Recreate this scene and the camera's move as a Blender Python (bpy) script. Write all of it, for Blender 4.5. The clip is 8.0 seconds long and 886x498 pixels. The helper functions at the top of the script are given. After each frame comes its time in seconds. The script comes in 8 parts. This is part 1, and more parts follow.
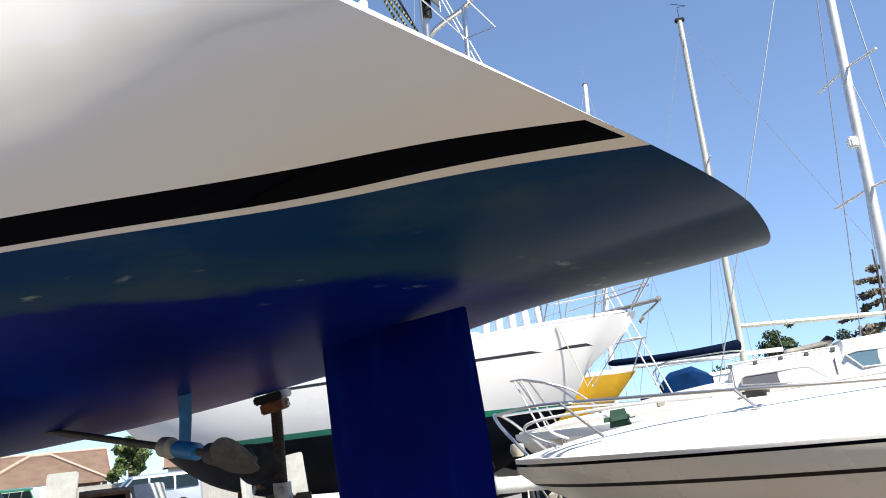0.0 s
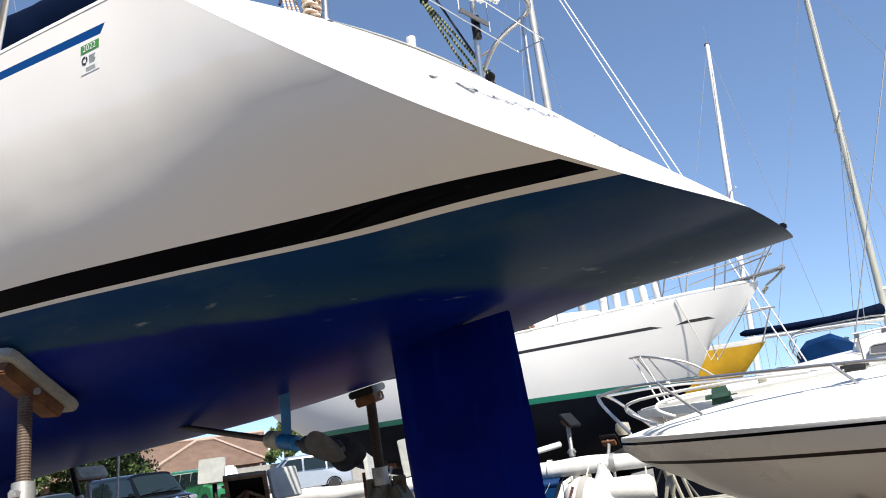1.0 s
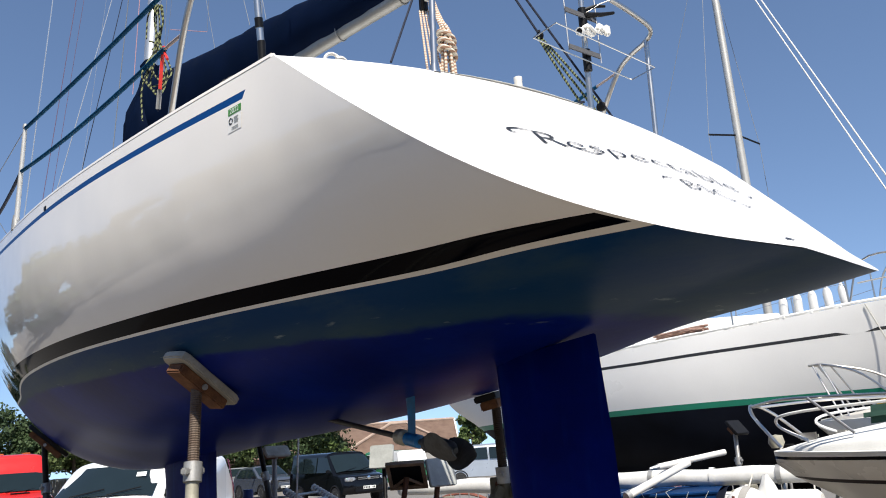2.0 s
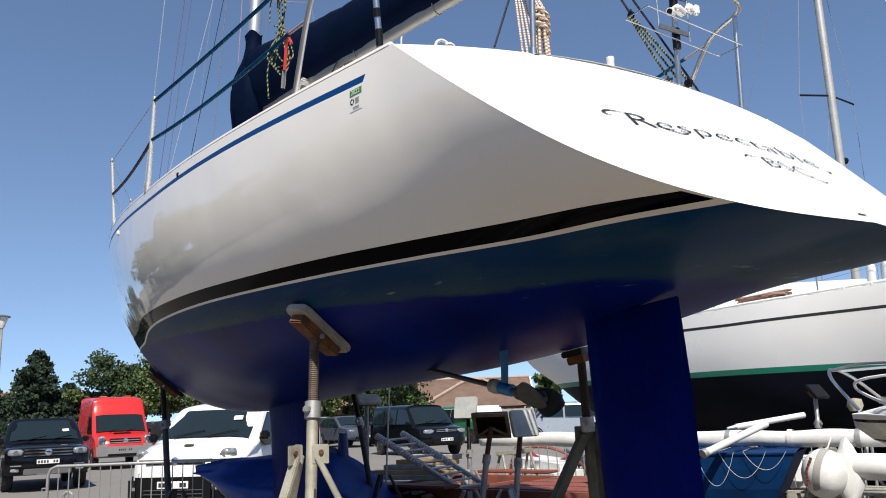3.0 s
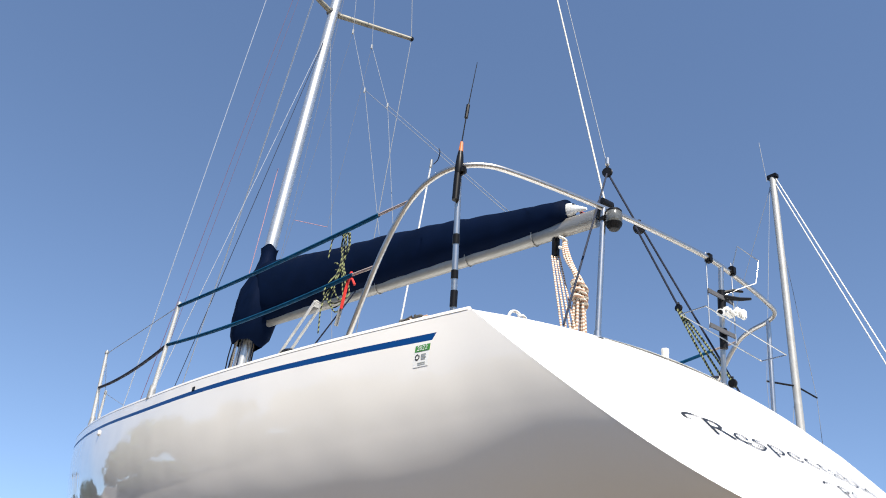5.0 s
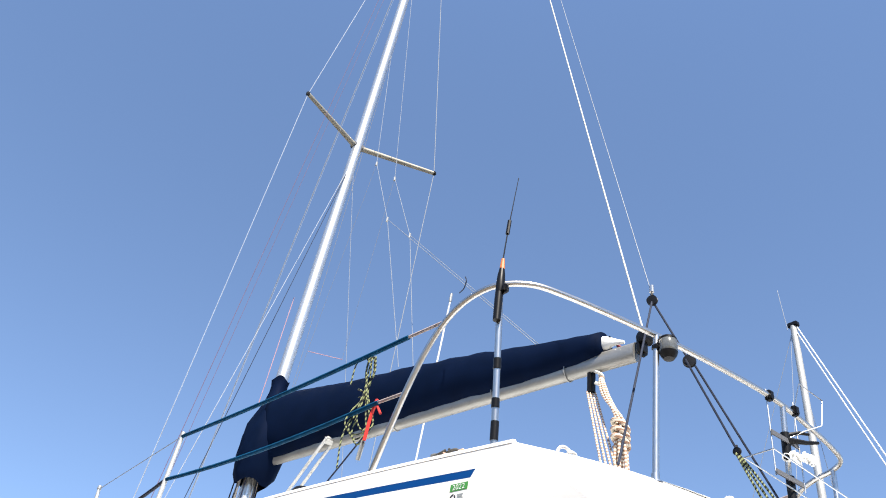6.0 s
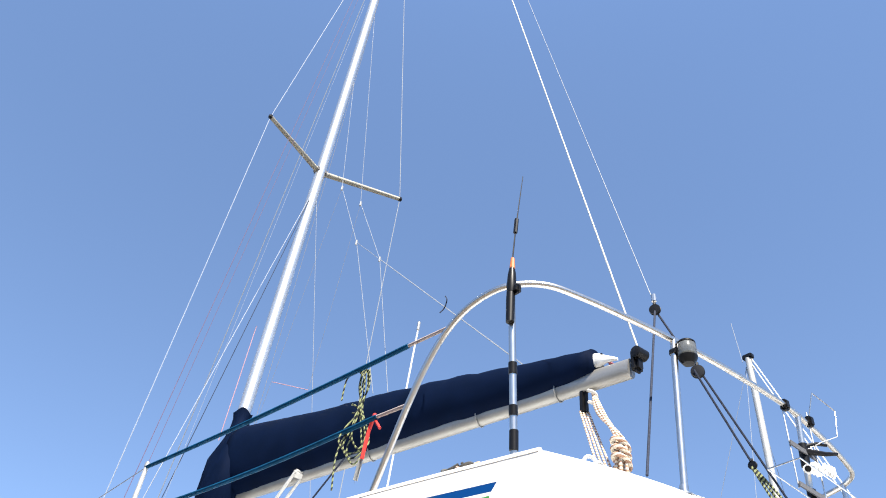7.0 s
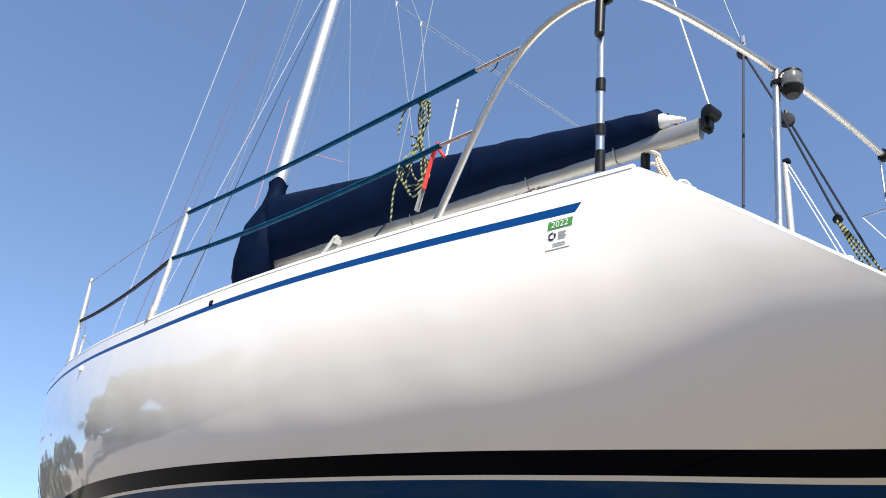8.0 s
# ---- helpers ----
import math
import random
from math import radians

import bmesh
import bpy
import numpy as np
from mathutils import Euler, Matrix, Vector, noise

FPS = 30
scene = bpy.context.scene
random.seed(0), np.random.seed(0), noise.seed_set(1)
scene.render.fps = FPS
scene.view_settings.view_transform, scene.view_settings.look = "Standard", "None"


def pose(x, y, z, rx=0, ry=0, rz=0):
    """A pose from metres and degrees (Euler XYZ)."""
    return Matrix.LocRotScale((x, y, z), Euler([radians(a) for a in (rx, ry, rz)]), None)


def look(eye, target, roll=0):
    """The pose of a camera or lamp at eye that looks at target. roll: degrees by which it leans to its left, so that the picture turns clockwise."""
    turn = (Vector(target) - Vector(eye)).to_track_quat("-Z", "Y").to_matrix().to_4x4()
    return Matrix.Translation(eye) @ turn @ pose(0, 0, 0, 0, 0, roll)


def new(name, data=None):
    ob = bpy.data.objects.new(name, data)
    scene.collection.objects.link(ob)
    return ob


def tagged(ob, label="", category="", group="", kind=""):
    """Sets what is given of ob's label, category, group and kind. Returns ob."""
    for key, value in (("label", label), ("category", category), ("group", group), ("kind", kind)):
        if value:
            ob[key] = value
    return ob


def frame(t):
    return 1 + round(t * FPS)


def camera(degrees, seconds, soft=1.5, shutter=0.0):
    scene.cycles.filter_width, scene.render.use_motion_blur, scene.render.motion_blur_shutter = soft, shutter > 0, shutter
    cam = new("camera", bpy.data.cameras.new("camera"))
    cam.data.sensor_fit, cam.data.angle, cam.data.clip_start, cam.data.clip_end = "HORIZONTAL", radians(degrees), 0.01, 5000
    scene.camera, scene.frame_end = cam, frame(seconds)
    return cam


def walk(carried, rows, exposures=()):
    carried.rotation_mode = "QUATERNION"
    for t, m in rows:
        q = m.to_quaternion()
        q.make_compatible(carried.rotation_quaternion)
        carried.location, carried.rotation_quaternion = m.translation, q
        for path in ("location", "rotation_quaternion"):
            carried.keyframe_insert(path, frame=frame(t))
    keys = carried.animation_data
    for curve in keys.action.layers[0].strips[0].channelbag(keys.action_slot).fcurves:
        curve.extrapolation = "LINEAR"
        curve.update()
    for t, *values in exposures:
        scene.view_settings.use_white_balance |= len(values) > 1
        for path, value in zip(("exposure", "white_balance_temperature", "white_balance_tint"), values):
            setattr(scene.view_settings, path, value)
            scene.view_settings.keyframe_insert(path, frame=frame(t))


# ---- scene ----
cam = camera(57.3, 8.0, 1.0)
EXPOSURE = [(0.0, 1.14), (1.5, 0.72), (3.5, 0.46), (4.0, 0.50), (4.5, 0.70), (5.2, 0.88), (6.3, 1.34), (7.0, 1.40), (8.0, 1.13)]
PATH = [
    (0, (0.0822, 0.1238, 1.5632), (0.0741, 2.0653, 2.0431), -6.29),
    (0.5, (0.2474, -0.0107, 1.5900), (-0.0743, 1.8839, 2.1441), -6.32),
    (1, (0.3905, -0.1456, 1.5708), (0.0539, 1.7704, 2.0352), -7.62),
    (1.5, (0.6084, -0.2328, 1.5839), (0.1023, 1.6473, 2.0411), -5.58),
    (1.7, (0.7108, -0.2713, 1.5954), (0.0550, 1.5535, 2.0855), -4.34),
    (2.8, (0.8697, -0.6342, 1.5486), (-0.0334, 1.0972, 1.9803), -3.68),
    (3, (0.8778, -0.6953, 1.5472), (-0.0887, 1.0094, 1.9468), -2.07),
    (3.5, (0.9075, -0.7908, 1.5624), (-0.0843, 0.9025, 1.9481), 0.63),
    (4, (0.7872, -0.8927, 1.6199), (-0.1615, 0.7714, 2.1951), 4.23),
    (4.5, (0.5964, -0.9533, 1.6737), (-0.2399, 0.7231, 2.3738), 3.81),
    (5, (0.4803, -0.8960, 1.7053), (-0.3141, 0.6937, 2.6229), 5.92),
    (5.2, (0.4501, -0.8416, 1.7238), (-0.3380, 0.6914, 2.7381), 6.83),
    (6.3, (0.1390, -0.6367, 1.7867), (-0.6014, 0.7089, 3.0678), 8.86),
    (6.5, (0.0672, -0.6188, 1.7999), (-0.6122, 0.7106, 3.1308), 7.75),
    (7, (-0.0741, -0.4916, 1.7631), (-0.7025, 0.8898, 3.0657), 5.62),
    (7.5, (-0.1619, -0.2599, 1.7099), (-0.8509, 1.2827, 2.7803), 6.30),
    (8, (-0.3696, -0.1617, 1.6709), (-1.1076, 1.4593, 2.5806), 7.40),
]
walk(cam, [(t, look(eye, target, roll)) for t, eye, target, roll in PATH], EXPOSURE)
# ---------------------------------------------------------------- light
SUN_DIR = Vector((0.362, -0.508, 0.785)).normalized()
world = bpy.data.worlds.new("sky")
scene.world = world
world.use_nodes = True
wn = world.node_tree.nodes
sky = wn.new("ShaderNodeTexSky")
sky.sky_type = "NISHITA"
sky.sun_disc = False
sky.sun_elevation = math.asin(SUN_DIR.z)
sky.sun_rotation = math.atan2(SUN_DIR.x, SUN_DIR.y)
sky.air_density, sky.dust_density, sky.ozone_density = 1.0, 0.0, 1.5
sky.altitude = 1500
wn["Background"].inputs["Strength"].default_value = 0.12
# sky looked up a little higher, which evens out its bright horizon band
where, lift = wn.new("ShaderNodeTexCoord"), wn.new("ShaderNodeVectorMath")
lift.inputs[1].default_value = (0.0, 0.0, 0.12)
world.node_tree.links.new(where.outputs["Generated"], lift.inputs[0])
world.node_tree.links.new(lift.outputs["Vector"], sky.inputs["Vector"])
world.node_tree.links.new(sky.outputs["Color"], wn["Background"].inputs["Color"])
sun = new("sun", bpy.data.lights.new("sun", "SUN"))
sun.data.energy, sun.data.angle, sun.data.color = 5.0, radians(0.53), (1.0, 0.93, 0.82)
sun.matrix_world = look(SUN_DIR * 50, (0, 0, 0))

# ---------------------------------------------------------------- materials


def mat(name, base, rough=0.5, metal=0.0, var=0.12, scale=3.0, fine=60.0, bump=0.0, coat=0.0, tint=None, spec=0.5, rvar=0.12, blotch=0.5):
    """A surface with slow stains and fine grain, at real-world size."""
    m = bpy.data.materials.new(name)
    m.use_nodes = True
    nt = m.node_tree
    N, L = nt.nodes, nt.links
    p = N["Principled BSDF"]
    tc = N.new("ShaderNodeTexCoord")
    big, small = N.new("ShaderNodeTexNoise"), N.new("ShaderNodeTexNoise")
    big.inputs["Scale"].default_value, big.inputs["Detail"].default_value = scale, 6
    small.inputs["Scale"].default_value, small.inputs["Detail"].default_value = fine, 4
    for n in (big, small):
        L.new(tc.outputs["Object"], n.inputs["Vector"])
    ramp = N.new("ShaderNodeMapRange")
    ramp.inputs["From Min"].default_value, ramp.inputs["From Max"].default_value = 0.5 - blotch * 0.4, 0.5 + blotch * 0.4
    L.new(big.outputs["Fac"], ramp.inputs["Value"])
    mix = N.new("ShaderNodeMix")
    mix.data_type = "RGBA"
    dark = tint or tuple(c * (1 - 2 * var) for c in base)
    mix.inputs["A"].default_value, mix.inputs["B"].default_value = (*base, 1), (*dark, 1)
    L.new(ramp.outputs["Result"], mix.inputs["Factor"])
    grain = N.new("ShaderNodeMix")
    grain.data_type, grain.blend_type = "RGBA", "MULTIPLY"
    g = N.new("ShaderNodeMapRange")
    g.inputs["To Min"].default_value, g.inputs["To Max"].default_value = 1 - var, 1 + var
    L.new(small.outputs["Fac"], g.inputs["Value"])
    grain.inputs["Factor"].default_value = 1.0
    L.new(mix.outputs["Result"], grain.inputs["A"])
    L.new(g.outputs["Result"], grain.inputs["B"])
    L.new(grain.outputs["Result"], p.inputs["Base Color"])
    r = N.new("ShaderNodeMapRange")
    r.inputs["To Min"].default_value, r.inputs["To Max"].default_value = max(0.02, rough * (1 - rvar * 2)), min(1, rough * (1 + rvar * 2))
    L.new(big.outputs["Fac"], r.inputs["Value"])
    L.new(r.outputs["Result"], p.inputs["Roughness"])
    p.inputs["Metallic"].default_value = metal
    p.inputs["Specular IOR Level"].default_value = spec
    p.inputs["Coat Weight"].default_value = coat
    p.inputs["Coat Roughness"].default_value = 0.05
    if bump:
        b = N.new("ShaderNodeBump")
        b.inputs["Strength"].default_value, b.inputs["Distance"].default_value = 0.6, bump
        L.new(small.outputs["Fac"], b.inputs["Height"])
        L.new(b.outputs["Normal"], p.inputs["Normal"])
    return m


def striped(name, a, b, width, axis="X", rough=0.7, turns=0.0):
    """A rope or cloth with two colours of thread, winding as bands in object space."""
    m = mat(name, a, rough, var=0.1)
    nt = m.node_tree
    N, L = nt.nodes, nt.links
    tc, w = N.new("ShaderNodeTexCoord"), N.new("ShaderNodeTexWave")
    w.bands_direction = axis
    w.inputs["Scale"].default_value = 0.314 / width
    w.inputs["Distortion"].default_value = turns
    mix = N.new("ShaderNodeMix")
    mix.data_type = "RGBA"
    mix.inputs["A"].default_value, mix.inputs["B"].default_value = (*a, 1), (*b, 1)
    step = N.new("ShaderNodeMath")
    step.operation = "GREATER_THAN"
    step.inputs[1].default_value = 0.5
    L.new(tc.outputs["Object"], w.inputs["Vector"])
    L.new(w.outputs["Fac"], step.inputs[0])
    L.new(step.outputs["Value"], mix.inputs["Factor"])
    L.new(mix.outputs["Result"], N["Principled BSDF"].inputs["Base Color"])
    return m


def glass(name, color=(0.02, 0.025, 0.03), rough=0.03):
    m = mat(name, color, rough, var=0.05)
    m.node_tree.nodes["Principled BSDF"].inputs["Specular IOR Level"].default_value = 0.26
    return m


GELCOAT = mat("gelcoat_white", (0.82, 0.79, 0.737), 0.06, var=0.012, scale=0.8, coat=0.45, blotch=0.9)


def unfair(m, scale, depth):
    """A moulded surface that is never quite fair: slow swells that bend what it mirrors."""
    N, L = m.node_tree.nodes, m.node_tree.links
    tc, no, b = N.new("ShaderNodeTexCoord"), N.new("ShaderNodeTexNoise"), N.new("ShaderNodeBump")
    no.inputs["Scale"].default_value, no.inputs["Detail"].default_value = scale, 2
    b.inputs["Strength"].default_value, b.inputs["Distance"].default_value = 0.7, depth
    L.new(tc.outputs["Object"], no.inputs["Vector"])
    L.new(no.outputs["Fac"], b.inputs["Height"])
    for socket in ("Normal", "Coat Normal"):
        L.new(b.outputs["Normal"], N["Principled BSDF"].inputs[socket])


unfair(GELCOAT, 1.7, 0.017)
TRANSOM_WHITE = mat("transom_white", (0.82, 0.81, 0.79), 0.25, var=0.015, scale=1.2, blotch=0.9)
ANTIFOUL = mat("antifouling_blue", (0.0010, 0.0080, 0.145), 0.40, var=0.18, scale=2.2, fine=22, spec=0.025, tint=(0.0010, 0.004, 0.072), bump=0.0008, rvar=0.3)


def scummed(name):
    """Blue antifouling with a chalky, greenish scum left along the waterline."""
    m = mat(name, (0.0016, 0.0140, 0.190), 0.42, var=0.16, scale=1.6, fine=22, spec=0.060, tint=(0.0010, 0.005, 0.090), bump=0.0008, rvar=0.3)
    N, L = m.node_tree.nodes, m.node_tree.links
    p = N["Principled BSDF"]
    tc, sep = N.new("ShaderNodeTexCoord"), N.new("ShaderNodeSeparateXYZ")
    L.new(tc.outputs["Object"], sep.inputs["Vector"])
    wisp = N.new("ShaderNodeTexNoise")
    wisp.inputs["Scale"].default_value, wisp.inputs["Detail"].default_value, wisp.inputs["Roughness"].default_value = 1.0, 8, 0.65
    stretch = N.new("ShaderNodeMapping")
    stretch.inputs["Scale"].default_value = (1.6, 1.6, 9.0)
    L.new(tc.outputs["Object"], stretch.inputs["Vector"])
    L.new(stretch.outputs["Vector"], wisp.inputs["Vector"])

    def calc(op, a, b):
        n = N.new("ShaderNodeMath")
        n.operation = op
        for k, v in enumerate((a, b)):
            if isinstance(v, float):
                n.inputs[k].default_value = v
            else:
                L.new(v, n.inputs[k])
        return n.outputs["Value"]

    edge = calc("SUBTRACT", sep.outputs["Z"], calc("MULTIPLY", sep.outputs["X"], 0.030))
    wobble = calc("ADD", edge, calc("MULTIPLY", calc("SUBTRACT", wisp.outputs["Fac"], 0.5), 0.07))
    low = N.new("ShaderNodeMapRange")
    low.interpolation_type = "SMOOTHSTEP"
    low.inputs["From Min"].default_value, low.inputs["From Max"].default_value = 1.984, 2.004
    L.new(wobble, low.inputs["Value"])
    chalk = N.new("ShaderNodeMix")
    chalk.data_type = "RGBA"
    chalk.inputs["A"].default_value, chalk.inputs["B"].default_value = (0.0020, 0.034, 0.110, 1), (0.038, 0.074, 0.096, 1)
    spread = N.new("ShaderNodeMapRange")
    spread.inputs["From Min"].default_value, spread.inputs["From Max"].default_value = 0.46, 0.72
    L.new(wisp.outputs["Fac"], spread.inputs["Value"])
    rim = N.new("ShaderNodeMapRange")
    rim.interpolation_type = "SMOOTHSTEP"
    rim.inputs["From Min"].default_value, rim.inputs["From Max"].default_value = 2.070, 2.000
    L.new(wobble, rim.inputs["Value"])
    L.new(calc("MINIMUM", calc("ADD", calc("MULTIPLY", spread.outputs["Result"], 0.75), calc("MULTIPLY", rim.outputs["Result"], 0.45)), 1.0), chalk.inputs["Factor"])
    out = N.new("ShaderNodeMix")
    out.data_type = "RGBA"
    # thin pale streaks of dried weed along the edge
    fine = N.new("ShaderNodeTexNoise")
    fine.inputs["Scale"].default_value, fine.inputs["Detail"].default_value, fine.inputs["Roughness"].default_value = 1.0, 6, 0.6
    thin = N.new("ShaderNodeMapping")
    thin.inputs["Scale"].default_value, thin.inputs["Rotation"].default_value = (7.0, 7.0, 62.0), (0, radians(1.5), 0)
    L.new(tc.outputs["Object"], thin.inputs["Vector"])
    L.new(thin.outputs["Vector"], fine.inputs["Vector"])
    streak = N.new("ShaderNodeMapRange")
    streak.inputs["From Min"].default_value, streak.inputs["From Max"].default_value = 0.64, 0.74
    L.new(fine.outputs["Fac"], streak.inputs["Value"])
    near = N.new("ShaderNodeMapRange")
    near.inputs["From Min"].default_value, near.inputs["From Max"].default_value = 0.055, 0.010
    L.new(calc("ABSOLUTE", calc("SUBTRACT", wobble, 2.012), 0.0), near.inputs["Value"])
    pale = N.new("ShaderNodeMix")
    pale.data_type = "RGBA"
    pale.inputs["B"].default_value = (0.20, 0.25, 0.27, 1)
    L.new(calc("MULTIPLY", streak.outputs["Result"], near.outputs["Result"]), pale.inputs["Factor"])
    before = p.inputs["Base Color"].links[0].from_socket
    L.new(before, out.inputs["A"])
    L.new(chalk.outputs["Result"], out.inputs["B"])
    L.new(low.outputs["Result"], out.inputs["Factor"])
    L.new(out.outputs["Result"], pale.inputs["A"])
    L.new(pale.outputs["Result"], p.inputs["Base Color"])
    rough = N.new("ShaderNodeMix")
    rough.data_type = "FLOAT"
    rough.inputs["A"].default_value, rough.inputs["B"].default_value = 0.38, 0.40
    L.new(low.outputs["Result"], rough.inputs["Factor"])
    L.new(rough.outputs["Result"], p.inputs["Roughness"])
    return m


ANTIFOUL_HULL = scummed("antifouling_scummed")


def streaked(m, pale):
    """Faint upright runs left by drips on a painted blade."""
    N, L = m.node_tree.nodes, m.node_tree.links
    p = N["Principled BSDF"]
    tc, mp, no, rg, mx = N.new("ShaderNodeTexCoord"), N.new("ShaderNodeMapping"), N.new("ShaderNodeTexNoise"), N.new("ShaderNodeMapRange"), N.new("ShaderNodeMix")
    mp.inputs["Scale"].default_value = (9.0, 9.0, 1.3)
    no.inputs["Scale"].default_value, no.inputs["Detail"].default_value = 1.0, 5
    rg.inputs["From Min"].default_value, rg.inputs["From Max"].default_value, rg.inputs["To Max"].default_value = 0.54, 0.76, 0.8
    mx.data_type = "RGBA"
    mx.inputs["B"].default_value = (*pale, 1)
    L.new(tc.outputs["Object"], mp.inputs["Vector"])
    L.new(mp.outputs["Vector"], no.inputs["Vector"])
    L.new(no.outputs["Fac"], rg.inputs["Value"])
    L.new(rg.outputs["Result"], mx.inputs["Factor"])
    L.new(p.inputs["Base Color"].links[0].from_socket, mx.inputs["A"])
    L.new(mx.outputs["Result"], p.inputs["Base Color"])


streaked(ANTIFOUL, (0.005, 0.030, 0.22))
BOOT_BLACK = mat("boot_stripe_black", (0.001, 0.0014, 0.004), 0.07, var=0.1, scale=2.0, spec=0.035)
COVE_BLUE = mat("cove_stripe_blue", (0.002, 0.050, 0.20), 0.35, var=0.05, spec=0.15)
LINE_WHITE = mat("line_cream", (0.78, 0.75, 0.69), 0.4, var=0.05)
STEEL = mat("stainless_steel", (0.58, 0.56, 0.53), 0.32, 1.0, var=0.04, scale=20)
ALU = mat("anodised_aluminium", (0.70, 0.69, 0.66), 0.38, 0.85, var=0.08, scale=5)
ALU_MATT = mat("matt_aluminium", (0.62, 0.61, 0.58), 0.55, 0.6, var=0.1, scale=5)
NAVY = mat("navy_canvas", (0.0012, 0.0044, 0.016), 0.7, var=0.2, scale=7, fine=300, bump=0.0008, tint=(0.0018, 0.006, 0.022), spec=0.03)
BLACK = mat("black_plastic", (0.006, 0.006, 0.007), 0.4, var=0.15, spec=0.22)
BLACK_TAPE = mat("black_tape", (0.008, 0.008, 0.009), 0.4, var=0.2, scale=60, spec=0.2)
ORANGE = mat("orange_plastic", (0.55, 0.16, 0.04), 0.5)
RED_STRAP = mat("red_webbing", (0.65, 0.03, 0.02), 0.6)
WIRE = mat("wire_rope", (0.24, 0.26, 0.29), 0.6, 0.2, var=0.1, scale=50)
ROPE_WHITE = mat("white_rope", (0.66, 0.64, 0.58), 0.8, var=0.15, scale=90)
ROPE_GREY = mat("grey_rope", (0.20, 0.19, 0.175), 0.85, var=0.25, scale=60)
ROPE_BROWN = mat("red_brown_rope", (0.23, 0.105, 0.075), 0.85, var=0.3, scale=14, tint=(0.34, 0.24, 0.19))
ROPE_PINK = mat("faded_pink_cord", (0.42, 0.24, 0.27), 0.8, var=0.15, scale=60)
ROPE_PURPLE = mat("purple_cord", (0.12, 0.075, 0.13), 0.8, var=0.2, scale=60)
ROPE_LASH = mat("grey_pink_lashing", (0.44, 0.37, 0.35), 0.85, var=0.25, scale=110, tint=(0.22, 0.17, 0.16))
# darker than the other alloy: the spreaders' shaded underside is put into the colour
SPREADER = mat("spreader_alloy_shaded", (0.26, 0.24, 0.19), 0.6, 0.1, var=0.12, scale=8)
SMOKED = mat("smoked_lens", (0.15, 0.155, 0.15), 0.15, 0.2, var=0.2, scale=40)
ROPE_BUFF = striped("buff_rope", (0.62, 0.56, 0.46), (0.34, 0.20, 0.13), 0.022, "Z", 0.85, 3.0)
ROPE_GREEN = striped("yellow_black_rope", (0.21, 0.23, 0.10), (0.003, 0.006, 0.005), 0.013, "DIAGONAL", 0.85, 2.0)
ROPE_NAVY = mat("navy_rope", (0.006, 0.013, 0.036), 0.9, var=0.2, scale=80)
ROPE_RED = mat("red_flecked_rope", (0.42, 0.10, 0.11), 0.8, var=0.2, scale=80)
TEAL = mat("teal_line_cover", (0.001, 0.058, 0.135), 0.7, var=0.2, scale=20, fine=200, spec=0.1)
STICKER_WHITE = mat("sticker_white", (0.78, 0.78, 0.76), 0.45, var=0.02)
STICKER_GREEN = mat("sticker_green", (0.055, 0.25, 0.045), 0.45, var=0.03)
INK = mat("ink_dark", (0.016, 0.018, 0.022), 0.5, var=0.05)
INK_GREY = mat("ink_grey", (0.30, 0.32, 0.31), 0.5, var=0.05)
BRACKET_BLUE = mat("bracket_blue", (0.010, 0.20, 0.50), 0.42, var=0.2, scale=14, fine=60, tint=(0.03, 0.12, 0.26), bump=0.001)
BRONZE = mat("fouled_bronze", (0.050, 0.046, 0.041), 0.6, 0.3, var=0.35, scale=18, tint=(0.10, 0.10, 0.095), bump=0.002)
GALV = mat("galvanised_steel", (0.42, 0.42, 0.41), 0.5, 0.55, var=0.16, scale=12, fine=120, bump=0.0006)
GALV_DULL = mat("weathered_galvanised", (0.44, 0.42, 0.34), 0.6, 0.35, var=0.2, scale=9, fine=90, bump=0.0008)
RUST = mat("rusty_steel", (0.125, 0.050, 0.024), 0.8, 0.1, var=0.45, scale=14, fine=120, tint=(0.09, 0.042, 0.024), bump=0.002)
RUST_DARK = mat("dark_rusty_steel", (0.026, 0.019, 0.014), 0.75, 0.2, var=0.4, scale=14, fine=120, tint=(0.045, 0.030, 0.020), bump=0.002)
RUST_MID = mat("worn_rusty_thread", (0.055, 0.026, 0.015), 0.7, 0.3, var=0.4, scale=9, fine=120, tint=(0.16, 0.13, 0.105), bump=0.002)
RUST_ORANGE = mat("orange_rusty_steel", (0.20, 0.085, 0.030), 0.85, 0.05, var=0.45, scale=18, fine=140, tint=(0.09, 0.035, 0.016), bump=0.003)
POST_GREEN = mat("weathered_post_paint", (0.16, 0.155, 0.115), 0.7, 0.2, var=0.25, scale=9, fine=90, bump=0.001)
PLY = mat("weathered_plywood", (0.42, 0.40, 0.35), 0.8, var=0.2, scale=10, fine=90, tint=(0.25, 0.24, 0.21), bump=0.001)
RED_OXIDE = mat("red_oxide_paint", (0.25, 0.066, 0.040), 0.7, var=0.25, scale=6, fine=60, tint=(0.14, 0.05, 0.035), bump=0.0015)
TYRE = mat("tyre_rubber", (0.018, 0.018, 0.019), 0.75, var=0.2, scale=20)
TARP = mat("blue_tarpaulin", (0.012, 0.070, 0.36), 0.38, var=0.14, scale=5, fine=40, bump=0.002, tint=(0.008, 0.04, 0.2))
CAR_BLACK = mat("car_paint_black", (0.004, 0.0045, 0.006), 0.10, var=0.05, coat=0.05, spec=0.3)
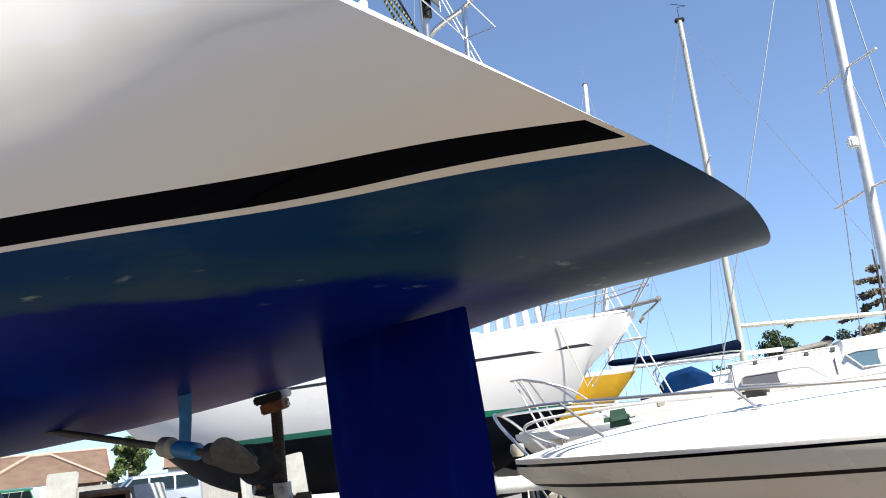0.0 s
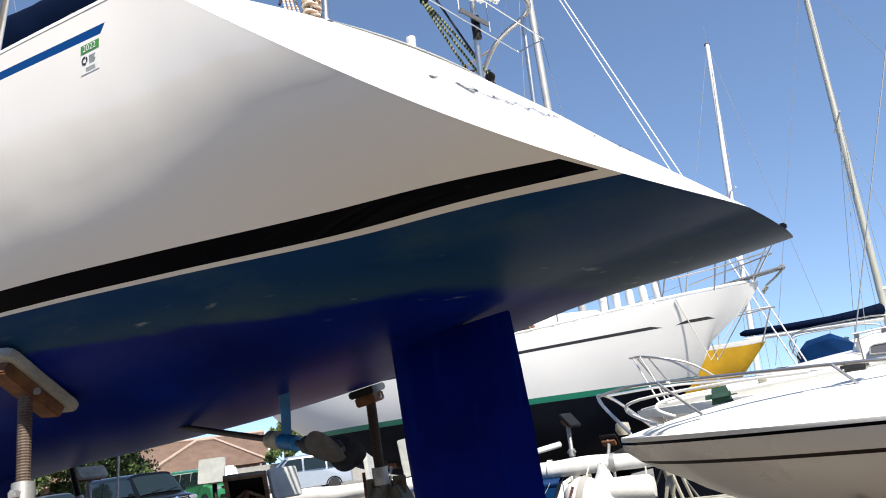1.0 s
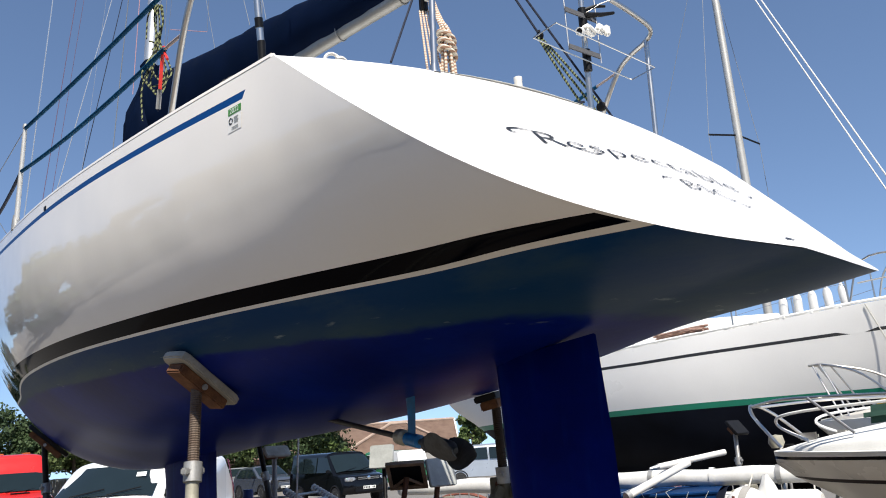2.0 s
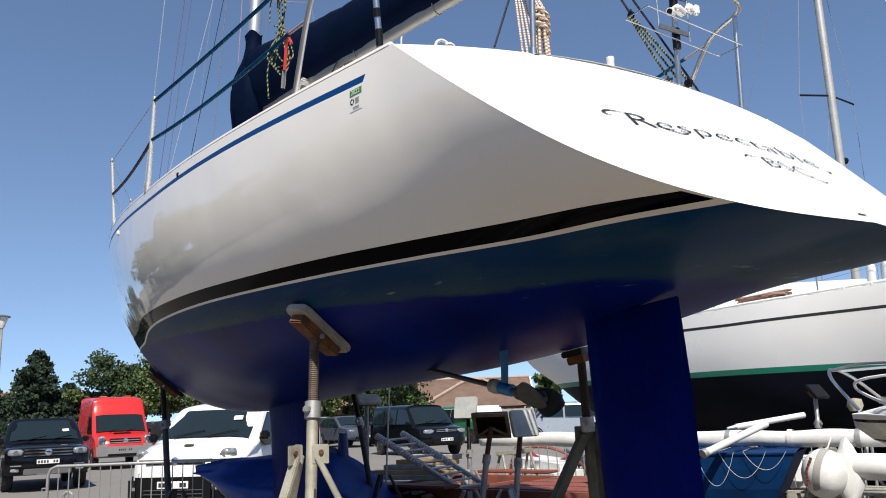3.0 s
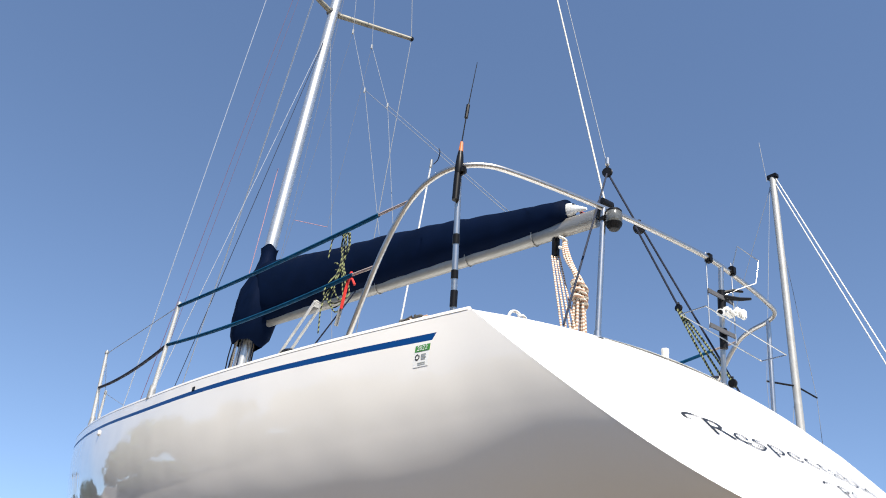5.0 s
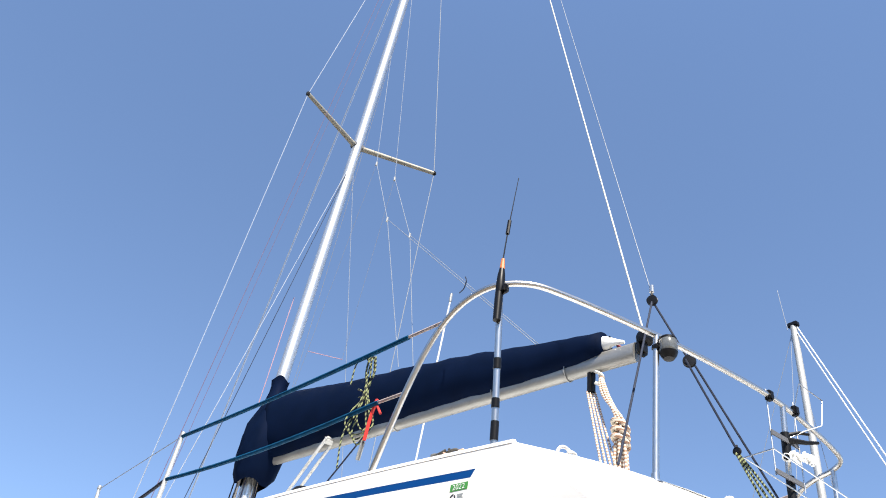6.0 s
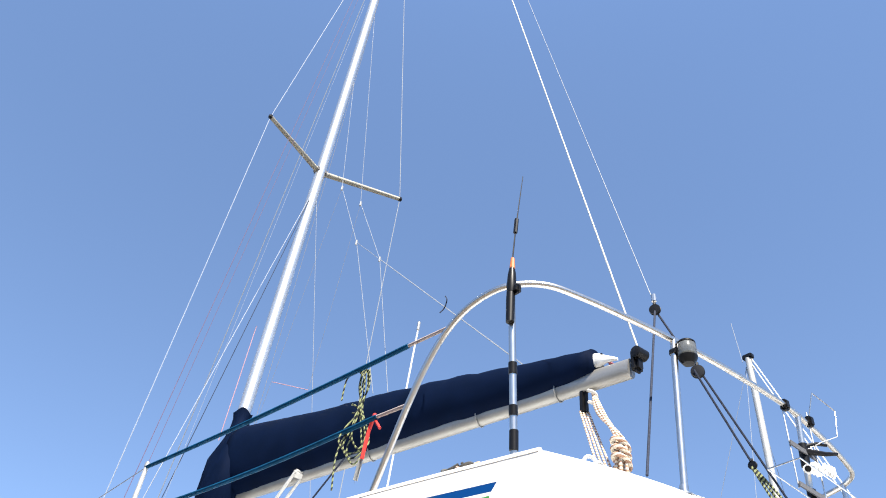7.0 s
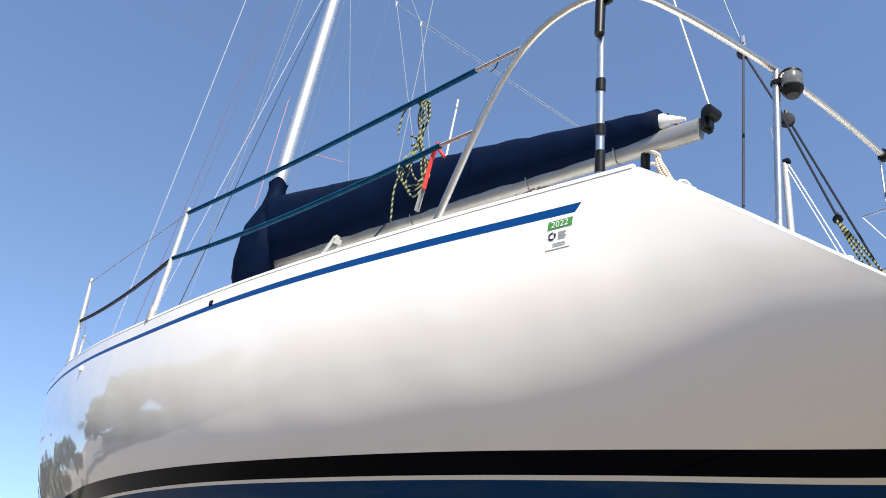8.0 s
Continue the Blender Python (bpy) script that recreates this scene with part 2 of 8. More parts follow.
CAR_WHITE = mat("car_paint_white", (0.76, 0.76, 0.75), 0.2, var=0.02, coat=0.5)
CAR_RED = mat("car_paint_red", (0.55, 0.022, 0.020), 0.25, var=0.04, coat=0.4)
CAR_BLUE = mat("car_paint_blue", (0.012, 0.03, 0.12), 0.15, var=0.05, coat=0.6)
CAR_GREY = mat("car_paint_grey", (0.055, 0.065, 0.085), 0.2, var=0.05, coat=0.5)
CAR_SILVER = mat("car_paint_silver", (0.42, 0.45, 0.48), 0.3, 0.5, var=0.05, coat=0.4)
CAR_GREEN = mat("car_paint_green", (0.02, 0.16, 0.055), 0.25, var=0.05, coat=0.4)
CAR_GLASS = glass("car_glass", (0.012, 0.020, 0.024))
CHROME = mat("chrome", (0.75, 0.75, 0.75), 0.08, 1.0, var=0.03)
LENS = mat("lamp_lens", (0.20, 0.215, 0.235), 0.10, 0.45, var=0.35, scale=24, tint=(0.42, 0.44, 0.46))
PLATE = mat("plate_white", (0.74, 0.74, 0.70), 0.4, var=0.02)
VAN_GREY = mat("van_bumper_grey", (0.20, 0.20, 0.20), 0.6, var=0.1)
TRIM_GREY = mat("bumper_grey", (0.10, 0.10, 0.105), 0.6, var=0.1)
FAR_GREEN_BOOT = mat("boot_stripe_green", (0.012, 0.20, 0.125), 0.4, var=0.08)
FAR_DARK = mat("antifouling_dark", (0.004, 0.006, 0.013), 0.6, var=0.25, scale=2, spec=0.1)
FAR_WHITE = mat("yacht_white", (0.72, 0.72, 0.71), 0.3, var=0.03, scale=1.0)
DECK_WHITE = mat("deck_white", (0.76, 0.76, 0.73), 0.6, var=0.05, scale=5)
CREAM = mat("motorboat_cream", (0.66, 0.62, 0.55), 0.28, var=0.03, scale=1.0, coat=0.2)
STRIPE_BROWN = mat("stripe_dark_brown", (0.020, 0.010, 0.008), 0.5, var=0.1, spec=0.15)
YELLOW = mat("hull_yellow", (0.62, 0.36, 0.02), 0.5, var=0.12, scale=4)
BLUE_HULL = mat("hull_blue", (0.003, 0.032, 0.115), 0.6, var=0.2, scale=3, spec=0.08)
GREEN_CANVAS = mat("dark_green_canvas", (0.006, 0.045, 0.03), 0.75, var=0.15)
FRAME_BROWN = mat("pad_frame_brown", (0.30, 0.21, 0.145), 0.8, var=0.25, scale=14, fine=90)
LIME = mat("livery_lime", (0.36, 0.46, 0.05), 0.35, var=0.03)
MAROON = mat("livery_maroon", (0.24, 0.02, 0.05), 0.35, var=0.03)
PAD_PALE = mat("pale_pad_board", (0.42, 0.44, 0.43), 0.6, var=0.15, scale=9, fine=50)
PROP_DARK = mat("dark_grey_paint", (0.045, 0.046, 0.048), 0.6, var=0.2, scale=9)
SEC_ALLOY = mat("weathered_mast_alloy", (0.46, 0.45, 0.42), 0.5, 0.4, var=0.1, scale=5)
BOOM_GREY = mat("weathered_boom_alloy", (0.36, 0.35, 0.325), 0.45, 0.7, var=0.1, scale=6)
WINDOW_DARK = glass("window_dark", (0.10, 0.10, 0.11), 0.08)
WINDOW_BLUE = glass("window_blue", (0.10, 0.17, 0.22), 0.08)
SPAR_YELLOW = mat("spar_yellow_alu", (0.50, 0.48, 0.40), 0.45, 0.4, var=0.08)
SPAR_WHITE = mat("spar_white", (0.70, 0.69, 0.66), 0.4, var=0.06, scale=3)
PLASTIC_WRAP = mat("white_wrap", (0.70, 0.70, 0.68), 0.4, var=0.08, scale=8, fine=40, bump=0.003)
ROOF_TILE = mat("clay_roof_tile", (0.33, 0.225, 0.17), 0.85, var=0.15, scale=1.5, fine=12, tint=(0.25, 0.165, 0.125), bump=0.01)
RIDGE_PALE = mat("pale_ridge_tile", (0.40, 0.30, 0.24), 0.85, var=0.12, scale=3)
BRICK = mat("house_brick", (0.36, 0.21, 0.14), 0.9, var=0.15, scale=2, fine=20)
RENDER_CREAM = mat("house_render", (0.62, 0.55, 0.44), 0.9, var=0.08)
WOOD = mat("sawn_timber", (0.42, 0.29, 0.15), 0.75, var=0.2, scale=8, fine=60, tint=(0.30, 0.20, 0.10))
BARK = mat("bark", (0.10, 0.075, 0.055), 0.95, var=0.25, scale=6)
LEAF = mat("leaf_green", (0.042, 0.074, 0.020), 0.75, var=0.35, scale=0.7, fine=9, tint=(0.022, 0.042, 0.012))
LEAF_LIGHT = mat("leaf_light_green", (0.075, 0.100, 0.026), 0.75, var=0.35, scale=0.7, fine=9, tint=(0.06, 0.10, 0.022))
NEEDLE = mat("needle_dark_green", (0.018, 0.038, 0.016), 0.85, var=0.35, scale=0.8, fine=9, tint=(0.010, 0.022, 0.010))
NEEDLE_GREY = mat("needle_grey_green", (0.20, 0.18, 0.13), 0.85, var=0.3, scale=1.5)
GRASS = mat("grass", (0.10, 0.13, 0.035), 0.9, var=0.3, scale=2, fine=30)
GROUND = mat("yard_gravel", (0.185, 0.174, 0.158), 0.92, var=0.14, scale=0.35, fine=45, tint=(0.165, 0.155, 0.142), bump=0.006, blotch=0.7)
FENCE_GREY = mat("fence_grey", (0.33, 0.32, 0.30), 0.8, var=0.1)
# colour set for the warm light this unseen patch throws on the hull
BOUNCE_GRAVEL = mat("bounce_gravel", (0.155, 0.131, 0.103), 0.95, var=0.16, scale=0.8, fine=70, tint=(0.115, 0.097, 0.077), bump=0.008, blotch=0.7)
SIGN_WOOD = mat("sign_wood", (0.50, 0.34, 0.12), 0.7, var=0.15, scale=10)

# ---------------------------------------------------------------- mesh helpers


def part(name, bm, material, parent=None, label="", smooth=False):
    """Links a bmesh as one mesh object, under a thing or a part."""
    me = bpy.data.meshes.new(name)
    bmesh.ops.recalc_face_normals(bm, faces=bm.faces)
    bm.to_mesh(me)
    bm.free()
    for m in material if isinstance(material, (list, tuple)) else (material,):
        me.materials.append(m)
    if smooth:
        me.polygons.foreach_set("use_smooth", [True] * len(me.polygons))
        if smooth != "all":
            me.set_sharp_from_angle(angle=radians(40))
    ob = new(name, me)
    if parent:
        ob.parent = parent
    if label:
        ob["label"] = label
    return ob


def thing(name, label, category, m=None, group="", kind=""):
    """An Empty at the base of a thing, which parents its parts."""
    ob = tagged(new(name), label, category, group, kind)
    ob.empty_display_size = 0.2
    if m:
        ob.matrix_basis = m
    return ob


def box(bm, size, at=(0, 0, 0), turn=(0, 0, 0), bevel=0.0, taper=1.0):
    """A block with its centre at a place; taper narrows its top."""
    m = pose(*at, *turn) @ Matrix.Diagonal((*size, 1))
    made = bmesh.ops.create_cube(bm, size=1.0)["verts"]
    if taper != 1.0:
        for v in made:
            if v.co.z > 0:
                v.co.x *= taper
                v.co.y *= taper
    bmesh.ops.transform(bm, matrix=m, verts=made)
    if bevel:
        edges = {e for v in made for e in v.link_edges}
        bmesh.ops.bevel(bm, geom=list(edges), offset=bevel, segments=2, affect="EDGES", clamp_overlap=True)
    return bm


def tube(bm, points, radius, seg=8, caps=True):
    """A round bar along a line of points; radius may be a list."""
    pts = [Vector(p) for p in points]
    rs = list(radius) if isinstance(radius, (list, tuple)) else [radius] * len(pts)
    rings, side = [], None
    for i, p in enumerate(pts):
        d = (pts[min(i + 1, len(pts) - 1)] - pts[max(i - 1, 0)]).normalized()
        if side is None:
            side = d.orthogonal().normalized()
        else:
            side = (side - d * side.dot(d))
            side = side.normalized() if side.length > 1e-6 else d.orthogonal().normalized()
        up = d.cross(side)
        rings.append([bm.verts.new(p + (side * math.cos(a) + up * math.sin(a)) * rs[i]) for a in (2 * math.pi * k / seg for k in range(seg))])
    for a, b in zip(rings, rings[1:]):
        for k in range(seg):
            bm.faces.new((a[k], a[(k + 1) % seg], b[(k + 1) % seg], b[k]))
    if caps:
        bm.faces.new(rings[0][::-1])
        bm.faces.new(rings[-1])
    return bm


def smooth_line(points, steps=6):
    """A rounded line through points."""
    p = [Vector(q) for q in points]
    p = [p[0] * 2 - p[1], *p, p[-1] * 2 - p[-2]]
    out = []
    for i in range(1, len(p) - 2):
        for k in range(steps):
            t = k / steps
            out.append(0.5 * (2 * p[i] + (p[i + 1] - p[i - 1]) * t + (2 * p[i - 1] - 5 * p[i] + 4 * p[i + 1] - p[i + 2]) * t * t + (3 * p[i] - p[i - 1] - 3 * p[i + 1] + p[i + 2]) * t ** 3))
    return out + [p[-2]]


def sag(a, b, drop, n=10):
    a, b = Vector(a), Vector(b)
    return [a.lerp(b, k / n) - Vector((0, 0, drop * 4 * (k / n) * (1 - k / n))) for k in range(n + 1)]


def lathe(bm, profile, seg=20, at=(0, 0, 0), turn=(0, 0, 0)):
    """A turned body: profile of (radius, height) about z."""
    m = pose(*at, *turn)
    rings = [[bm.verts.new(m @ Vector((max(r, 1e-4) * math.cos(a), max(r, 1e-4) * math.sin(a), h))) for a in (2 * math.pi * k / seg for k in range(seg))] for r, h in profile]
    for a, b in zip(rings, rings[1:]):
        for k in range(seg):
            bm.faces.new((a[k], a[(k + 1) % seg], b[(k + 1) % seg], b[k]))
    bm.faces.new(rings[0][::-1])
    bm.faces.new(rings[-1])
    return bm


def grid(bm, rows, close=False, index=0):
    """Faces over rows of points, all of one length."""
    vs = [[bm.verts.new(p) for p in row] for row in rows]
    for a, b in zip(vs, vs[1:]):
        for k in range(len(a) - (0 if close else 1)):
            q = (a[k], a[(k + 1) % len(a)], b[(k + 1) % len(a)], b[k])
            f = bm.faces.new(q)
            f.material_index = index
    return vs


def slab(bm, outline, thick, m=None, bevel=0.0):
    """A flat plate: an outline in xy, thick along z from 0."""
    m = m or Matrix.Identity(4)
    low = [bm.verts.new(m @ Vector((x, y, 0))) for x, y in outline]
    high = [bm.verts.new(m @ Vector((x, y, thick))) for x, y in outline]
    n = len(outline)
    faces = [bm.faces.new(low[::-1]), bm.faces.new(high)]
    for k in range(n):
        faces.append(bm.faces.new((low[k], low[(k + 1) % n], high[(k + 1) % n], high[k])))
    if bevel:
        bmesh.ops.bevel(bm, geom=[e for e in {e for f in faces[:2] for e in f.edges}], offset=bevel, segments=2, affect="EDGES", clamp_overlap=True)
    return bm


def mb():
    return bmesh.new()


def curve1(x, xs, ys):
    """A smooth value through knots."""
    xs, ys = np.array(xs, float), np.array(ys, float)
    d = np.gradient(ys, xs)
    i = int(np.clip(np.searchsorted(xs, x) - 1, 0, len(xs) - 2))
    h = xs[i + 1] - xs[i]
    t = min(max((x - xs[i]) / h, 0), 1)
    return float(ys[i] * (2 * t**3 - 3 * t**2 + 1) + d[i] * h * (t**3 - 2 * t**2 + t) + ys[i + 1] * (3 * t**2 - 2 * t**3) + d[i + 1] * h * (t**3 - t**2))


# ---------------------------------------------------------------- ground
bm = mb()
for k, (a, b, step) in enumerate(((-40, 40, 4.0),)):
    n = int((b - a) / step)
    grid(bm, [[(a + i * step, a + 10 + j * step, 0.0) for i in range(n + 1)] for j in range(n + 1)])
R0, RINGS = 40.0, (40.0, 90.0, 250.0, 900.0, 2600.0)


def square_ring(r):
    pts = []
    for sx, sy, dx, dy in ((-1, -1, 1, 0), (1, -1, 0, 1), (1, 1, -1, 0), (-1, 1, 0, -1)):
        pts += [(sx * r + dx * 2 * r * k / 8, 10 + sy * r + dy * 2 * r * k / 8, 0.0) for k in range(8)]
    return pts


grid(bm, [square_ring(r) for r in RINGS], close=True)
ground = part("ground", bm, GROUND)
tagged(ground, "pale dusty gravel and concrete boatyard ground", "ground", kind="structure")

# unseen warm gravel added to tint bounce on the hull, a thumb's width above the yard
bm = mb()
slab(bm, [(7.5 * math.cos(a) * (1 + 0.10 * math.sin(3 * a)) - 0.6, 6.2 * math.sin(a) * (1 + 0.08 * math.cos(2 * a)) - 0.6) for a in (2 * math.pi * k / 48 for k in range(48))], 0.012)
gravel = part("bounce_patch", bm, BOUNCE_GRAVEL)
tagged(gravel, "unseen warm gravel patch added to tint the bounce on the yacht", "gravel", kind="structure")

# ---------------------------------------------------------------- the yacht
YACHT = pose(-0.0905, 2.6185, 0.0223, -0.308, -0.285, 149.201)
yacht = thing("sailing_yacht", "white sailing yacht with blue antifouling, propped on its keel ashore", "sailing yacht", YACHT)

SX = (-1.2, -0.75, -0.3, 0.06, 0.8, 2.05, 2.7, 3.6, 4.4, 5.4, 6.4, 7.2, 7.95)
SB = (0.855, 0.947, 1.013, 1.068, 1.229, 1.453, 1.518, 1.549, 1.506, 1.35, 0.951, 0.499, 0.018)
SZ = (2.829, 2.86, 2.89, 2.914, 2.932, 2.946, 2.954, 2.993, 3.039, 3.101, 3.172, 3.246, 3.32)
KX = (-1.4, -1.07, -0.25, 0.25, 0.93, 1.75, 2.7, 3.6, 4.6, 5.6, 6.4, 6.9, 7.25, 7.55, 7.95)
KZ = (2.075, 2.056, 1.972, 1.89, 1.825, 1.773, 1.73, 1.69, 1.62, 1.604, 1.79, 2.021, 2.291, 2.624, 3.339)
WX = (-1.3, -0.96, -0.5, 0.0, 0.6, 1.4, 2.2, 3.3, 4.5, 6.0, 7.95)
WZ = (2.096, 2.102, 2.1185, 2.1365, 2.1545, 2.172, 2.188, 2.193, 2.185, 2.179, 2.188)


def half_beam(x):
    return max(curve1(x, SX, SB), 0.004)


def sheer(x):
    return curve1(x, SX, SZ)


def keel_line(x):
    return curve1(x, KX, KZ)


def waterline(x):
    return curve1(x, WX, WZ)


def fullness(x):
    return curve1(x, (-1.2, -0.75, -0.3, 0.3, 1.3, 3.0, 4.5, 6.0, 7.0, 7.95), (3.51, 3.23, 2.70, 2.64, 2.79, 2.59, 2.02, 2.04, 1.70, 1.36))


def breadth(x, z):
    """Half-breadth of the hull at a station and height."""
    k, s, n = keel_line(x), sheer(x), fullness(x)
    f = min(max((z - k) / (s - k), 0.0), 1.0)
    return half_beam(x) * max(1 - (1 - f) ** n, 0.0) ** (1 / n)


def transom_x(y, z):
    return 1.154 * (z - 2.95) + 0.116 * y * y - 0.040


def settled(p):
    """The starboard quarter sits a little lower than the port one: a moulded hull is never quite true."""
    if p.y >= 0:
        return p
    f = min(max((1.2 - p.x) / 2.2, 0.0), 1.0)
    low = min(max((2.75 - p.z) / 0.5, 0.0), 1.0)
    return Vector((p.x, p.y, p.z + 0.097 * p.y * f * f * (3 - 2 * f) * low))


def hull_row(height, u_list, gap=0.0, low=False):
    """A line along the hull at a height that depends on the station, from the transom to the stem."""
    x = -0.5
    for _ in range(60):
        x = 0.5 * x + 0.5 * (transom_x(breadth(x, height(x)), height(x)))
    start = x + gap
    a, b = 4.0, 7.95
    for _ in range(50):
        m = (a + b) / 2
        a, b = (m, b) if height(m) > keel_line(m) + 1e-4 else (a, m)
    end = a
    return [Vector((x, breadth(x, height(x)), height(x))) for x in (start + (end - start) * u for u in u_list)]


U = [(k / 96) ** 1.25 for k in range(97)]


def line_low(x):
    return waterline(x) - 0.0115


def black_low(x):
    return waterline(x)


def black_high(x):
    return waterline(x) + curve1(x, (-1.0, -0.3, 0.5, 1.9, 4.0, 7.95), (0.024, 0.048, 0.058, 0.062, 0.074, 0.106))


def cove(x, up):
    half = curve1(max(x, -1.2), (-1.2, 0.3, 1.3, 2.3, 8.0), (0.015, 0.0145, 0.0135, 0.0115, 0.011))
    mid = curve1(max(x, -1.2), (-1.2, 0.3, 1.3, 2.3, 8.0), (0.080, 0.079, 0.065, 0.067, 0.076))
    return sheer(x) - (mid - half if up else mid + half)


def band(bm, low, high, n, index, side, gap=0.0, first=0, last=96):
    rows = []
    for k in range(n + 1):
        t = k / n
        rows.append([settled(Vector((p.x, p.y * side, p.z))) for p in hull_row(lambda x: low(x) * (1 - t) + high(x) * t, U, gap)[first:last + 1]])
    grid(bm, rows, index=index)


def underbody(bm, side, edge):
    """From the keel line up to the waterline, spaced evenly over the girth."""
    top = hull_row(edge, U)
    n = 26
    rows = []
    for k in range(n + 1):
        q = k / n
        row = []
        for p in top:
            kz, s, nn, b = keel_line(p.x), sheer(p.x), fullness(p.x), half_beam(p.x)
            y = p.y * math.sin(q * math.pi / 2) ** 0.9 if q < 1 else p.y
            f = 1 - max(1 - min(y / b, 1.0) ** nn, 0.0) ** (1 / nn)
            z = kz + (s - kz) * f if q < 1 else p.z
            # the aft end runs out along the transom
            row.append(Vector((p.x, y * side, z)))
        rows.append(row)
    for row in rows:
        # pull the aft stretch of each line to the sloping transom
        p = row[0]
        shift = transom_x(p.y, p.z) - p.x
        for i, u in enumerate(U):
            w = max(0.0, 1 - u / 0.14)
            x = row[i].x + shift * w
            row[i] = settled(Vector((x, row[i].y, row[i].z)))
    grid(bm, rows)


bm = mb()
for side in (1, -1):
    underbody(bm, side, line_low)
bmesh.ops.remove_doubles(bm, verts=bm.verts, dist=0.0005)
part("underbody", bm, ANTIFOUL_HULL, yacht, "deep blue antifouling with a scummed teal waterline", smooth="all")
bm = mb()
for side in (1, -1):
    band(bm, line_low, black_low, 1, 1, side)
    band(bm, black_low, black_high, 2, 2, side, 0.0)
    band(bm, black_high, lambda x: cove(x, False), 16, 0, side)
    band(bm, lambda x: cove(x, False), lambda x: cove(x, True), 1, 3, side)
    band(bm, lambda x: cove(x, True), sheer, 2, 0, side)
stripe = [f for f in bm.faces if f.material_index == 3 and f.calc_center_median().x < 0.9]
bmesh.ops.bisect_plane(bm, geom=stripe + list({e for f in stripe for e in f.edges}) + list({v for f in stripe for v in f.verts}), dist=0.0001, plane_co=(0.235, 0, 2.84), plane_no=(1.0, 0, 0.75))
boot = [f for f in bm.faces if f.material_index == 2 and f.calc_center_median().x < -0.6]
bmesh.ops.bisect_plane(bm, geom=boot + list({e for f in boot for e in f.edges}) + list({v for f in boot for v in f.verts}), dist=0.0001, plane_co=(-0.943, 0, 2.117), plane_no=(0.50, 0, -0.866))
bm.faces.ensure_lookup_table()
for f in bm.faces:
    c = f.calc_center_median()
    if f.material_index == 3 and c.x < 0.235 - (c.z - 2.84) * 0.75:
        f.material_index = 0
    if f.material_index == 2 and (c.x + 0.943) * 0.50 - (c.z - 2.117) * 0.866 < 0:
        f.material_index = 1
bmesh.ops.remove_doubles(bm, verts=bm.verts, dist=0.0005)
part("topside", bm, (GELCOAT, LINE_WHITE, BOOT_BLACK, COVE_BLUE), yacht, "glossy white topsides with black boot stripe and blue cove line", smooth="all")


def hull_edge_at_transom(n=40):
    """Half the outline of the transom, from its foot to the deck corner."""
    out = []
    for k in range(n + 1):
        q = k / n
        x = -1.0
        for _ in range(80):
            kz, s, nn, b = keel_line(x), sheer(x), fullness(x), half_beam(x)
            y = b * math.sin(q * math.pi / 2)
            f = 1 - max(1 - (y / b) ** nn, 0.0) ** (1 / nn)
            z = kz + (s - kz) * f
            x = 0.6 * x + 0.4 * transom_x(y, z)
        out.append(Vector((x, y, z)))
    return out


half = hull_edge_at_transom()
bm = mb()
rows = []
for p in half:
    rows.append([settled(Vector((transom_x(p.y * w, p.z) - 0.0006, p.y * w, p.z))) for w in (k / 12 for k in range(-12, 13))])
top = rows[-1]
rows.append([Vector((transom_x(p.y, p.z + 0.088 * (1 - (p.y / 1.05) ** 2)), p.y, p.z + 0.088 * (1 - (p.y / 1.05) ** 2))) for p in top])
grid(bm, rows)
part("transom", bm, TRANSOM_WHITE, yacht, "sloping sunlit white transom with dark lettering", smooth=True)


def deck_point(x, w, drop=0.0):
    b = half_beam(x) * w
    return Vector((x, b, sheer(x) + (0.055 + 0.033 * max(0.0, 1 - x / 1.5)) * (1 - w * w) - drop))


bm = mb()
xs = [0.03 + 7.9 * k / 40 for k in range(41)]
rows = [[deck_point(x, w) + Vector((0.10 * (w * half_beam(x)) ** 2 * max(0, 1 - x) - 0.03 * max(0, 1 - x), 0, 0)) for w in (k / 8 for k in range(-8, 9))] for x in xs]
grid(bm, rows)
part("deck", bm, DECK_WHITE, yacht, smooth=True)
# toe rail: a low moulded edge
bm = mb()
for side in (1, -1):
    line = [Vector((x, side * (half_beam(x) - 0.012), sheer(x) + 0.006)) for x in (0.07 + 7.8 * k / 60 for k in range(61))]
    tube(bm, line, 0.014, 6)
part("toe_rail", bm, GELCOAT, yacht, smooth=True)


def foil(chord, thick, n=14):
    up = []
    for k in range(n + 1):
        c = (1 - math.cos(math.pi * k / n)) / 2
        t = 5 * thick * (0.2969 * math.sqrt(c) - 0.126 * c - 0.3516 * c * c + 0.2843 * c**3 - 0.1036 * c**4)
        up.append((0.0 - c * chord, t * chord))
    return up + [(x, -y) for x, y in up[-2:0:-1]]


def fin(levels, n=14):
    """A foil through levels of (leading x, y, z, chord, thickness, turn, rake z per chord)."""
    bm = mb()
    rows = []
    for x, y, z, chord, thick, turn, rise in levels:
        c, s = math.cos(radians(turn)), math.sin(radians(turn))
        rows.append([Vector((x + px * c - py * s, y + px * s + py * c, z - px * rise)) for px, py in foil(chord, thick, n)])
    vs = grid(bm, rows, close=True)
    bm.faces.new(vs[0])
    bm.faces.new(vs[-1][::-1])
    return bm


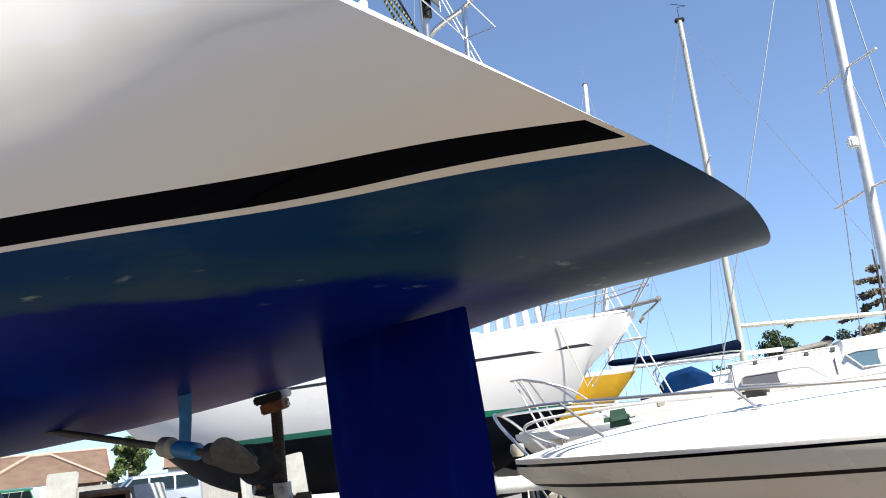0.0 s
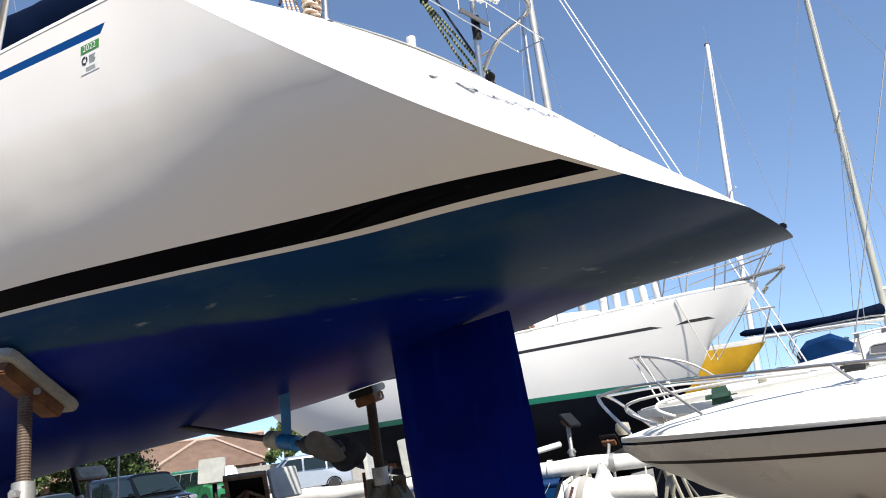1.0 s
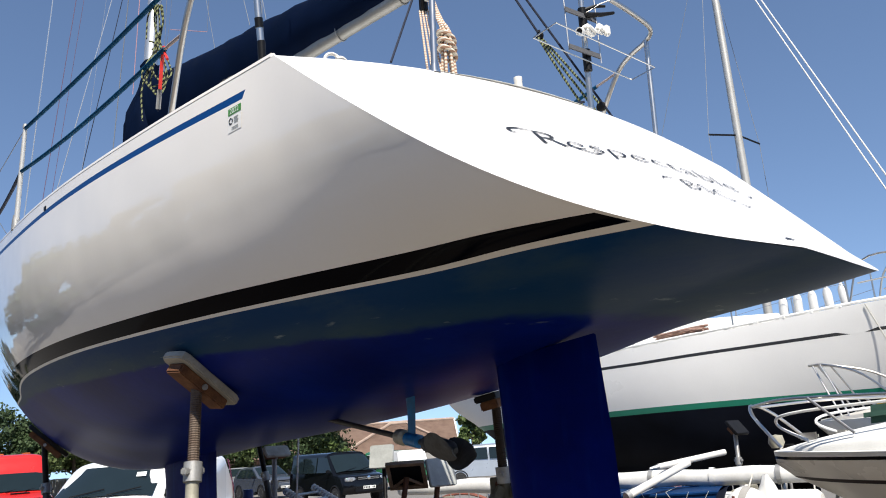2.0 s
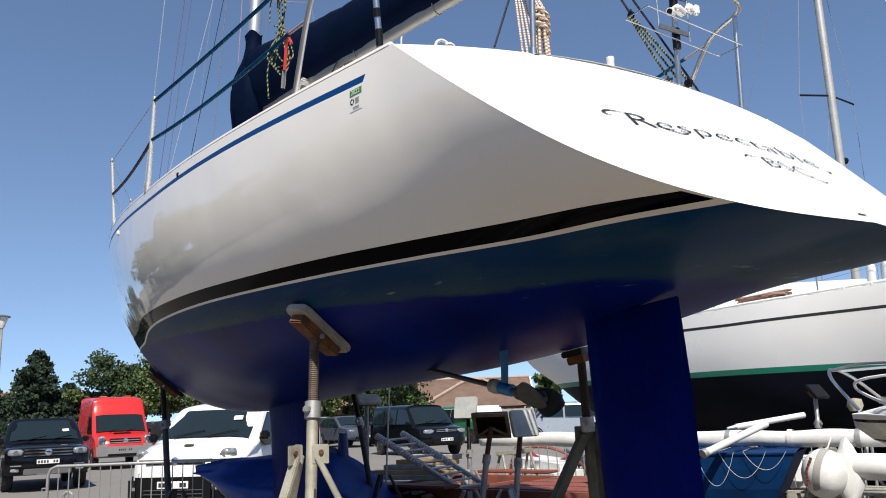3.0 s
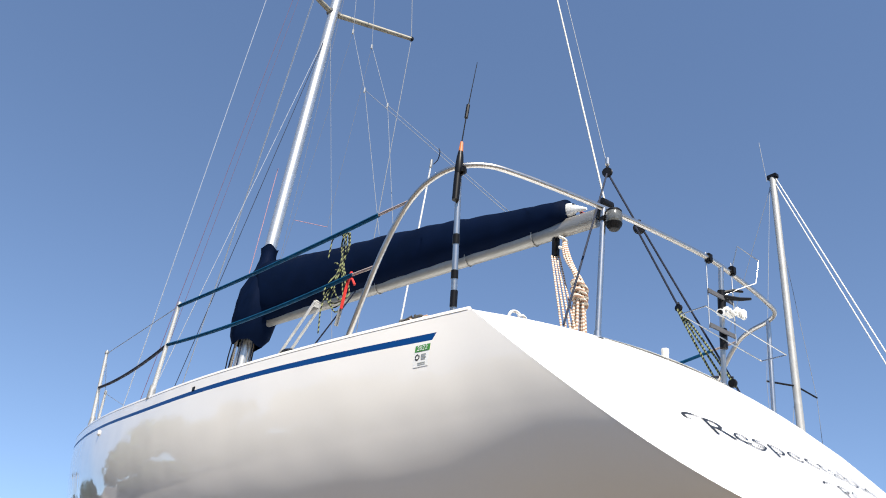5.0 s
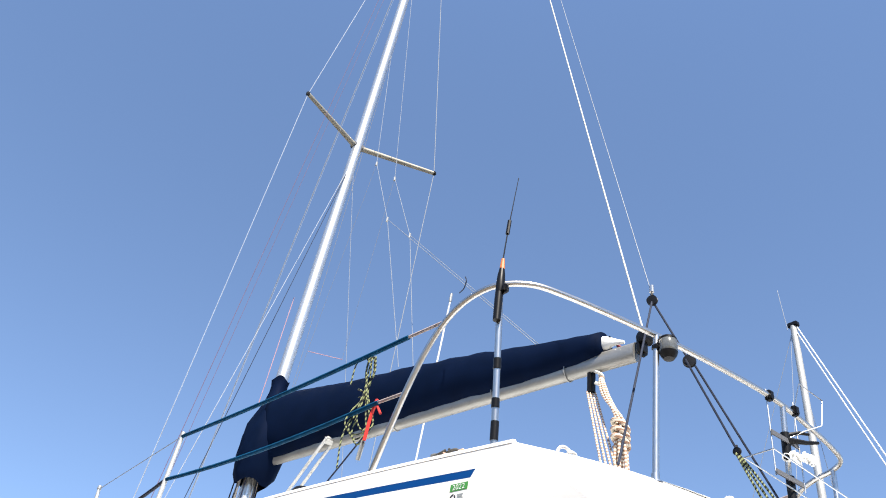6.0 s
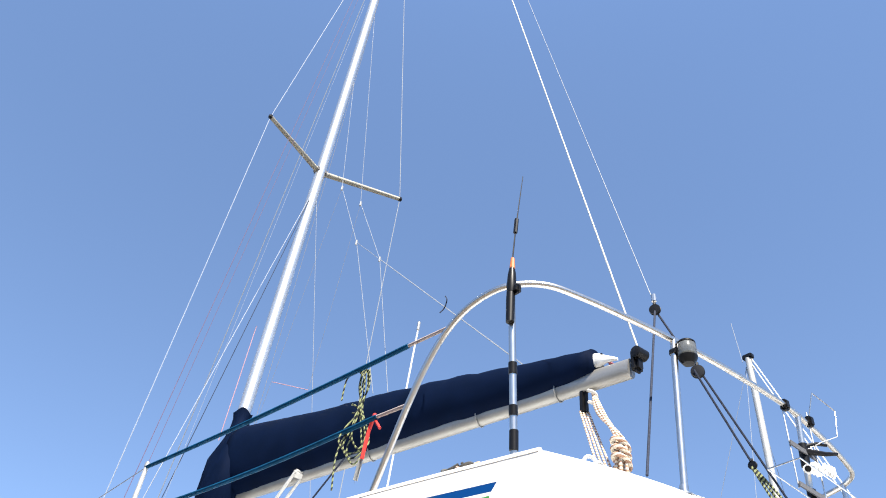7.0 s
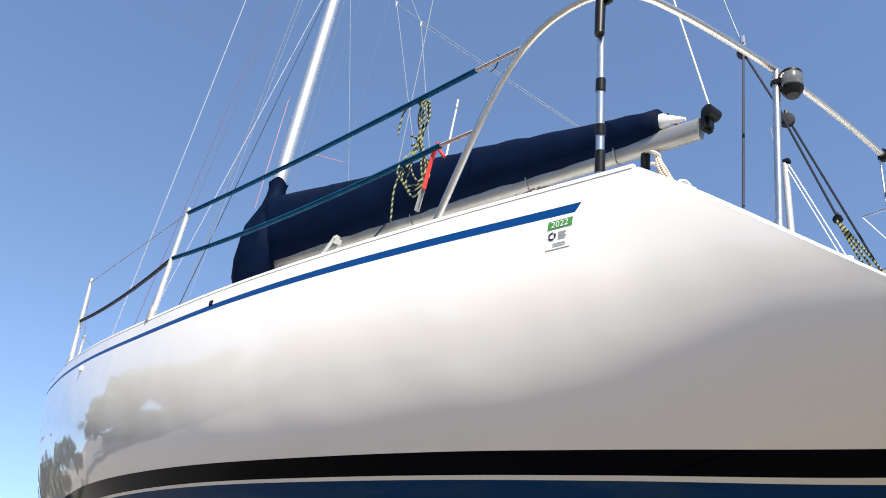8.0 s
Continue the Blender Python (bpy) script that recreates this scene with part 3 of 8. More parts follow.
part("keel", fin([(4.92, 0, 1.72, 1.24, 0.12, 0, 0), (4.86, 0, 1.50, 1.18, 0.115, 0, 0), (4.75, 0, 0.8, 1.10, 0.115, 0, 0), (4.62, 0, 0.10, 1.0, 0.12, 0, 0), (4.58, 0, 0.065, 0.94, 0.08, 0, 0)]), ANTIFOUL, yacht, smooth=True)
part("rudder", fin([(0.280, 0.036, 1.900, 0.512, 0.10, 4.5, 0.092), (0.283, 0.036, 1.893, 0.524, 0.11, 4.5, 0.092), (0.266, 0.036, 1.55, 0.533, 0.12, 4.5, 0.06), (0.236, 0.032, 1.15, 0.51, 0.12, 4.5, 0.03), (0.18, 0.02, 0.62, 0.42, 0.12, 4.5, 0), (0.16, 0.02, 0.60, 0.36, 0.08, 4.5, 0)]), ANTIFOUL, yacht, "deep blue spade rudder", smooth=True)

# mast, boom and cover
MAST = [(4.78, 0.30, 2.95), (4.72, 0.243, 5.15), (4.66, 0.10, 8.31), (4.33, 0.05, 11.68), (4.10, 0.02, 14.05), (3.78, -0.02, 17.5)]
mast = part("mast", tube(mb(), smooth_line(MAST, 5), 0.060, 12), ALU, yacht, "tall silver aluminium mast", smooth=True)

for p_from, p_to, sp_name in (((4.66, 0.14, 8.31), (4.36, 0.93, 8.36), "port"), ((4.66, 0.06, 8.31), (4.22, -0.73, 8.115), "star")):
    bm = mb()
    tube(bm, [p_from, p_to], [0.032, 0.023], 20)
    sp = part("spreader", bm, SPREADER, mast, "grey alloy spreader, coloured dark for its shaded underside", smooth=True)
    part("spreader_tip", box(mb(), (0.045, 0.045, 0.05), p_to, bevel=0.010), BLACK, sp)
    part("spreader_root", box(mb(), (0.10, 0.07, 0.07), Vector(p_from), bevel=0.015), TRIM_GREY, sp)
bm = mb()
box(bm, (0.20, 0.17, 0.06), (4.78, 0.30, 3.03), bevel=0.015)
lathe(bm, [(0.09, 0.0), (0.085, 0.04), (0.07, 0.12)], 14, (4.78, 0.30, 3.05))
part("mast_foot", bm, GALV, mast, smooth=True)
# lines tied off round the foot of the mast
random.seed(4)
for k in range(14):
    bm = mb()
    a = 2 * math.pi * k / 14
    c = Vector((4.76 + 0.095 * math.cos(a), 0.29 + 0.095 * math.sin(a), 0))
    tube(bm, smooth_line([c + Vector((0, 0, 3.1)), c + Vector((random.uniform(-0.07, 0.07), random.uniform(-0.07, 0.07), 3.5)), c + Vector((random.uniform(-0.03, 0.03), random.uniform(-0.03, 0.03), 3.9)), c + Vector((-0.03, 0, 4.4))], 4), 0.0065, 6)
    part("halyard_tail", bm, (ROPE_GREY, ROPE_NAVY, ROPE_GREY, BLACK_TAPE, ROPE_BUFF, ROPE_GREY, ROPE_NAVY)[k % 7], mast, smooth=True)
for k in range(4):
    bm = mb()
    tube(bm, smooth_line([Vector((4.70 + 0.03 * k, 0.30 + 0.14 * math.cos(q * 0.9 + k), 3.55 + 0.16 * math.sin(q * 0.9 + k) + 0.08 * k)) for q in range(9)], 3), 0.006, 6)
    part("halyard_coil", bm, (ROPE_GREY, ROPE_BUFF)[k % 2], mast, smooth=True)

# boom with its canvas cover
BOOM_FWD, BOOM_END = Vector((4.62, 0.20, 4.42)), Vector((0.89, -0.475, 4.315))


def on_boom(t, up=0.0, out=0.0):
    p = BOOM_FWD.lerp(BOOM_END, t)
    side = Vector((0.14, -0.99, 0.0))
    return p + Vector((0, 0, up)) + side * out


def oval_row(c, d, w, h, n=18, squash=0.0):
    side = Vector((-d.y, d.x, 0)).normalized()
    up = d.cross(side).normalized()
    up = up if up.z > 0 else -up
    return [c + side * (w * math.cos(a)) + up * (h * math.sin(a)) for a in (2 * math.pi * k / n for k in range(n))]


BD = (BOOM_END - BOOM_FWD).normalized()
bm = mb()
vs = grid(bm, [oval_row(on_boom(t, -0.036), BD, 0.042, 0.064) for t in (0.02, 0.3, 0.6, 0.990)], close=True)
bm.faces.new(vs[0])
bm.faces.new(vs[-1])
boom = part("boom", bm, BOOM_GREY, yacht, "silver aluminium boom under a navy canvas cover", smooth=True)
bm = mb()
box(bm, (0.055, 0.075, 0.15), on_boom(1.0, 0.0), (0, 0, 0), bevel=0.02)
lathe(bm, [(0.025, -0.045), (0.036, -0.04), (0.036, 0.04), (0.025, 0.045)], 16, on_boom(1.006, 0.04), (90, 0, 0))
part("boom_end_cap", bm, BLACK, boom, "black plastic boom end with sheave", smooth=True)
bm = mb()
rows = []
random.seed(2)
N_C = 40
for k in range(N_C + 1):
    t = 0.930 * k / N_C
    top_z = curve1(t, (0, 0.06, 0.2, 0.53, 0.84, 0.915), (0.600, 0.575, 0.502, 0.375, 0.206, 0.172))
    low_z = curve1(t, (0, 0.06, 0.2, 0.53, 0.84, 0.90, 0.915), (-0.066, -0.064, -0.056, -0.050, -0.040, -0.026, -0.005))
    h = (top_z - low_z) / 2
    w = curve1(t, (0, 0.06, 0.2, 0.53, 0.84, 0.915), (0.19, 0.165, 0.138, 0.120, 0.098, 0.088))
    c = on_boom(t, (top_z + low_z) / 2)
    row = oval_row(c, BD, w, h, 22)
    for i, p in enumerate(row):
        f = noise.noise(p * 5.0) * 0.010 + noise.noise(p * 14.0) * 0.005 + 0.003 * math.sin(k * 1.9 + i * 0.6)
        row[i] = p + (p - c).normalized() * f
    rows.append(row)
vs = grid(bm, rows, close=True)
bm.faces.new(vs[0])
bm.faces.new(vs[-1])
cover = part("sail_cover", bm, NAVY, boom, "navy blue canvas sail cover, laced along the boom", smooth="all")
# collar of the cover round the mast
bm = mb()
rows = []
for z, rx, ry, fx in ((4.16, 0.15, 0.14, -0.02), (4.23, 0.19, 0.18, -0.03), (4.40, 0.23, 0.20, -0.04), (4.56, 0.24, 0.205, -0.05), (4.70, 0.21, 0.175, -0.04), (4.84, 0.165, 0.135, -0.03), (4.95, 0.115, 0.098, -0.01), (5.05, 0.086, 0.082, 0.0), (5.12, 0.082, 0.078, 0.0), (5.18, 0.089, 0.086, 0.0)):
    x0 = 4.78 + (4.72 - 4.78) * (z - 2.95) / 2.2
    y0 = 0.30 + (0.243 - 0.30) * (z - 2.95) / 2.2
    row = []
    for k in range(24):
        a = 2 * math.pi * k / 24
        p = Vector((x0 + fx + rx * math.cos(a), y0 + ry * math.sin(a), z + 0.02 * math.sin(3 * a)))
        row.append(p + Vector((math.cos(a), math.sin(a), 0)) * (noise.noise(p * 7) * 0.022 + min(1.0, 9 * (rx - 0.08)) * 0.010 * math.sin(a * 7 + z * 9)))
    rows.append(row)
grid(bm, rows, close=True)
part("cover_collar", bm, NAVY, boom, smooth="all")
for t in (0.12, 0.28, 0.45, 0.62, 0.80):
    bm = mb()
    box(bm, (0.05, 0.012, 0.018), on_boom(t, 0.03, 0.125 - 0.03 * t), (0, 0, -174))
    part("cover_buckle", bm, BLACK, boom)
# folded sail and lashing showing at the clew
for t in (0.44, 0.70, 0.86):
    loop = [on_boom(t, 0.02, 0.046), on_boom(t, -0.06, 0.050), on_boom(t, -0.105, 0.0), on_boom(t, -0.06, -0.050), on_boom(t, 0.02, -0.046)]
    part("boom_strap", tube(mb(), smooth_line(loop, 4), 0.004, 6), BOOM_GREY, boom, smooth=True)
bm = mb()
rows = []
for t, up, r in ((0.915, 0.095, 0.050), (0.936, 0.092, 0.044), (0.948, 0.080, 0.026), (0.968, 0.058, 0.010)):
    row = oval_row(on_boom(t, up), BD, r * 0.75, r, 16)
    rows.append([p + (p - on_boom(t, up)) * 0.35 * noise.noise(p * 26.0) for p in row])
vs = grid(bm, rows, close=True)
bm.faces.new(vs[0])
bm.faces.new(vs[-1])
part("sail_fold", bm, PLASTIC_WRAP, boom, "white folded sailcloth at the clew", smooth=True)
for k in range(3):
    part("sail_tie", tube(mb(), smooth_line([on_boom(0.915 + 0.014 * k, 0.155 - 0.02 * k, -0.02), on_boom(0.918 + 0.014 * k, 0.10, 0.062 - 0.006 * k), on_boom(0.92 + 0.012 * k, 0.02, 0.05)], 4), 0.006, 6), BLACK_TAPE, boom, smooth=True)
bm = mb()
for k in range(3):
    tube(bm, smooth_line([on_boom(0.945, 0.09, 0.04), on_boom(0.95 + 0.008 * k, 0.02, 0.065), on_boom(0.955, -0.03, 0.06)], 4), 0.005, 6)
part("clew_lashing", bm, ROPE_RED, boom, smooth=True)
# kicking strap: a rod from the foot of the mast to the boom
bm = mb()
for dy in (-0.035, 0.035):
    tube(bm, [(4.66, 0.27 + dy, 3.35), (3.70, 0.09 + dy, 4.33)], 0.013, 8)
box(bm, (0.06, 0.085, 0.045), (3.70, 0.09, 4.335), (0, 42, 0), bevel=0.012)
part("kicking_strap", bm, ALU_MATT, boom, "white rod kicking strap", smooth=True)
bm = mb()
tube(bm, [(4.50, 0.25, 3.20), (3.20, 0.0, 4.33)], 0.007, 6)
lathe(bm, [(0.01, -0.02), (0.03, -0.015), (0.03, 0.015), (0.01, 0.02)], 12, (3.86, 0.13, 3.756), (90, 0, 0))
part("kicking_tackle", bm, ROPE_NAVY, boom, smooth=True)

# standing rigging
MAST_TOP = Vector((3.79, -0.02, 17.4))
SP_P, SP_S = Vector((4.36, 0.93, 8.36)), Vector((4.22, -0.73, 8.115))
HOUND = Vector((4.10, 0.02, 14.05))
CH_P, CH_S = Vector((4.50, 1.27, 3.04)), Vector((4.50, -0.66, 3.04))


def wire(name, pts, r, material, parent=mast, label=""):
    return part(name, tube(mb(), pts, r, 6), material, parent, label, smooth=True)


wire("cap_shroud", [HOUND, SP_P, CH_P], 0.0045, ALU)
wire("cap_shroud", [HOUND, SP_S, CH_S], 0.0045, WIRE)
LOWER = Vector((4.665, 0.105, 8.12))
wire("lower_shroud", [LOWER, (4.20, 1.20, 3.03)], 0.0036, ALU)
wire("lower_shroud", [LOWER, (4.20, -0.55, 3.03)], 0.0026, WIRE)
wire("lower_shroud", [LOWER, (4.30, 1.02, 3.04)], 0.0036, ROPE_NAVY)
wire("baby_stay", [LOWER + Vector((0.06, 0, -0.2)), (6.0, 0, 3.15)], 0.004, WIRE)
wire("fore_stay", [HOUND, (7.85, 0, 3.36)], 0.006, WIRE)
wire("topping_lift", [MAST_TOP + Vector((-0.06, 0, -0.1)), on_boom(1.004, 0.08)], 0.0060, ROPE_WHITE, mast, "white rope topping lift")
BLK = Vector((0.347, 0.035, 4.126))
wire("back_stay", [MAST_TOP + Vector((-0.12, 0, 0)), BLK + Vector((0, 0, 0.04))], 0.0022, WIRE)
wire("flag_halyard", [(4.25, 0.30, 12.0), (4.40, 1.19, 3.04)], 0.0030, ROPE_PURPLE, mast, "thin purple flag halyard")
wire("flag_halyard", [(4.25, 0.28, 11.6), (4.42, 1.13, 3.04)], 0.0022, ROPE_PURPLE, mast)
wire("flag_halyard", [(4.30, 0.20, 11.2), (4.10, 0.98, 3.04)], 0.0014, WIRE, mast)
wire("main_halyard", [HOUND + Vector((-0.1, 0, 0)), (4.70, 0.13, 5.1)], 0.0018, ROPE_GREY, mast)
wire("main_halyard", [(4.74, 0.33, 6.1), (4.80, 0.37, 4.9)], 0.0040, ROPE_PINK, mast, "short faded pink halyard end")
# lazy jacks: bridles from under the spreaders down to the boom
for side, kn, sheave, high, tail in ((0.128, (3.39, 0.128, 6.43), (4.10, 0.052, 7.682), (4.50, 0.02, 9.9), (4.66, 0.15, 4.9)), (-0.133, (3.39, -0.133, 6.385), (4.10, -0.195, 7.617), (4.38, -0.01, 11.2), (4.43, -0.19, 5.485))):
    kn, sheave = Vector(kn), Vector(sheave)
    wire("lazy_jack", [high, sheave], 0.0026, WIRE)
    wire("lazy_jack", [sheave, kn], 0.0028, WIRE)
    wire("lazy_jack", [sheave, tail], 0.0013, ROPE_GREY)
    wire("lazy_jack", [kn, on_boom(0.44, 0.40, -side * 0.6)], 0.0026, WIRE)
    wire("lazy_jack", [kn, on_boom(0.80, 0.20, -side * 0.5)], 0.0026, WIRE)
    for at, r in ((kn, 0.010), (sheave, 0.012)):
        part("lazy_jack_thimble", tube(mb(), [at + Vector((0, 0, 0.02)), at - Vector((0, 0, 0.03))], r, 6), GALV, mast)
part("flag_stick", tube(mb(), [(4.608, 0.094, 5.525), (4.427, -0.191, 5.485)], 0.0035, 5), ROPE_PINK, mast)
bm = mb()
p0 = Vector((2.02, 0.08, 5.10))
tube(bm, smooth_line([p0, p0 + Vector((-0.05, 0.02, -0.07)), p0 + Vector((0.0, 0.0, -0.10)), p0 + Vector((0.02, 0.02, -0.14))], 4), 0.004, 6)
part("tell_tale", bm, ROPE_NAVY, mast, smooth=True)

# stern rail
RAIL = [(0.83, 1.185, 2.94), (0.645, 1.19, 3.24), (0.545, 1.175, 3.42), (0.455, 1.155, 3.535), (0.33, 1.14, 3.59), (0.20, 1.10, 3.612), (0.11, 1.00, 3.622), (0.065, 0.86, 3.617), (0.02, 0.62, 3.605), (-0.012, 0.32, 3.60), (-0.02, 0.0, 3.60)]
bm = mb()
DROOP = [(-0.012, -0.32, 3.60), (0.02, -0.62, 3.582), (0.065, -0.86, 3.573), (0.11, -1.0, 3.567), (0.20, -1.065, 3.56), (0.32, -1.085, 3.545), (0.41, -1.083, 3.50), (0.50, -1.07, 3.376), (0.60, -1.084, 3.245), (0.83, -1.11, 2.90)]
whole = RAIL + DROOP
tube(bm, smooth_line(whole, 8), 0.0128, 28)
rail = part("stern_rail", bm, STEEL, yacht, "polished stainless steel stern rail", smooth=True)
for foot, head in (((0.222, 1.03, 2.925), (0.175, 1.10, 3.61)), ((0.028, 0.42, 2.975), (-0.005, 0.418, 3.60)), ((0.05, -0.435, 2.975), (-0.005, -0.40, 3.595)), ((0.20, -1.035, 2.92), (0.19, -1.055, 3.555))):
    bm = mb()
    tube(bm, [foot, head], 0.0128, 24)
    lathe(bm, [(0.026, 0), (0.026, 0.006), (0.016, 0.009), (0.016, 0.035), (0.0135, 0.037)], 14, foot)
    part("rail_post", bm, STEEL, rail, smooth=True)
for y, z in ((1.185, 2.94), (-1.11, 2.915)):
    part("rail_foot", lathe(mb(), [(0.024, -0.02), (0.024, 0.0), (0.015, 0.004), (0.015, 0.03), (0.0135, 0.032)], 14, (0.83, y, z)), STEEL, rail, smooth=True)
for a, b in (((0.217, 1.037, 2.98), 0.10), ((0.209, 1.049, 3.10), 0.05), ((0.199, 1.064, 3.25), 0.06)):
    p = Vector(a)
    part("tape_wrap", tube(mb(), [p, p + Vector((-0.003, 0.004, b * 0.7))], 0.0155, 10), BLACK_TAPE, rail, "black tape round the post", smooth=True)

# aerial on the port quarter
bm = mb()
A0 = Vector((0.174, 1.104, 3.435))
tube(bm, [A0, A0 + Vector((0, 0, 0.10)), A0 + Vector((-0.002, 0.0, 0.20))], [0.0155, 0.0165, 0.015], 10)
tube(bm, [A0 + Vector((-0.002, 0, 0.13)), A0 + Vector((-0.004, 0, 0.16)), A0 + Vector((-0.004, 0, 0.215)), A0 + Vector((-0.005, 0, 0.26))], [0.016, 0.019, 0.015, 0.008], 10)
box(bm, (0.04, 0.028, 0.04), A0 + Vector((-0.02, -0.01, 0.14)), bevel=0.01)
aerial = part("aerial_mount", bm, BLACK, yacht, "black clamp mount of a whip aerial", smooth=True)
part("aerial_collar", tube(mb(), [A0 + Vector((-0.005, 0, 0.24)), A0 + Vector((-0.006, 0, 0.29))], [0.011, 0.007], 8), ORANGE, aerial, "orange plastic collar", smooth=True)
part("whip", tube(mb(), [A0 + Vector((-0.006, 0, 0.29)), A0 + Vector((-0.009, -0.010, 0.45)), A0 + Vector((-0.021, -0.033, 0.742))], [0.003, 0.0025, 0.0015], 6), BLACK, aerial, smooth=True)
part("whip_coil", tube(mb(), [A0 + Vector((-0.008, -0.009, 0.423)), A0 + Vector((-0.010, -0.013, 0.495))], 0.0085, 8), BLACK, aerial, smooth=True)

# stern light on the middle post
L0 = Vector((-0.043, 0.392, 3.528))
bm = mb()
lathe(bm, [(0.020, 0.042), (0.036, 0.044), (0.036, 0.050), (0.030, 0.056), (0.0, 0.057)], 18, L0)
lathe(bm, [(0.0, -0.046), (0.022, -0.044), (0.034, -0.026), (0.038, -0.014), (0.0, -0.012)], 18, L0)
box(bm, (0.04, 0.045, 0.032), L0 + Vector((0.038, 0.02, 0.015)), bevel=0.008)
lampb = part("stern_light", bm, BLACK, yacht, "black stern light with a smoky lens", smooth=True)
part("lens", lathe(mb(), [(0.034, -0.013), (0.037, -0.008), (0.037, 0.038), (0.034, 0.043)], 18, L0), SMOKED, lampb, smooth=True)


def pulley(name, at, r, parent, turn=(90, 0, 0), label=""):
    bm = mb()
    lathe(bm, [(r * 0.35, -r * 0.42), (r * 0.95, -r * 0.38), (r, -r * 0.15), (r * 0.8, 0), (r, r * 0.15), (r * 0.95, r * 0.38), (r * 0.35, r * 0.42)], 18, at, turn)
    tube(bm, [Vector(at) + Vector((0, 0, r * 0.6)), Vector(at) + Vector((0, 0, r * 1.5))], r * 0.28, 6)
    return part(name, bm, BLACK, parent, label, smooth=True)


# backstay tackle
tackle = part("backstay_tackle", tube(mb(), [BLK + Vector((0, 0, 0.05)), BLK + Vector((0, 0, 0.09))], 0.012, 8), STEEL, yacht, "black blocks and navy lines tensioning the backstay", smooth=True)
pulley("block", BLK, 0.028, tackle, (90, 0, 20))
RB = Vector((0.259, -0.107, 3.804))
pulley("block", RB, 0.032, tackle, (90, 0, 30))
part("line", tube(mb(), [BLK, (0.026, 0.615, 2.98)], 0.0050, 6), ROPE_NAVY, tackle, smooth=True)
part("line", tube(mb(), [BLK, RB], 0.0055, 6), ROPE_NAVY, tackle, smooth=True)
part("line", tube(mb(), [RB + Vector((0.0, 0.03, 0)), (0.20, -0.307, 3.42)], 0.0055, 6), ROPE_NAVY, tackle, smooth=True)
part("line", tube(mb(), [RB + Vector((0.0, -0.03, 0)), (0.097, -0.649, 2.987)], 0.0055, 6), ROPE_NAVY, tackle, smooth=True)
TB = Vector((0.20, -0.317, 3.403))
pulley("block", TB, 0.020, tackle, (90, 0, 0))
for k in range(3):
    part("line", tube(mb(), sag(TB + Vector((0, 0.012 * (k - 1), -0.01)), (0.03 + 0.03 * k, -0.50 + 0.02 * k, 3.0), 0.01 * (k - 1), 8), 0.0055, 6), ROPE_GREEN, tackle, smooth=True)
pulley("block", (0.04, -0.49, 3.02), 0.022, tackle, (90, 0, 0))
part("line", tube(mb(), sag((0.05, -0.40, 3.03), (0.55, 0.2, 3.02), 0.02), 0.006, 6), ROPE_NAVY, tackle, smooth=True)

# instruments and a wire lifebuoy bracket on the starboard middle post
bm = mb()
tube(bm, [(0.016, -0.415, 3.37), (0.010, -0.412, 3.47)], 0.020, 10)
tube(bm, [(0.006, -0.410, 3.435), (-0.05, -0.47, 3.425), (-0.07, -0.53, 3.44)], [0.014, 0.010, 0.007], 8)
tube(bm, [(0.006, -0.410, 3.455), (-0.03, -0.46, 3.475), (-0.05, -0.50, 3.475)], [0.012, 0.009, 0.006], 8)
bracket = part("lifebuoy_bracket", bm, BLACK, yacht, "black clamps with a bent wire lifebuoy frame", smooth=True)
part("post_sleeve", tube(mb(), [(0.022, -0.418, 3.17), (0.020, -0.417, 3.27)], 0.019, 10), BLACK, bracket, smooth=True)
for z in (3.245, 3.425):
    part("strip", box(mb(), (0.006, 0.205, 0.026), (-0.004, -0.385, z), (0, 0, 3), bevel=0.002), TRIM_GREY, bracket, "dark grey plastic strip")
bm = mb()
box(bm, (0.045, 0.085, 0.034), (-0.035, -0.395, 3.335), (8, 0, 15), bevel=0.012)
box(bm, (0.034, 0.055, 0.045), (-0.045, -0.455, 3.352), (12, 0, 15), bevel=0.012)
box(bm, (0.028, 0.030, 0.052), (-0.05, -0.490, 3.350), (0, 0, 15), bevel=0.008)
tube(bm, [(-0.02, -0.365, 3.328), (-0.03, -0.335, 3.318)], 0.019, 10)
clampb = part("clamp_body", bm, DECK_WHITE, bracket, "cream plastic clamp body", smooth=True)
part("clamp_mouth", tube(mb(), [(-0.03, -0.337, 3.319), (-0.033, -0.332, 3.317)], 0.013, 10), BLACK, clampb)
BASE = [(0.0, -0.085, 3.239), (-0.138, -0.090, 3.242), (-0.142, -0.669, 3.170), (0.001, -0.677, 3.174), (0.0, -0.085, 3.239)]
part("wire_frame", tube(mb(), BASE, 0.0034, 6), STEEL, bracket, smooth=True)
for y, z0, z1 in ((-0.290, 3.232, 3.635), (-0.485, 3.214, 3.645)):
    part("wire_frame", tube(mb(), [(0.0, y, z0), (-0.004, y, z1)], 0.0034, 6), STEEL, bracket, smooth=True)
HOOP = [(-0.004, -0.485, 3.60), (-0.05, -0.485, 3.725), (-0.05, -0.656, 3.703), (-0.05, -0.613, 3.558), (-0.045, -0.47, 3.48), (0.004, -0.412, 3.44)]
part("wire_frame", tube(mb(), HOOP, 0.0030, 6), STEEL, bracket, smooth=True)
for q in ((-0.015, -0.295, 3.60), (-0.006, -0.488, 3.60)):
    part("rail_clamp", box(mb(), (0.035, 0.035, 0.05), q, bevel=0.008), BLACK, rail)

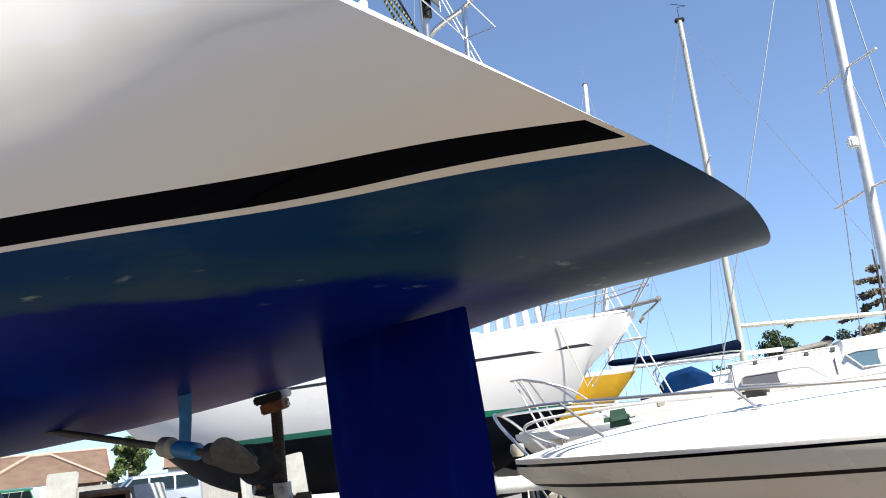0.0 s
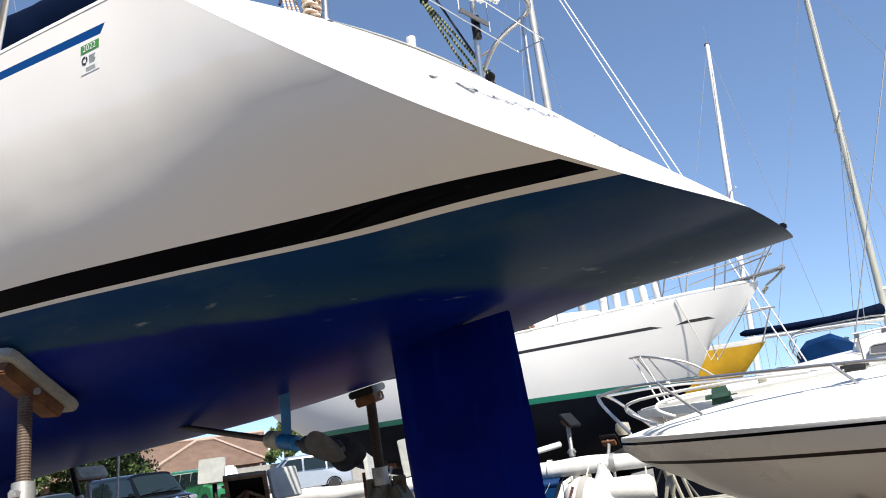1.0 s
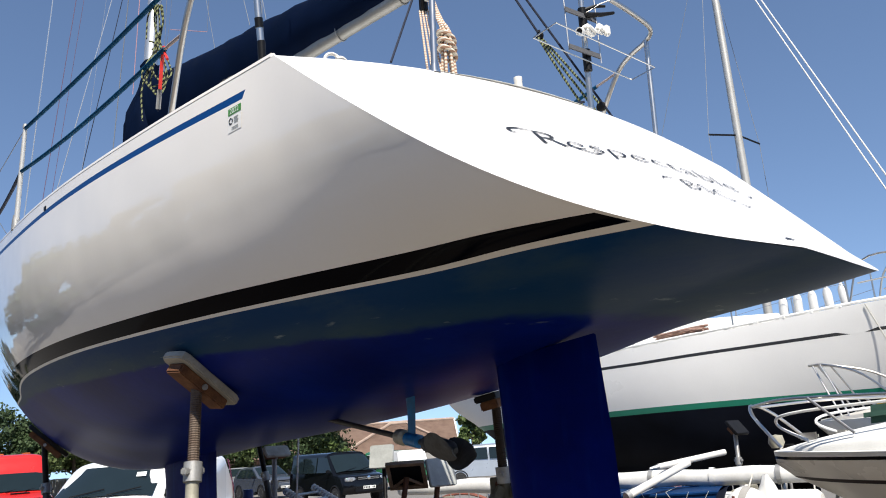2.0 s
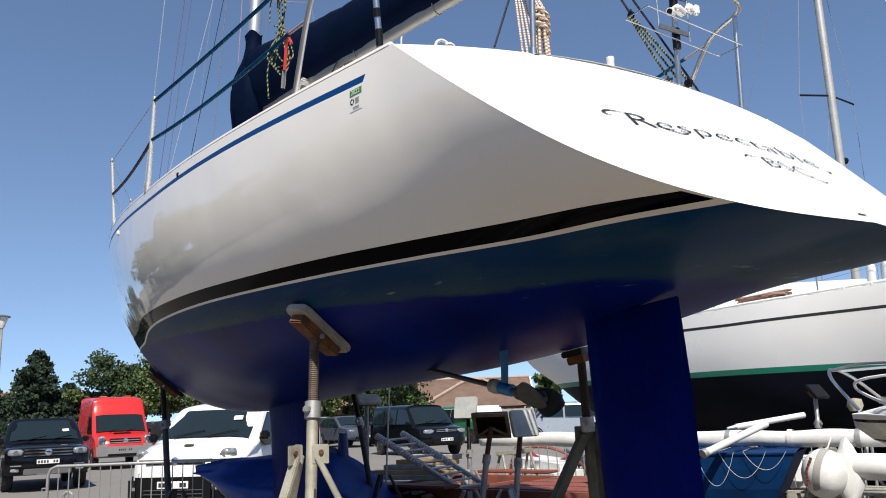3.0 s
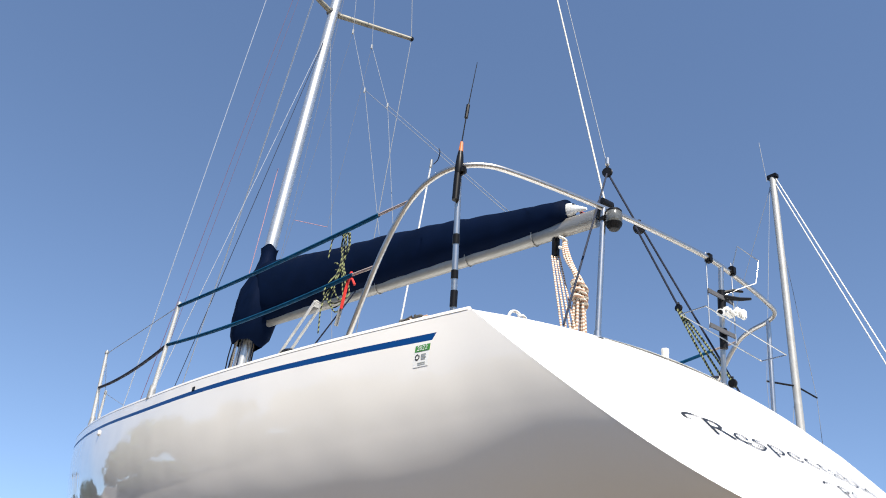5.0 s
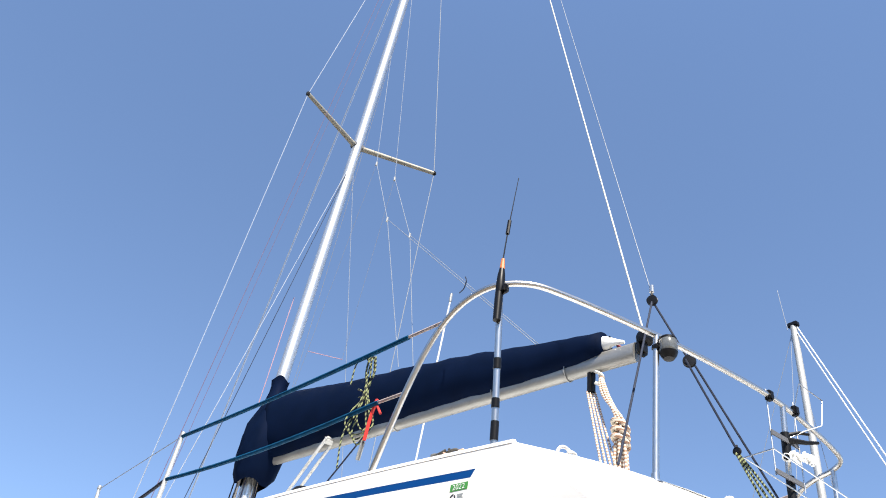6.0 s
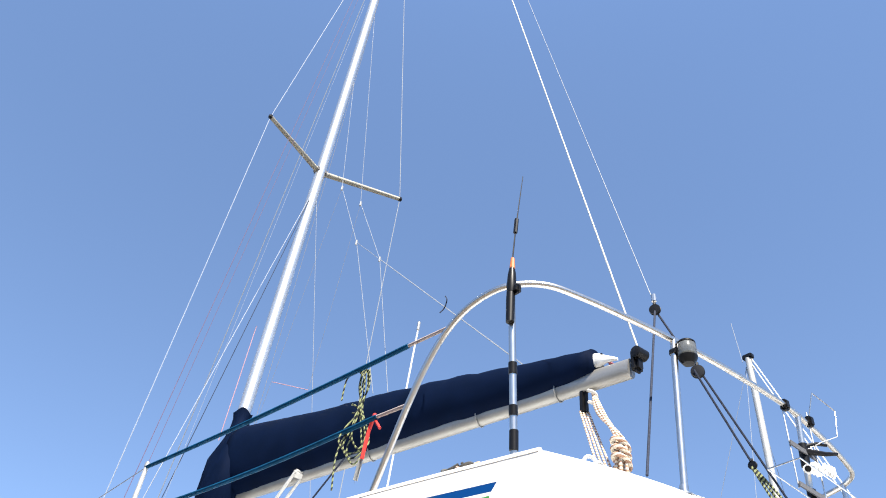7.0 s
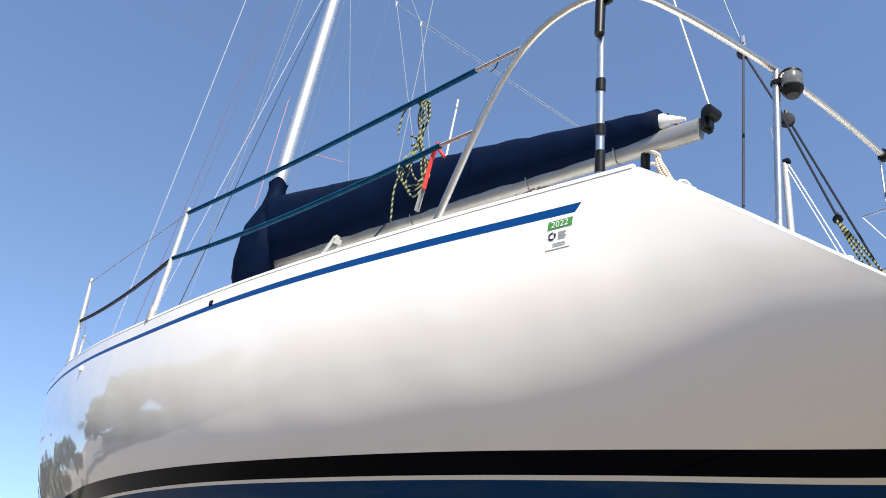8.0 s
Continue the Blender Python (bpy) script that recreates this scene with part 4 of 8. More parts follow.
# guard rails
for x0, y0, z0, x1, y1, z1 in ((2.70, 1.500, 2.955, 2.638, 1.487, 3.565), (4.25, 1.495, 3.03, 4.233, 1.535, 3.615), (5.9, 1.13, 3.13, 5.8, 1.16, 3.70)):
    for side in (1, -1):
        st = part("stanchion", tube(mb(), [(x0, y0 * side, z0), (x1, y1 * side, z1)], [0.0145, 0.0115], 10), ALU_MATT, yacht, "slim silver guard rail stanchion", smooth=True)
        bm = mb()
        box(bm, (0.075, 0.06, 0.015), (x0, (y0 - 0.01) * side, z0 + 0.004), bevel=0.005)
        lathe(bm, [(0.024, 0.0), (0.022, 0.05), (0.017, 0.09)], 12, (x0, y0 * side, z0))
        part("socket", bm, GALV, st, smooth=True)
        part("cap", lathe(mb(), [(0.014, -0.01), (0.015, 0.0), (0.012, 0.016), (0.0, 0.02)], 12, (x1, y1 * side, z1)), GALV, st, smooth=True)
S1T, S2T, S3T = Vector((2.638, 1.487, 3.555)), Vector((4.233, 1.535, 3.605)), Vector((5.8, 1.16, 3.69))
S1M, S2M, S3M = Vector((2.665, 1.492, 3.30)), Vector((4.24, 1.517, 3.34)), Vector((5.85, 1.145, 3.42))
E1, E2 = Vector((0.465, 1.155, 3.535)), Vector((0.64, 1.19, 3.255))


def both(name, pts, r, material, label=""):
    for side in (1, -1):
        part(name, tube(mb(), [(p.x, p.y * side, p.z) for p in pts], r, 8), material, yacht, label, smooth=True)


both("guard_line", sag(E1 + (S1T - E1) * 0.10, S1T, 0.012), 0.0105, TEAL, "teal covered upper guard line")
both("guard_lashing", [E1, E1 + (S1T - E1) * 0.10], 0.007, ROPE_LASH)
both("guard_wire", [S1T, S2T, S3T, Vector((7.2, 0.4, 3.85))], 0.0026, WIRE)
both("guard_line", sag(E2 + (S1M - E2) * 0.08, S1M, 0.030), 0.0105, TEAL, "teal covered lower guard line")
both("guard_lashing", [E2, E2 + (S1M - E2) * 0.08], 0.007, ROPE_LASH)
both("guard_line", sag(S1M, S2M, 0.035), 0.0105, ROPE_NAVY, "navy covered lower guard line")
both("guard_wire", [S2M, S3M, Vector((7.2, 0.4, 3.6))], 0.0026, WIRE)
part("rail_block", box(mb(), (0.05, 0.03, 0.035), (4.05, 1.43, 3.07), bevel=0.01), BLACK, yacht)

# deck fittings
bm = mb()
tube(bm, smooth_line([(0.085, 0.862, 2.935), (0.078, 0.855, 2.972), (0.074, 0.835, 2.985), (0.072, 0.815, 2.980), (0.072, 0.806, 2.970)], 5), 0.0065, 8)
tube(bm, smooth_line([(0.080, 0.772, 2.945), (0.072, 0.778, 2.968), (0.070, 0.796, 2.976), (0.070, 0.818, 2.968)], 5), 0.0065, 8)
box(bm, (0.035, 0.11, 0.010), (0.082, 0.818, 2.944), bevel=0.003)
part("fairlead", bm, GELCOAT, yacht, "white S-shaped mooring fairlead", smooth=True)
bm = mb()
lathe(bm, [(0.0165, -0.05), (0.0165, 0.022), (0.0175, 0.024), (0.0175, 0.040), (0.0, 0.043)], 16, (0.027, 0.0, 3.010))
part("deck_vent", bm, LINE_WHITE, yacht, "small cream deck vent", smooth=True)
for y in (1.15, -1.15):
    bm = mb()
    lathe(bm, [(0.07, -0.02), (0.065, 0.01), (0.045, 0.035), (0.048, 0.07), (0.062, 0.085), (0.05, 0.10), (0.0, 0.105)], 18, (1.50, y, 2.97))
    part("winch", bm, BLACK, yacht, "black-topped sheet winch", smooth=True)
bm = mb()
tube(bm, smooth_line([(4.0, 1.40, 3.04), (4.0, 1.40, 3.10), (3.93, 1.40, 3.12), (3.88, 1.40, 3.08), (3.90, 1.40, 3.04)], 5), 0.010, 8)
part("deck_eye", bm, STEEL, yacht, smooth=True)
bm = mb()
y0 = breadth(2.034, 2.902)
box(bm, (0.028, 0.006, 0.022), (2.034, y0 + 0.001, 2.902), (0, 0, 8), bevel=0.002)
part("skin_fitting", bm, BLACK, yacht)
bm = mb()
lathe(bm, [(0.02, 0), (0.02, 0.006), (0.012, 0.012), (0.0, 0.013)], 12, (3.62, breadth(3.62, 2.885), 2.885), (-90, 0, 0))
part("skin_fitting", bm, GELCOAT, yacht)
# low coachroof, hatch and cockpit coaming
bm = mb()
rows = []
for x, w, h in ((2.35, 0.55, 0.02), (2.5, 0.62, 0.12), (3.4, 0.66, 0.15), (4.6, 0.58, 0.13), (5.6, 0.42, 0.08), (6.3, 0.26, 0.015)):
    base = sheer(x) + 0.02
    rows.append([Vector((x, y, z)) for y, z in ((-w - 0.06, base), (-w, base + h * 0.7), (-w * 0.8, base + h), (0, base + h + 0.04), (w * 0.8, base + h), (w, base + h * 0.7), (w + 0.06, base))])
grid(bm, rows)
part("coachroof", bm, DECK_WHITE, yacht, smooth=True)
# rope left on the side deck and hung on the rail: things of their own
def loose(name, label, category, m=None):
    return thing(name, label, category, m or YACHT)


rope = loose("rope_bundle", "brown and buff rope bundled on the side deck", "rope")
random.seed(11)
for k in range(4):
    a0 = random.uniform(0, 6)
    ctr = Vector((0.50 + 0.040 * (k - 3), 1.085 + random.uniform(-0.03, 0.03), 2.950 + 0.012 * (k % 3)))
    pts = [ctr + Vector((0.045 * math.cos(a0 + a), 0.026 * math.sin(a0 + a * 1.1), 0.012 * math.sin(2 * a + k))) for a in (0.7 * i for i in range(9))]
    part("turn", tube(mb(), smooth_line(pts, 4), 0.0060, 6), ROPE_BUFF if k % 3 == 0 else BRONZE, rope, smooth=True)
part("tail", tube(mb(), smooth_line([(0.60, 1.10, 2.955), (0.72, 1.13, 2.940), (0.80, 1.14, 2.945)], 5), 0.009, 6), ROPE_WHITE, rope, smooth=True)
part("cloth", box(mb(), (0.08, 0.05, 0.016), (0.40, 1.05, 2.945), (4, 3, 10), bevel=0.009), ROPE_WHITE, rope)

coil = loose("rope_coil", "yellow and black rope coil hung on the guard line", "rope")
TOP = Vector((0.985, 1.196, 3.552))
random.seed(3)
ACROSS = Vector((0.33, 0.94, 0.0))
for k in range(4):
    w = 0.028 + 0.009 * k
    d = 0.36 + 0.022 * (k * 7 % 4)
    lean = 0.006 * (k - 1.5)
    turn = [(0.004, 0.0), (0.012 + lean, -0.08), (0.004, -0.18), (w * 0.8, -d + 0.11), (w, -d + 0.04), (0.3 * lean, -d), (-w * 1.05, -d + 0.05), (-w * 0.8, -d + 0.11), (-0.004, -0.18), (-0.012 + lean, -0.08), (-0.004, 0.0)]
    part("turn", tube(mb(), smooth_line([TOP + ACROSS * q + Vector((lean - 0.012, 0.010 * math.sin(i + k), z)) for i, (q, z) in enumerate(turn)], 5), 0.0036, 6), ROPE_GREEN, coil, smooth=True)
part("whipping", tube(mb(), smooth_line([TOP + Vector((0.014 * math.cos(a), 0.018 + 0.014 * math.sin(a), -0.165 - 0.006 * a)) for a in (0.8 * i for i in range(9))], 3), 0.0036, 6), ROPE_GREEN, coil, smooth=True)
part("tail", tube(mb(), smooth_line([TOP, TOP + Vector((0.05, 0.01, 0.018)), TOP + Vector((0.12, 0.01, 0.010)), TOP + Vector((0.135, 0.01, -0.03)), TOP + Vector((0.14, 0.01, -0.09))], 6), 0.0036, 6), ROPE_GREEN, coil, smooth=True)
part("tail", tube(mb(), smooth_line([TOP + ACROSS * 0.03 + Vector((0, 0, -0.28)), TOP + ACROSS * 0.060 + Vector((0, 0, -0.40)), TOP + ACROSS * 0.055 + Vector((0, 0, -0.54))], 6), 0.0036, 6), ROPE_GREEN, coil, smooth=True)
part("hitch", tube(mb(), smooth_line([TOP + Vector((0.010 * math.cos(a), 0.018 * math.sin(a) - 0.0, 0.004 * a - 0.015)) for a in (0.9 * i for i in range(9))], 3), 0.0065, 6), ROPE_GREEN, coil, smooth=True)

strap = loose("red_strap", "red webbing strap with a grey snap shackle", "strap")
SP0 = E2 + Vector((0.185, 0.022, 0.025))
part("webbing", tube(mb(), smooth_line([SP0, SP0 + Vector((0.03, 0.0, -0.07)), SP0 + Vector((0.05, 0, -0.17))], 5), 0.008, 6), RED_STRAP, strap, smooth=True)
part("webbing", tube(mb(), smooth_line([SP0, SP0 + Vector((-0.01, 0.0, -0.03)), SP0 + Vector((-0.05, 0, -0.08))], 5), 0.006, 6), RED_STRAP, strap, smooth=True)
part("shackle", box(mb(), (0.022, 0.02, 0.10), SP0 + Vector((0.065, 0.0, -0.21)), (0, -14, 0), bevel=0.012), GALV, strap)

sheet = loose("mainsheet", "buff mainsheet with black blocks, hitched into a hank", "rope")
MB = on_boom(0.905, -0.07)
MD = Vector((0.66, -0.08, 3.0))
bm = mb()
box(bm, (0.05, 0.05, 0.16), MB + Vector((0, 0, -0.09)), bevel=0.015)
tube(bm, [MB + Vector((0, 0, 0.06)), MB + Vector((0, 0, -0.02))], 0.010, 6)
part("upper_block", bm, BLACK, sheet, smooth=True)
for k in range(4):
    off = Vector((0.012 * (k - 1.5), 0.020 * (k - 1.5), 0))
    part("fall", tube(mb(), [MB + off * 0.7 + Vector((0, 0, -0.15)), MD + off * 1.4], 0.0065, 6), ROPE_BUFF, sheet, smooth=True)
HK = MB.lerp(MD, 0.40) + Vector((-0.09, -0.04, 0.03))
for k in range(6):
    a = k * 1.05
    e = HK + Vector((0.05 * math.cos(a), 0.05 * math.sin(a), -0.50 - 0.06 * (k % 2)))
    part("strand", tube(mb(), smooth_line([MB + Vector((-0.05, -0.02, -0.02)), HK.lerp(MB, 0.5) + Vector((-0.02 * math.cos(a), 0.015 * math.sin(a), 0)), HK + Vector((0.02 * math.cos(a), 0.02 * math.sin(a), 0)), HK + Vector((0.03 * math.cos(a), 0.03 * math.sin(a), -0.15)), e], 4), 0.0085, 6), ROPE_BUFF, sheet, smooth=True)
for k in range(3):
    z = -0.02 - 0.045 * k
    ring = [HK + Vector((0.038 * math.cos(a), 0.045 * math.sin(a), z - 0.006 * a + 0.02 * math.sin(a))) for a in (0.6 * i for i in range(12))]
    part("hitch", tube(mb(), smooth_line(ring, 3), 0.013, 8), ROPE_BUFF, sheet, smooth=True)
part("hitch", tube(mb(), smooth_line([MB + Vector((-0.07 + 0.02 * math.cos(a), 0.025 * math.sin(a), -0.03 - 0.012 * a)) for a in (0.8 * i for i in range(12))], 3), 0.010, 8), ROPE_WHITE, sheet, smooth=True)
part("traveller", box(mb(), (0.08, 0.9, 0.03), (0.62, -0.15, 2.995), bevel=0.008), BLACK, sheet)


# lettering
def letters(text, size, shear=0.0, thin=-0.0023):
    """A flat mesh of the built-in font, as a bmesh in xy."""
    cu = bpy.data.curves.new("lettering", "FONT")
    cu.body, cu.size, cu.shear, cu.space_character = text, size, shear, 1.05
    cu.resolution_u, cu.offset = 4, thin
    ob = new("lettering_source", cu)
    bpy.context.view_layer.update()
    me = bpy.data.meshes.new_from_object(ob.evaluated_get(bpy.context.evaluated_depsgraph_get()))
    bm = mb()
    bm.from_mesh(me)
    bpy.data.objects.remove(ob)
    bpy.data.meshes.remove(me)
    bmesh.ops.subdivide_edges(bm, edges=[e for e in bm.edges if e.calc_length() > size * 0.4], cuts=2)
    return bm


def bend(bm, fn):
    for v in bm.verts:
        v.co = fn(v.co.x, v.co.y)
    return bm


def on_transom(y0, z0, slope):
    def fn(u, v):
        y, z = y0 - u, z0 + slope * u + v * 0.66
        return settled(Vector((transom_x(y, z), y, z))) + Vector((-0.0028, 0, 0.0024))
    return fn


def flourish(bm, pts, r):
    """A thin flat pen stroke in xy."""
    line = smooth_line([(x, y, 0) for x, y in pts], 6)
    left, right = [], []
    for i, p in enumerate(line):
        d = (line[min(i + 1, len(line) - 1)] - line[max(i - 1, 0)]).normalized()
        w = r * (0.35 + 0.65 * math.sin(math.pi * i / (len(line) - 1)))
        n = Vector((-d.y, d.x, 0)) * w
        left.append(bm.verts.new(p + n))
        right.append(bm.verts.new(p - n))
    for k in range(len(line) - 1):
        bm.faces.new((left[k], left[k + 1], right[k + 1], right[k]))


bm = letters("R", 0.185, 0.25)
flourish(bm, ((0.06, 0.118), (0.0, 0.125), (-0.045, 0.105), (-0.05, 0.075), (-0.03, 0.07)), 0.006)
flourish(bm, ((0.10, 0.05), (0.14, 0.01), (0.19, -0.015), (0.23, 0.0)), 0.005)
part("lettering", bend(bm, on_transom(0.475, 2.470, -0.062)), INK, yacht, "dark script boat name")
bm = letters("espectable", 0.155, 0.30)
wid = max(v.co.x for v in bm.verts)
for v in bm.verts:
    v.co.x *= 0.80 / wid
flourish(bm, ((0.80, 0.01), (0.82, -0.010), (0.84, -0.004), (0.85, 0.02)), 0.005)
part("lettering", bend(bm, on_transom(0.372, 2.468, -0.062)), INK, yacht, "dark script boat name")
bm = letters("BSC", 0.130, 0.30)
flourish(bm, ((0.02, 0.075), (-0.03, 0.08), (-0.05, 0.06)), 0.004)
flourish(bm, ((0.20, 0.005), (0.25, -0.012), (0.29, 0.0)), 0.004)
part("lettering", bend(bm, on_transom(0.075, 2.308, -0.045)), INK, yacht, "smaller dark script initials")
bm = mb()
slab(bm, [(-0.022, -0.006), (0.02, -0.004), (0.024, 0.005), (-0.02, 0.006)], 0.004)
bend(bm, on_transom(0.0, 2.089, 0.0))
part("transom_mark", bm, INK, yacht)


# sticker on the port quarter
def on_hull(x0, z0, lift=0.004):
    def fn(u, v):
        x, z = x0 - u - 0.10 * v, z0 - 0.023 + v
        return Vector((x, breadth(x, z) + lift, z))
    return fn


def patch(w, h, fn, n=4):
    bm = mb()
    grid(bm, [[fn(w * i / n, h * j / n) for i in range(n + 1)] for j in range(n + 1)])
    return bm


st = part("sticker", patch(0.079, 0.088, on_hull(0.337, 2.750, 0.0015)), STICKER_WHITE, yacht, "white sticker with a green heading")
part("heading", patch(0.079, 0.026, on_hull(0.330, 2.812, 0.0025)), STICKER_GREEN, st)
bm = letters("2022", 0.027, thin=0.0)
part("year", bend(bm, on_hull(0.319, 2.8165, 0.0035)), STICKER_WHITE, st)
bm = mb()
ring = [(0.013 * math.cos(a), 0.013 * math.sin(a)) for a in (2 * math.pi * k / 20 for k in range(20))]
inner = [(x * 0.55, y * 0.55) for x, y in ring]
fo = on_hull(0.3155, 2.790, 0.0025)
vo, vi = [bm.verts.new(fo(*p)) for p in ring], [bm.verts.new(fo(*p)) for p in inner]
for k in range(20):
    if k % 7 != 3:
        bm.faces.new((vo[k], vo[(k + 1) % 20], vi[(k + 1) % 20], vi[k]))
part("emblem", bm, INK, st)
for k in range(4):
    part("bar", patch(0.027 - 0.004 * (k % 2), 0.0035, on_hull(0.296, 2.797 - 0.0065 * k, 0.0025), 2), INK_GREY, st)
for k in range(2):
    part("bar", patch(0.040, 0.003, on_hull(0.313, 2.764 - 0.007 * k, 0.0025), 2), INK_GREY, st)

# propeller shaft, bracket and folding propeller
SH0, SH1 = Vector((1.71, 0.05, 1.775)), Vector((0.925, 0.05, 1.635))
part("propeller_shaft", tube(mb(), [SH0 + (SH0 - SH1) * 0.1, SH1 + (SH1 - SH0) * 0.28], 0.0135, 12), BRONZE, yacht, smooth=True)
bm = mb()
rows = []
for z, c, x in ((1.86, 0.075, 0.92), (1.82, 0.070, 0.92), (1.74, 0.062, 0.92), (1.68, 0.060, 0.925), (1.655, 0.062, 0.93)):
    rows.append([Vector((x + px + c / 2, 0.05 + py, z)) for px, py in foil(c, 0.32, 10)])
vs = grid(bm, rows, close=True)
d = (SH1 - SH0).normalized()
tube(bm, [SH1 - d * 0.045, SH1 - d * 0.04, SH1 + d * 0.06, SH1 + d * 0.065], [0.020, 0.031, 0.031, 0.02], 16)
part("shaft_bracket", bm, BRACKET_BLUE, yacht, "bright blue shaft bracket", smooth=True)
part("anode", tube(mb(), [SH1 - d * 0.13, SH1 - d * 0.12, SH1 - d * 0.075, SH1 - d * 0.06], [0.018, 0.036, 0.038, 0.02], 14), GALV_DULL, yacht, "grey shaft anode", smooth=True)
bm = mb()
h0 = SH1 + d * 0.10
tube(bm, [h0, h0 + d * 0.02, h0 + d * 0.10, h0 + d * 0.20, h0 + d * 0.24], [0.022, 0.036, 0.042, 0.036, 0.012], 14)
tube(bm, [h0 + d * 0.09 + Vector((0, -0.055, 0)), h0 + d * 0.09 + Vector((0, 0.055, 0))], 0.018, 10)
prop = part("propeller_hub", bm, BRONZE, yacht, "dull bronze folding propeller", smooth=True)
for up in (1, -1):
    bm = mb()
    rows = []
    for k in range(9):
        t = k / 8
        c = h0 + d * (0.10 + 0.20 * t) + Vector((0, 0.050 * up, -0.004 - 0.006 * t + 0.02 * up * math.sin(t * 2.6)))
        w = 0.070 * math.sin(math.pi * (0.14 + 0.80 * t)) ** 0.7
        tw = 0.5 * up
        rows.append([c + Vector((0, math.sin(tw) * w * s + 0.012 * up * (1 - s * s), math.cos(tw) * w * s)) for s in (-1, -0.6, 0, 0.6, 1)] + [c + Vector((0, math.sin(tw) * w * s - 0.004 + 0.006 * up * (1 - s * s), math.cos(tw) * w * s)) for s in (0.6, 0, -0.6)])
    vs = grid(bm, rows, close=True)
    bm.faces.new(vs[0])
    bm.faces.new(vs[-1])
    part("blade", bm, BRONZE, prop, smooth=True)
# ---------------------------------------------------------------- props under the yacht


def hull_normal(x, z, side):
    e = 0.01
    dx = (breadth(x + e, z) - breadth(x - e, z)) / (2 * e)
    dz = (breadth(x, z + e) - breadth(x, z - e)) / (2 * e)
    return Vector((-dx, side, -dz * 1.0)).normalized() if side > 0 else Vector((-dx, -1, -dz)).normalized()


def jack_stand(name, label, m, height, lean=(0.0, 0.0), pad=None, screw=0.32, post=GALV_DULL, screw_mat=RUST, legs=3, group="boat props", stance=None):
    """A tripod prop: a post on splayed legs, a screw, a collar with a pin and a tilting pad on top."""
    t = thing(name, label, "boat prop", m, group)
    top = Vector((lean[0], lean[1], height))
    low = Vector((0, 0, 0.32))
    ps = low.lerp(top, max(0.25, (height - 0.32 - screw - 0.04) / (height - 0.32)))
    part("post", tube(mb(), [low - Vector((0, 0, 0.22)), ps], 0.027, 16), post, t, smooth=True)
    bm = mb()
    tube(bm, [ps - (top - low).normalized() * 0.03, ps + (top - low).normalized() * 0.05], 0.038, 12)
    box(bm, (0.03, 0.12, 0.03), ps + Vector((0, 0, 0.015)), bevel=0.006)
    part("collar", bm, GALV, t, "galvanised collar with locking pin", smooth=True)
    n = int(screw / 0.0085)
    d = (top - ps)
    pts, rs = [], []
    for k in range(n * 2 + 1):
        pts.append(ps + d * (k / (n * 2)))
        rs.append(0.0225 if k % 2 else 0.0250)
    part("screw", tube(mb(), pts, rs, 12), screw_mat, t, "rusty threaded screw")
    for k in range(legs):
        high, spread, turn, wide = stance or (min(height * 0.62, 0.95), 0.52, 0.5, 0.045)
        a = 2 * math.pi * k / legs + turn
        foot = Vector((spread * math.cos(a), spread * math.sin(a), 0.02))
        bm = mb()
        up0 = Vector((0.055 * math.cos(a), 0.055 * math.sin(a), high))
        run = foot - up0
        box(bm, (wide * 0.55, wide, run.length), (up0 + foot) / 2, (0, math.degrees(math.atan2(math.hypot(run.x, run.y), run.z)), math.degrees(a)), bevel=0.004)
        box(bm, (0.09, 0.09, 0.012), foot - Vector((0, 0, 0.014)), (0, 0, math.degrees(a)))
        part("leg", bm, post, t, smooth=True)
        if stance:
            part("gusset", box(mb(), (0.075, 0.014, 0.085), (0.070 * math.cos(a), 0.070 * math.sin(a), high + 0.005), (0, 0, math.degrees(a)), bevel=0.004), post, t)
            part("gusset_bolt", tube(mb(), [Vector((0.075 * math.cos(a), 0.075 * math.sin(a), high + 0.015)) + Vector((-math.sin(a), math.cos(a), 0)) * q for q in (-0.016, 0.016)], 0.011, 8), RUST, t)
    if pad:
        pm, w, h, kind = pad
        plate = {"ply": PLY, "white": PAD_PALE, "steel": GALV, "dark": BLACK}[kind]
        bm = mb()
        r = min(w, h) * (0.22 if kind == "ply" else 0.08)
        out = []
        for sx, sy, a0 in ((1, 1, 0), (-1, 1, 90), (-1, -1, 180), (1, -1, 270)):
            for q in (0, 45, 90):
                out.append((sx * (w / 2 - r) + r * math.cos(radians(a0 + q)), sy * (h / 2 - r) + r * math.sin(radians(a0 + q))))
        slab(bm, out, 0.035, Matrix.Translation(top) @ pm @ Matrix.Translation((0, 0, 0.03)), bevel=0.006)
        board = part("pad", bm, plate, t, "weathered pad board", smooth=True)
        if kind == "dark" and h > 0.22 and w > 0.28:
            mm = Matrix.Translation(top) @ pm
            for px_, py_, lx, ly in ((0, h / 2, w + 0.03, 0.03), (0, -h / 2, w + 0.03, 0.03), (w / 2, 0, 0.03, h), (-w / 2, 0, 0.03, h)):
                bm = mb()
                vs0 = bmesh.ops.create_cube(bm, size=1.0)["verts"]
                bmesh.ops.transform(bm, matrix=mm @ Matrix.Translation((px_, py_, 0.022)) @ Matrix.Diagonal((lx, ly, 0.034, 1)), verts=vs0)
                part("pad_frame", bm, FRAME_BROWN, board, "brown timber frame")
            for s_ in (-1, 1):
                part("pad_stay", tube(mb(), [mm @ Vector((0, 0, -0.01)), mm @ Vector((s_ * w * 0.42, h * 0.42, 0.012))], 0.013, 6), FRAME_BROWN, board)
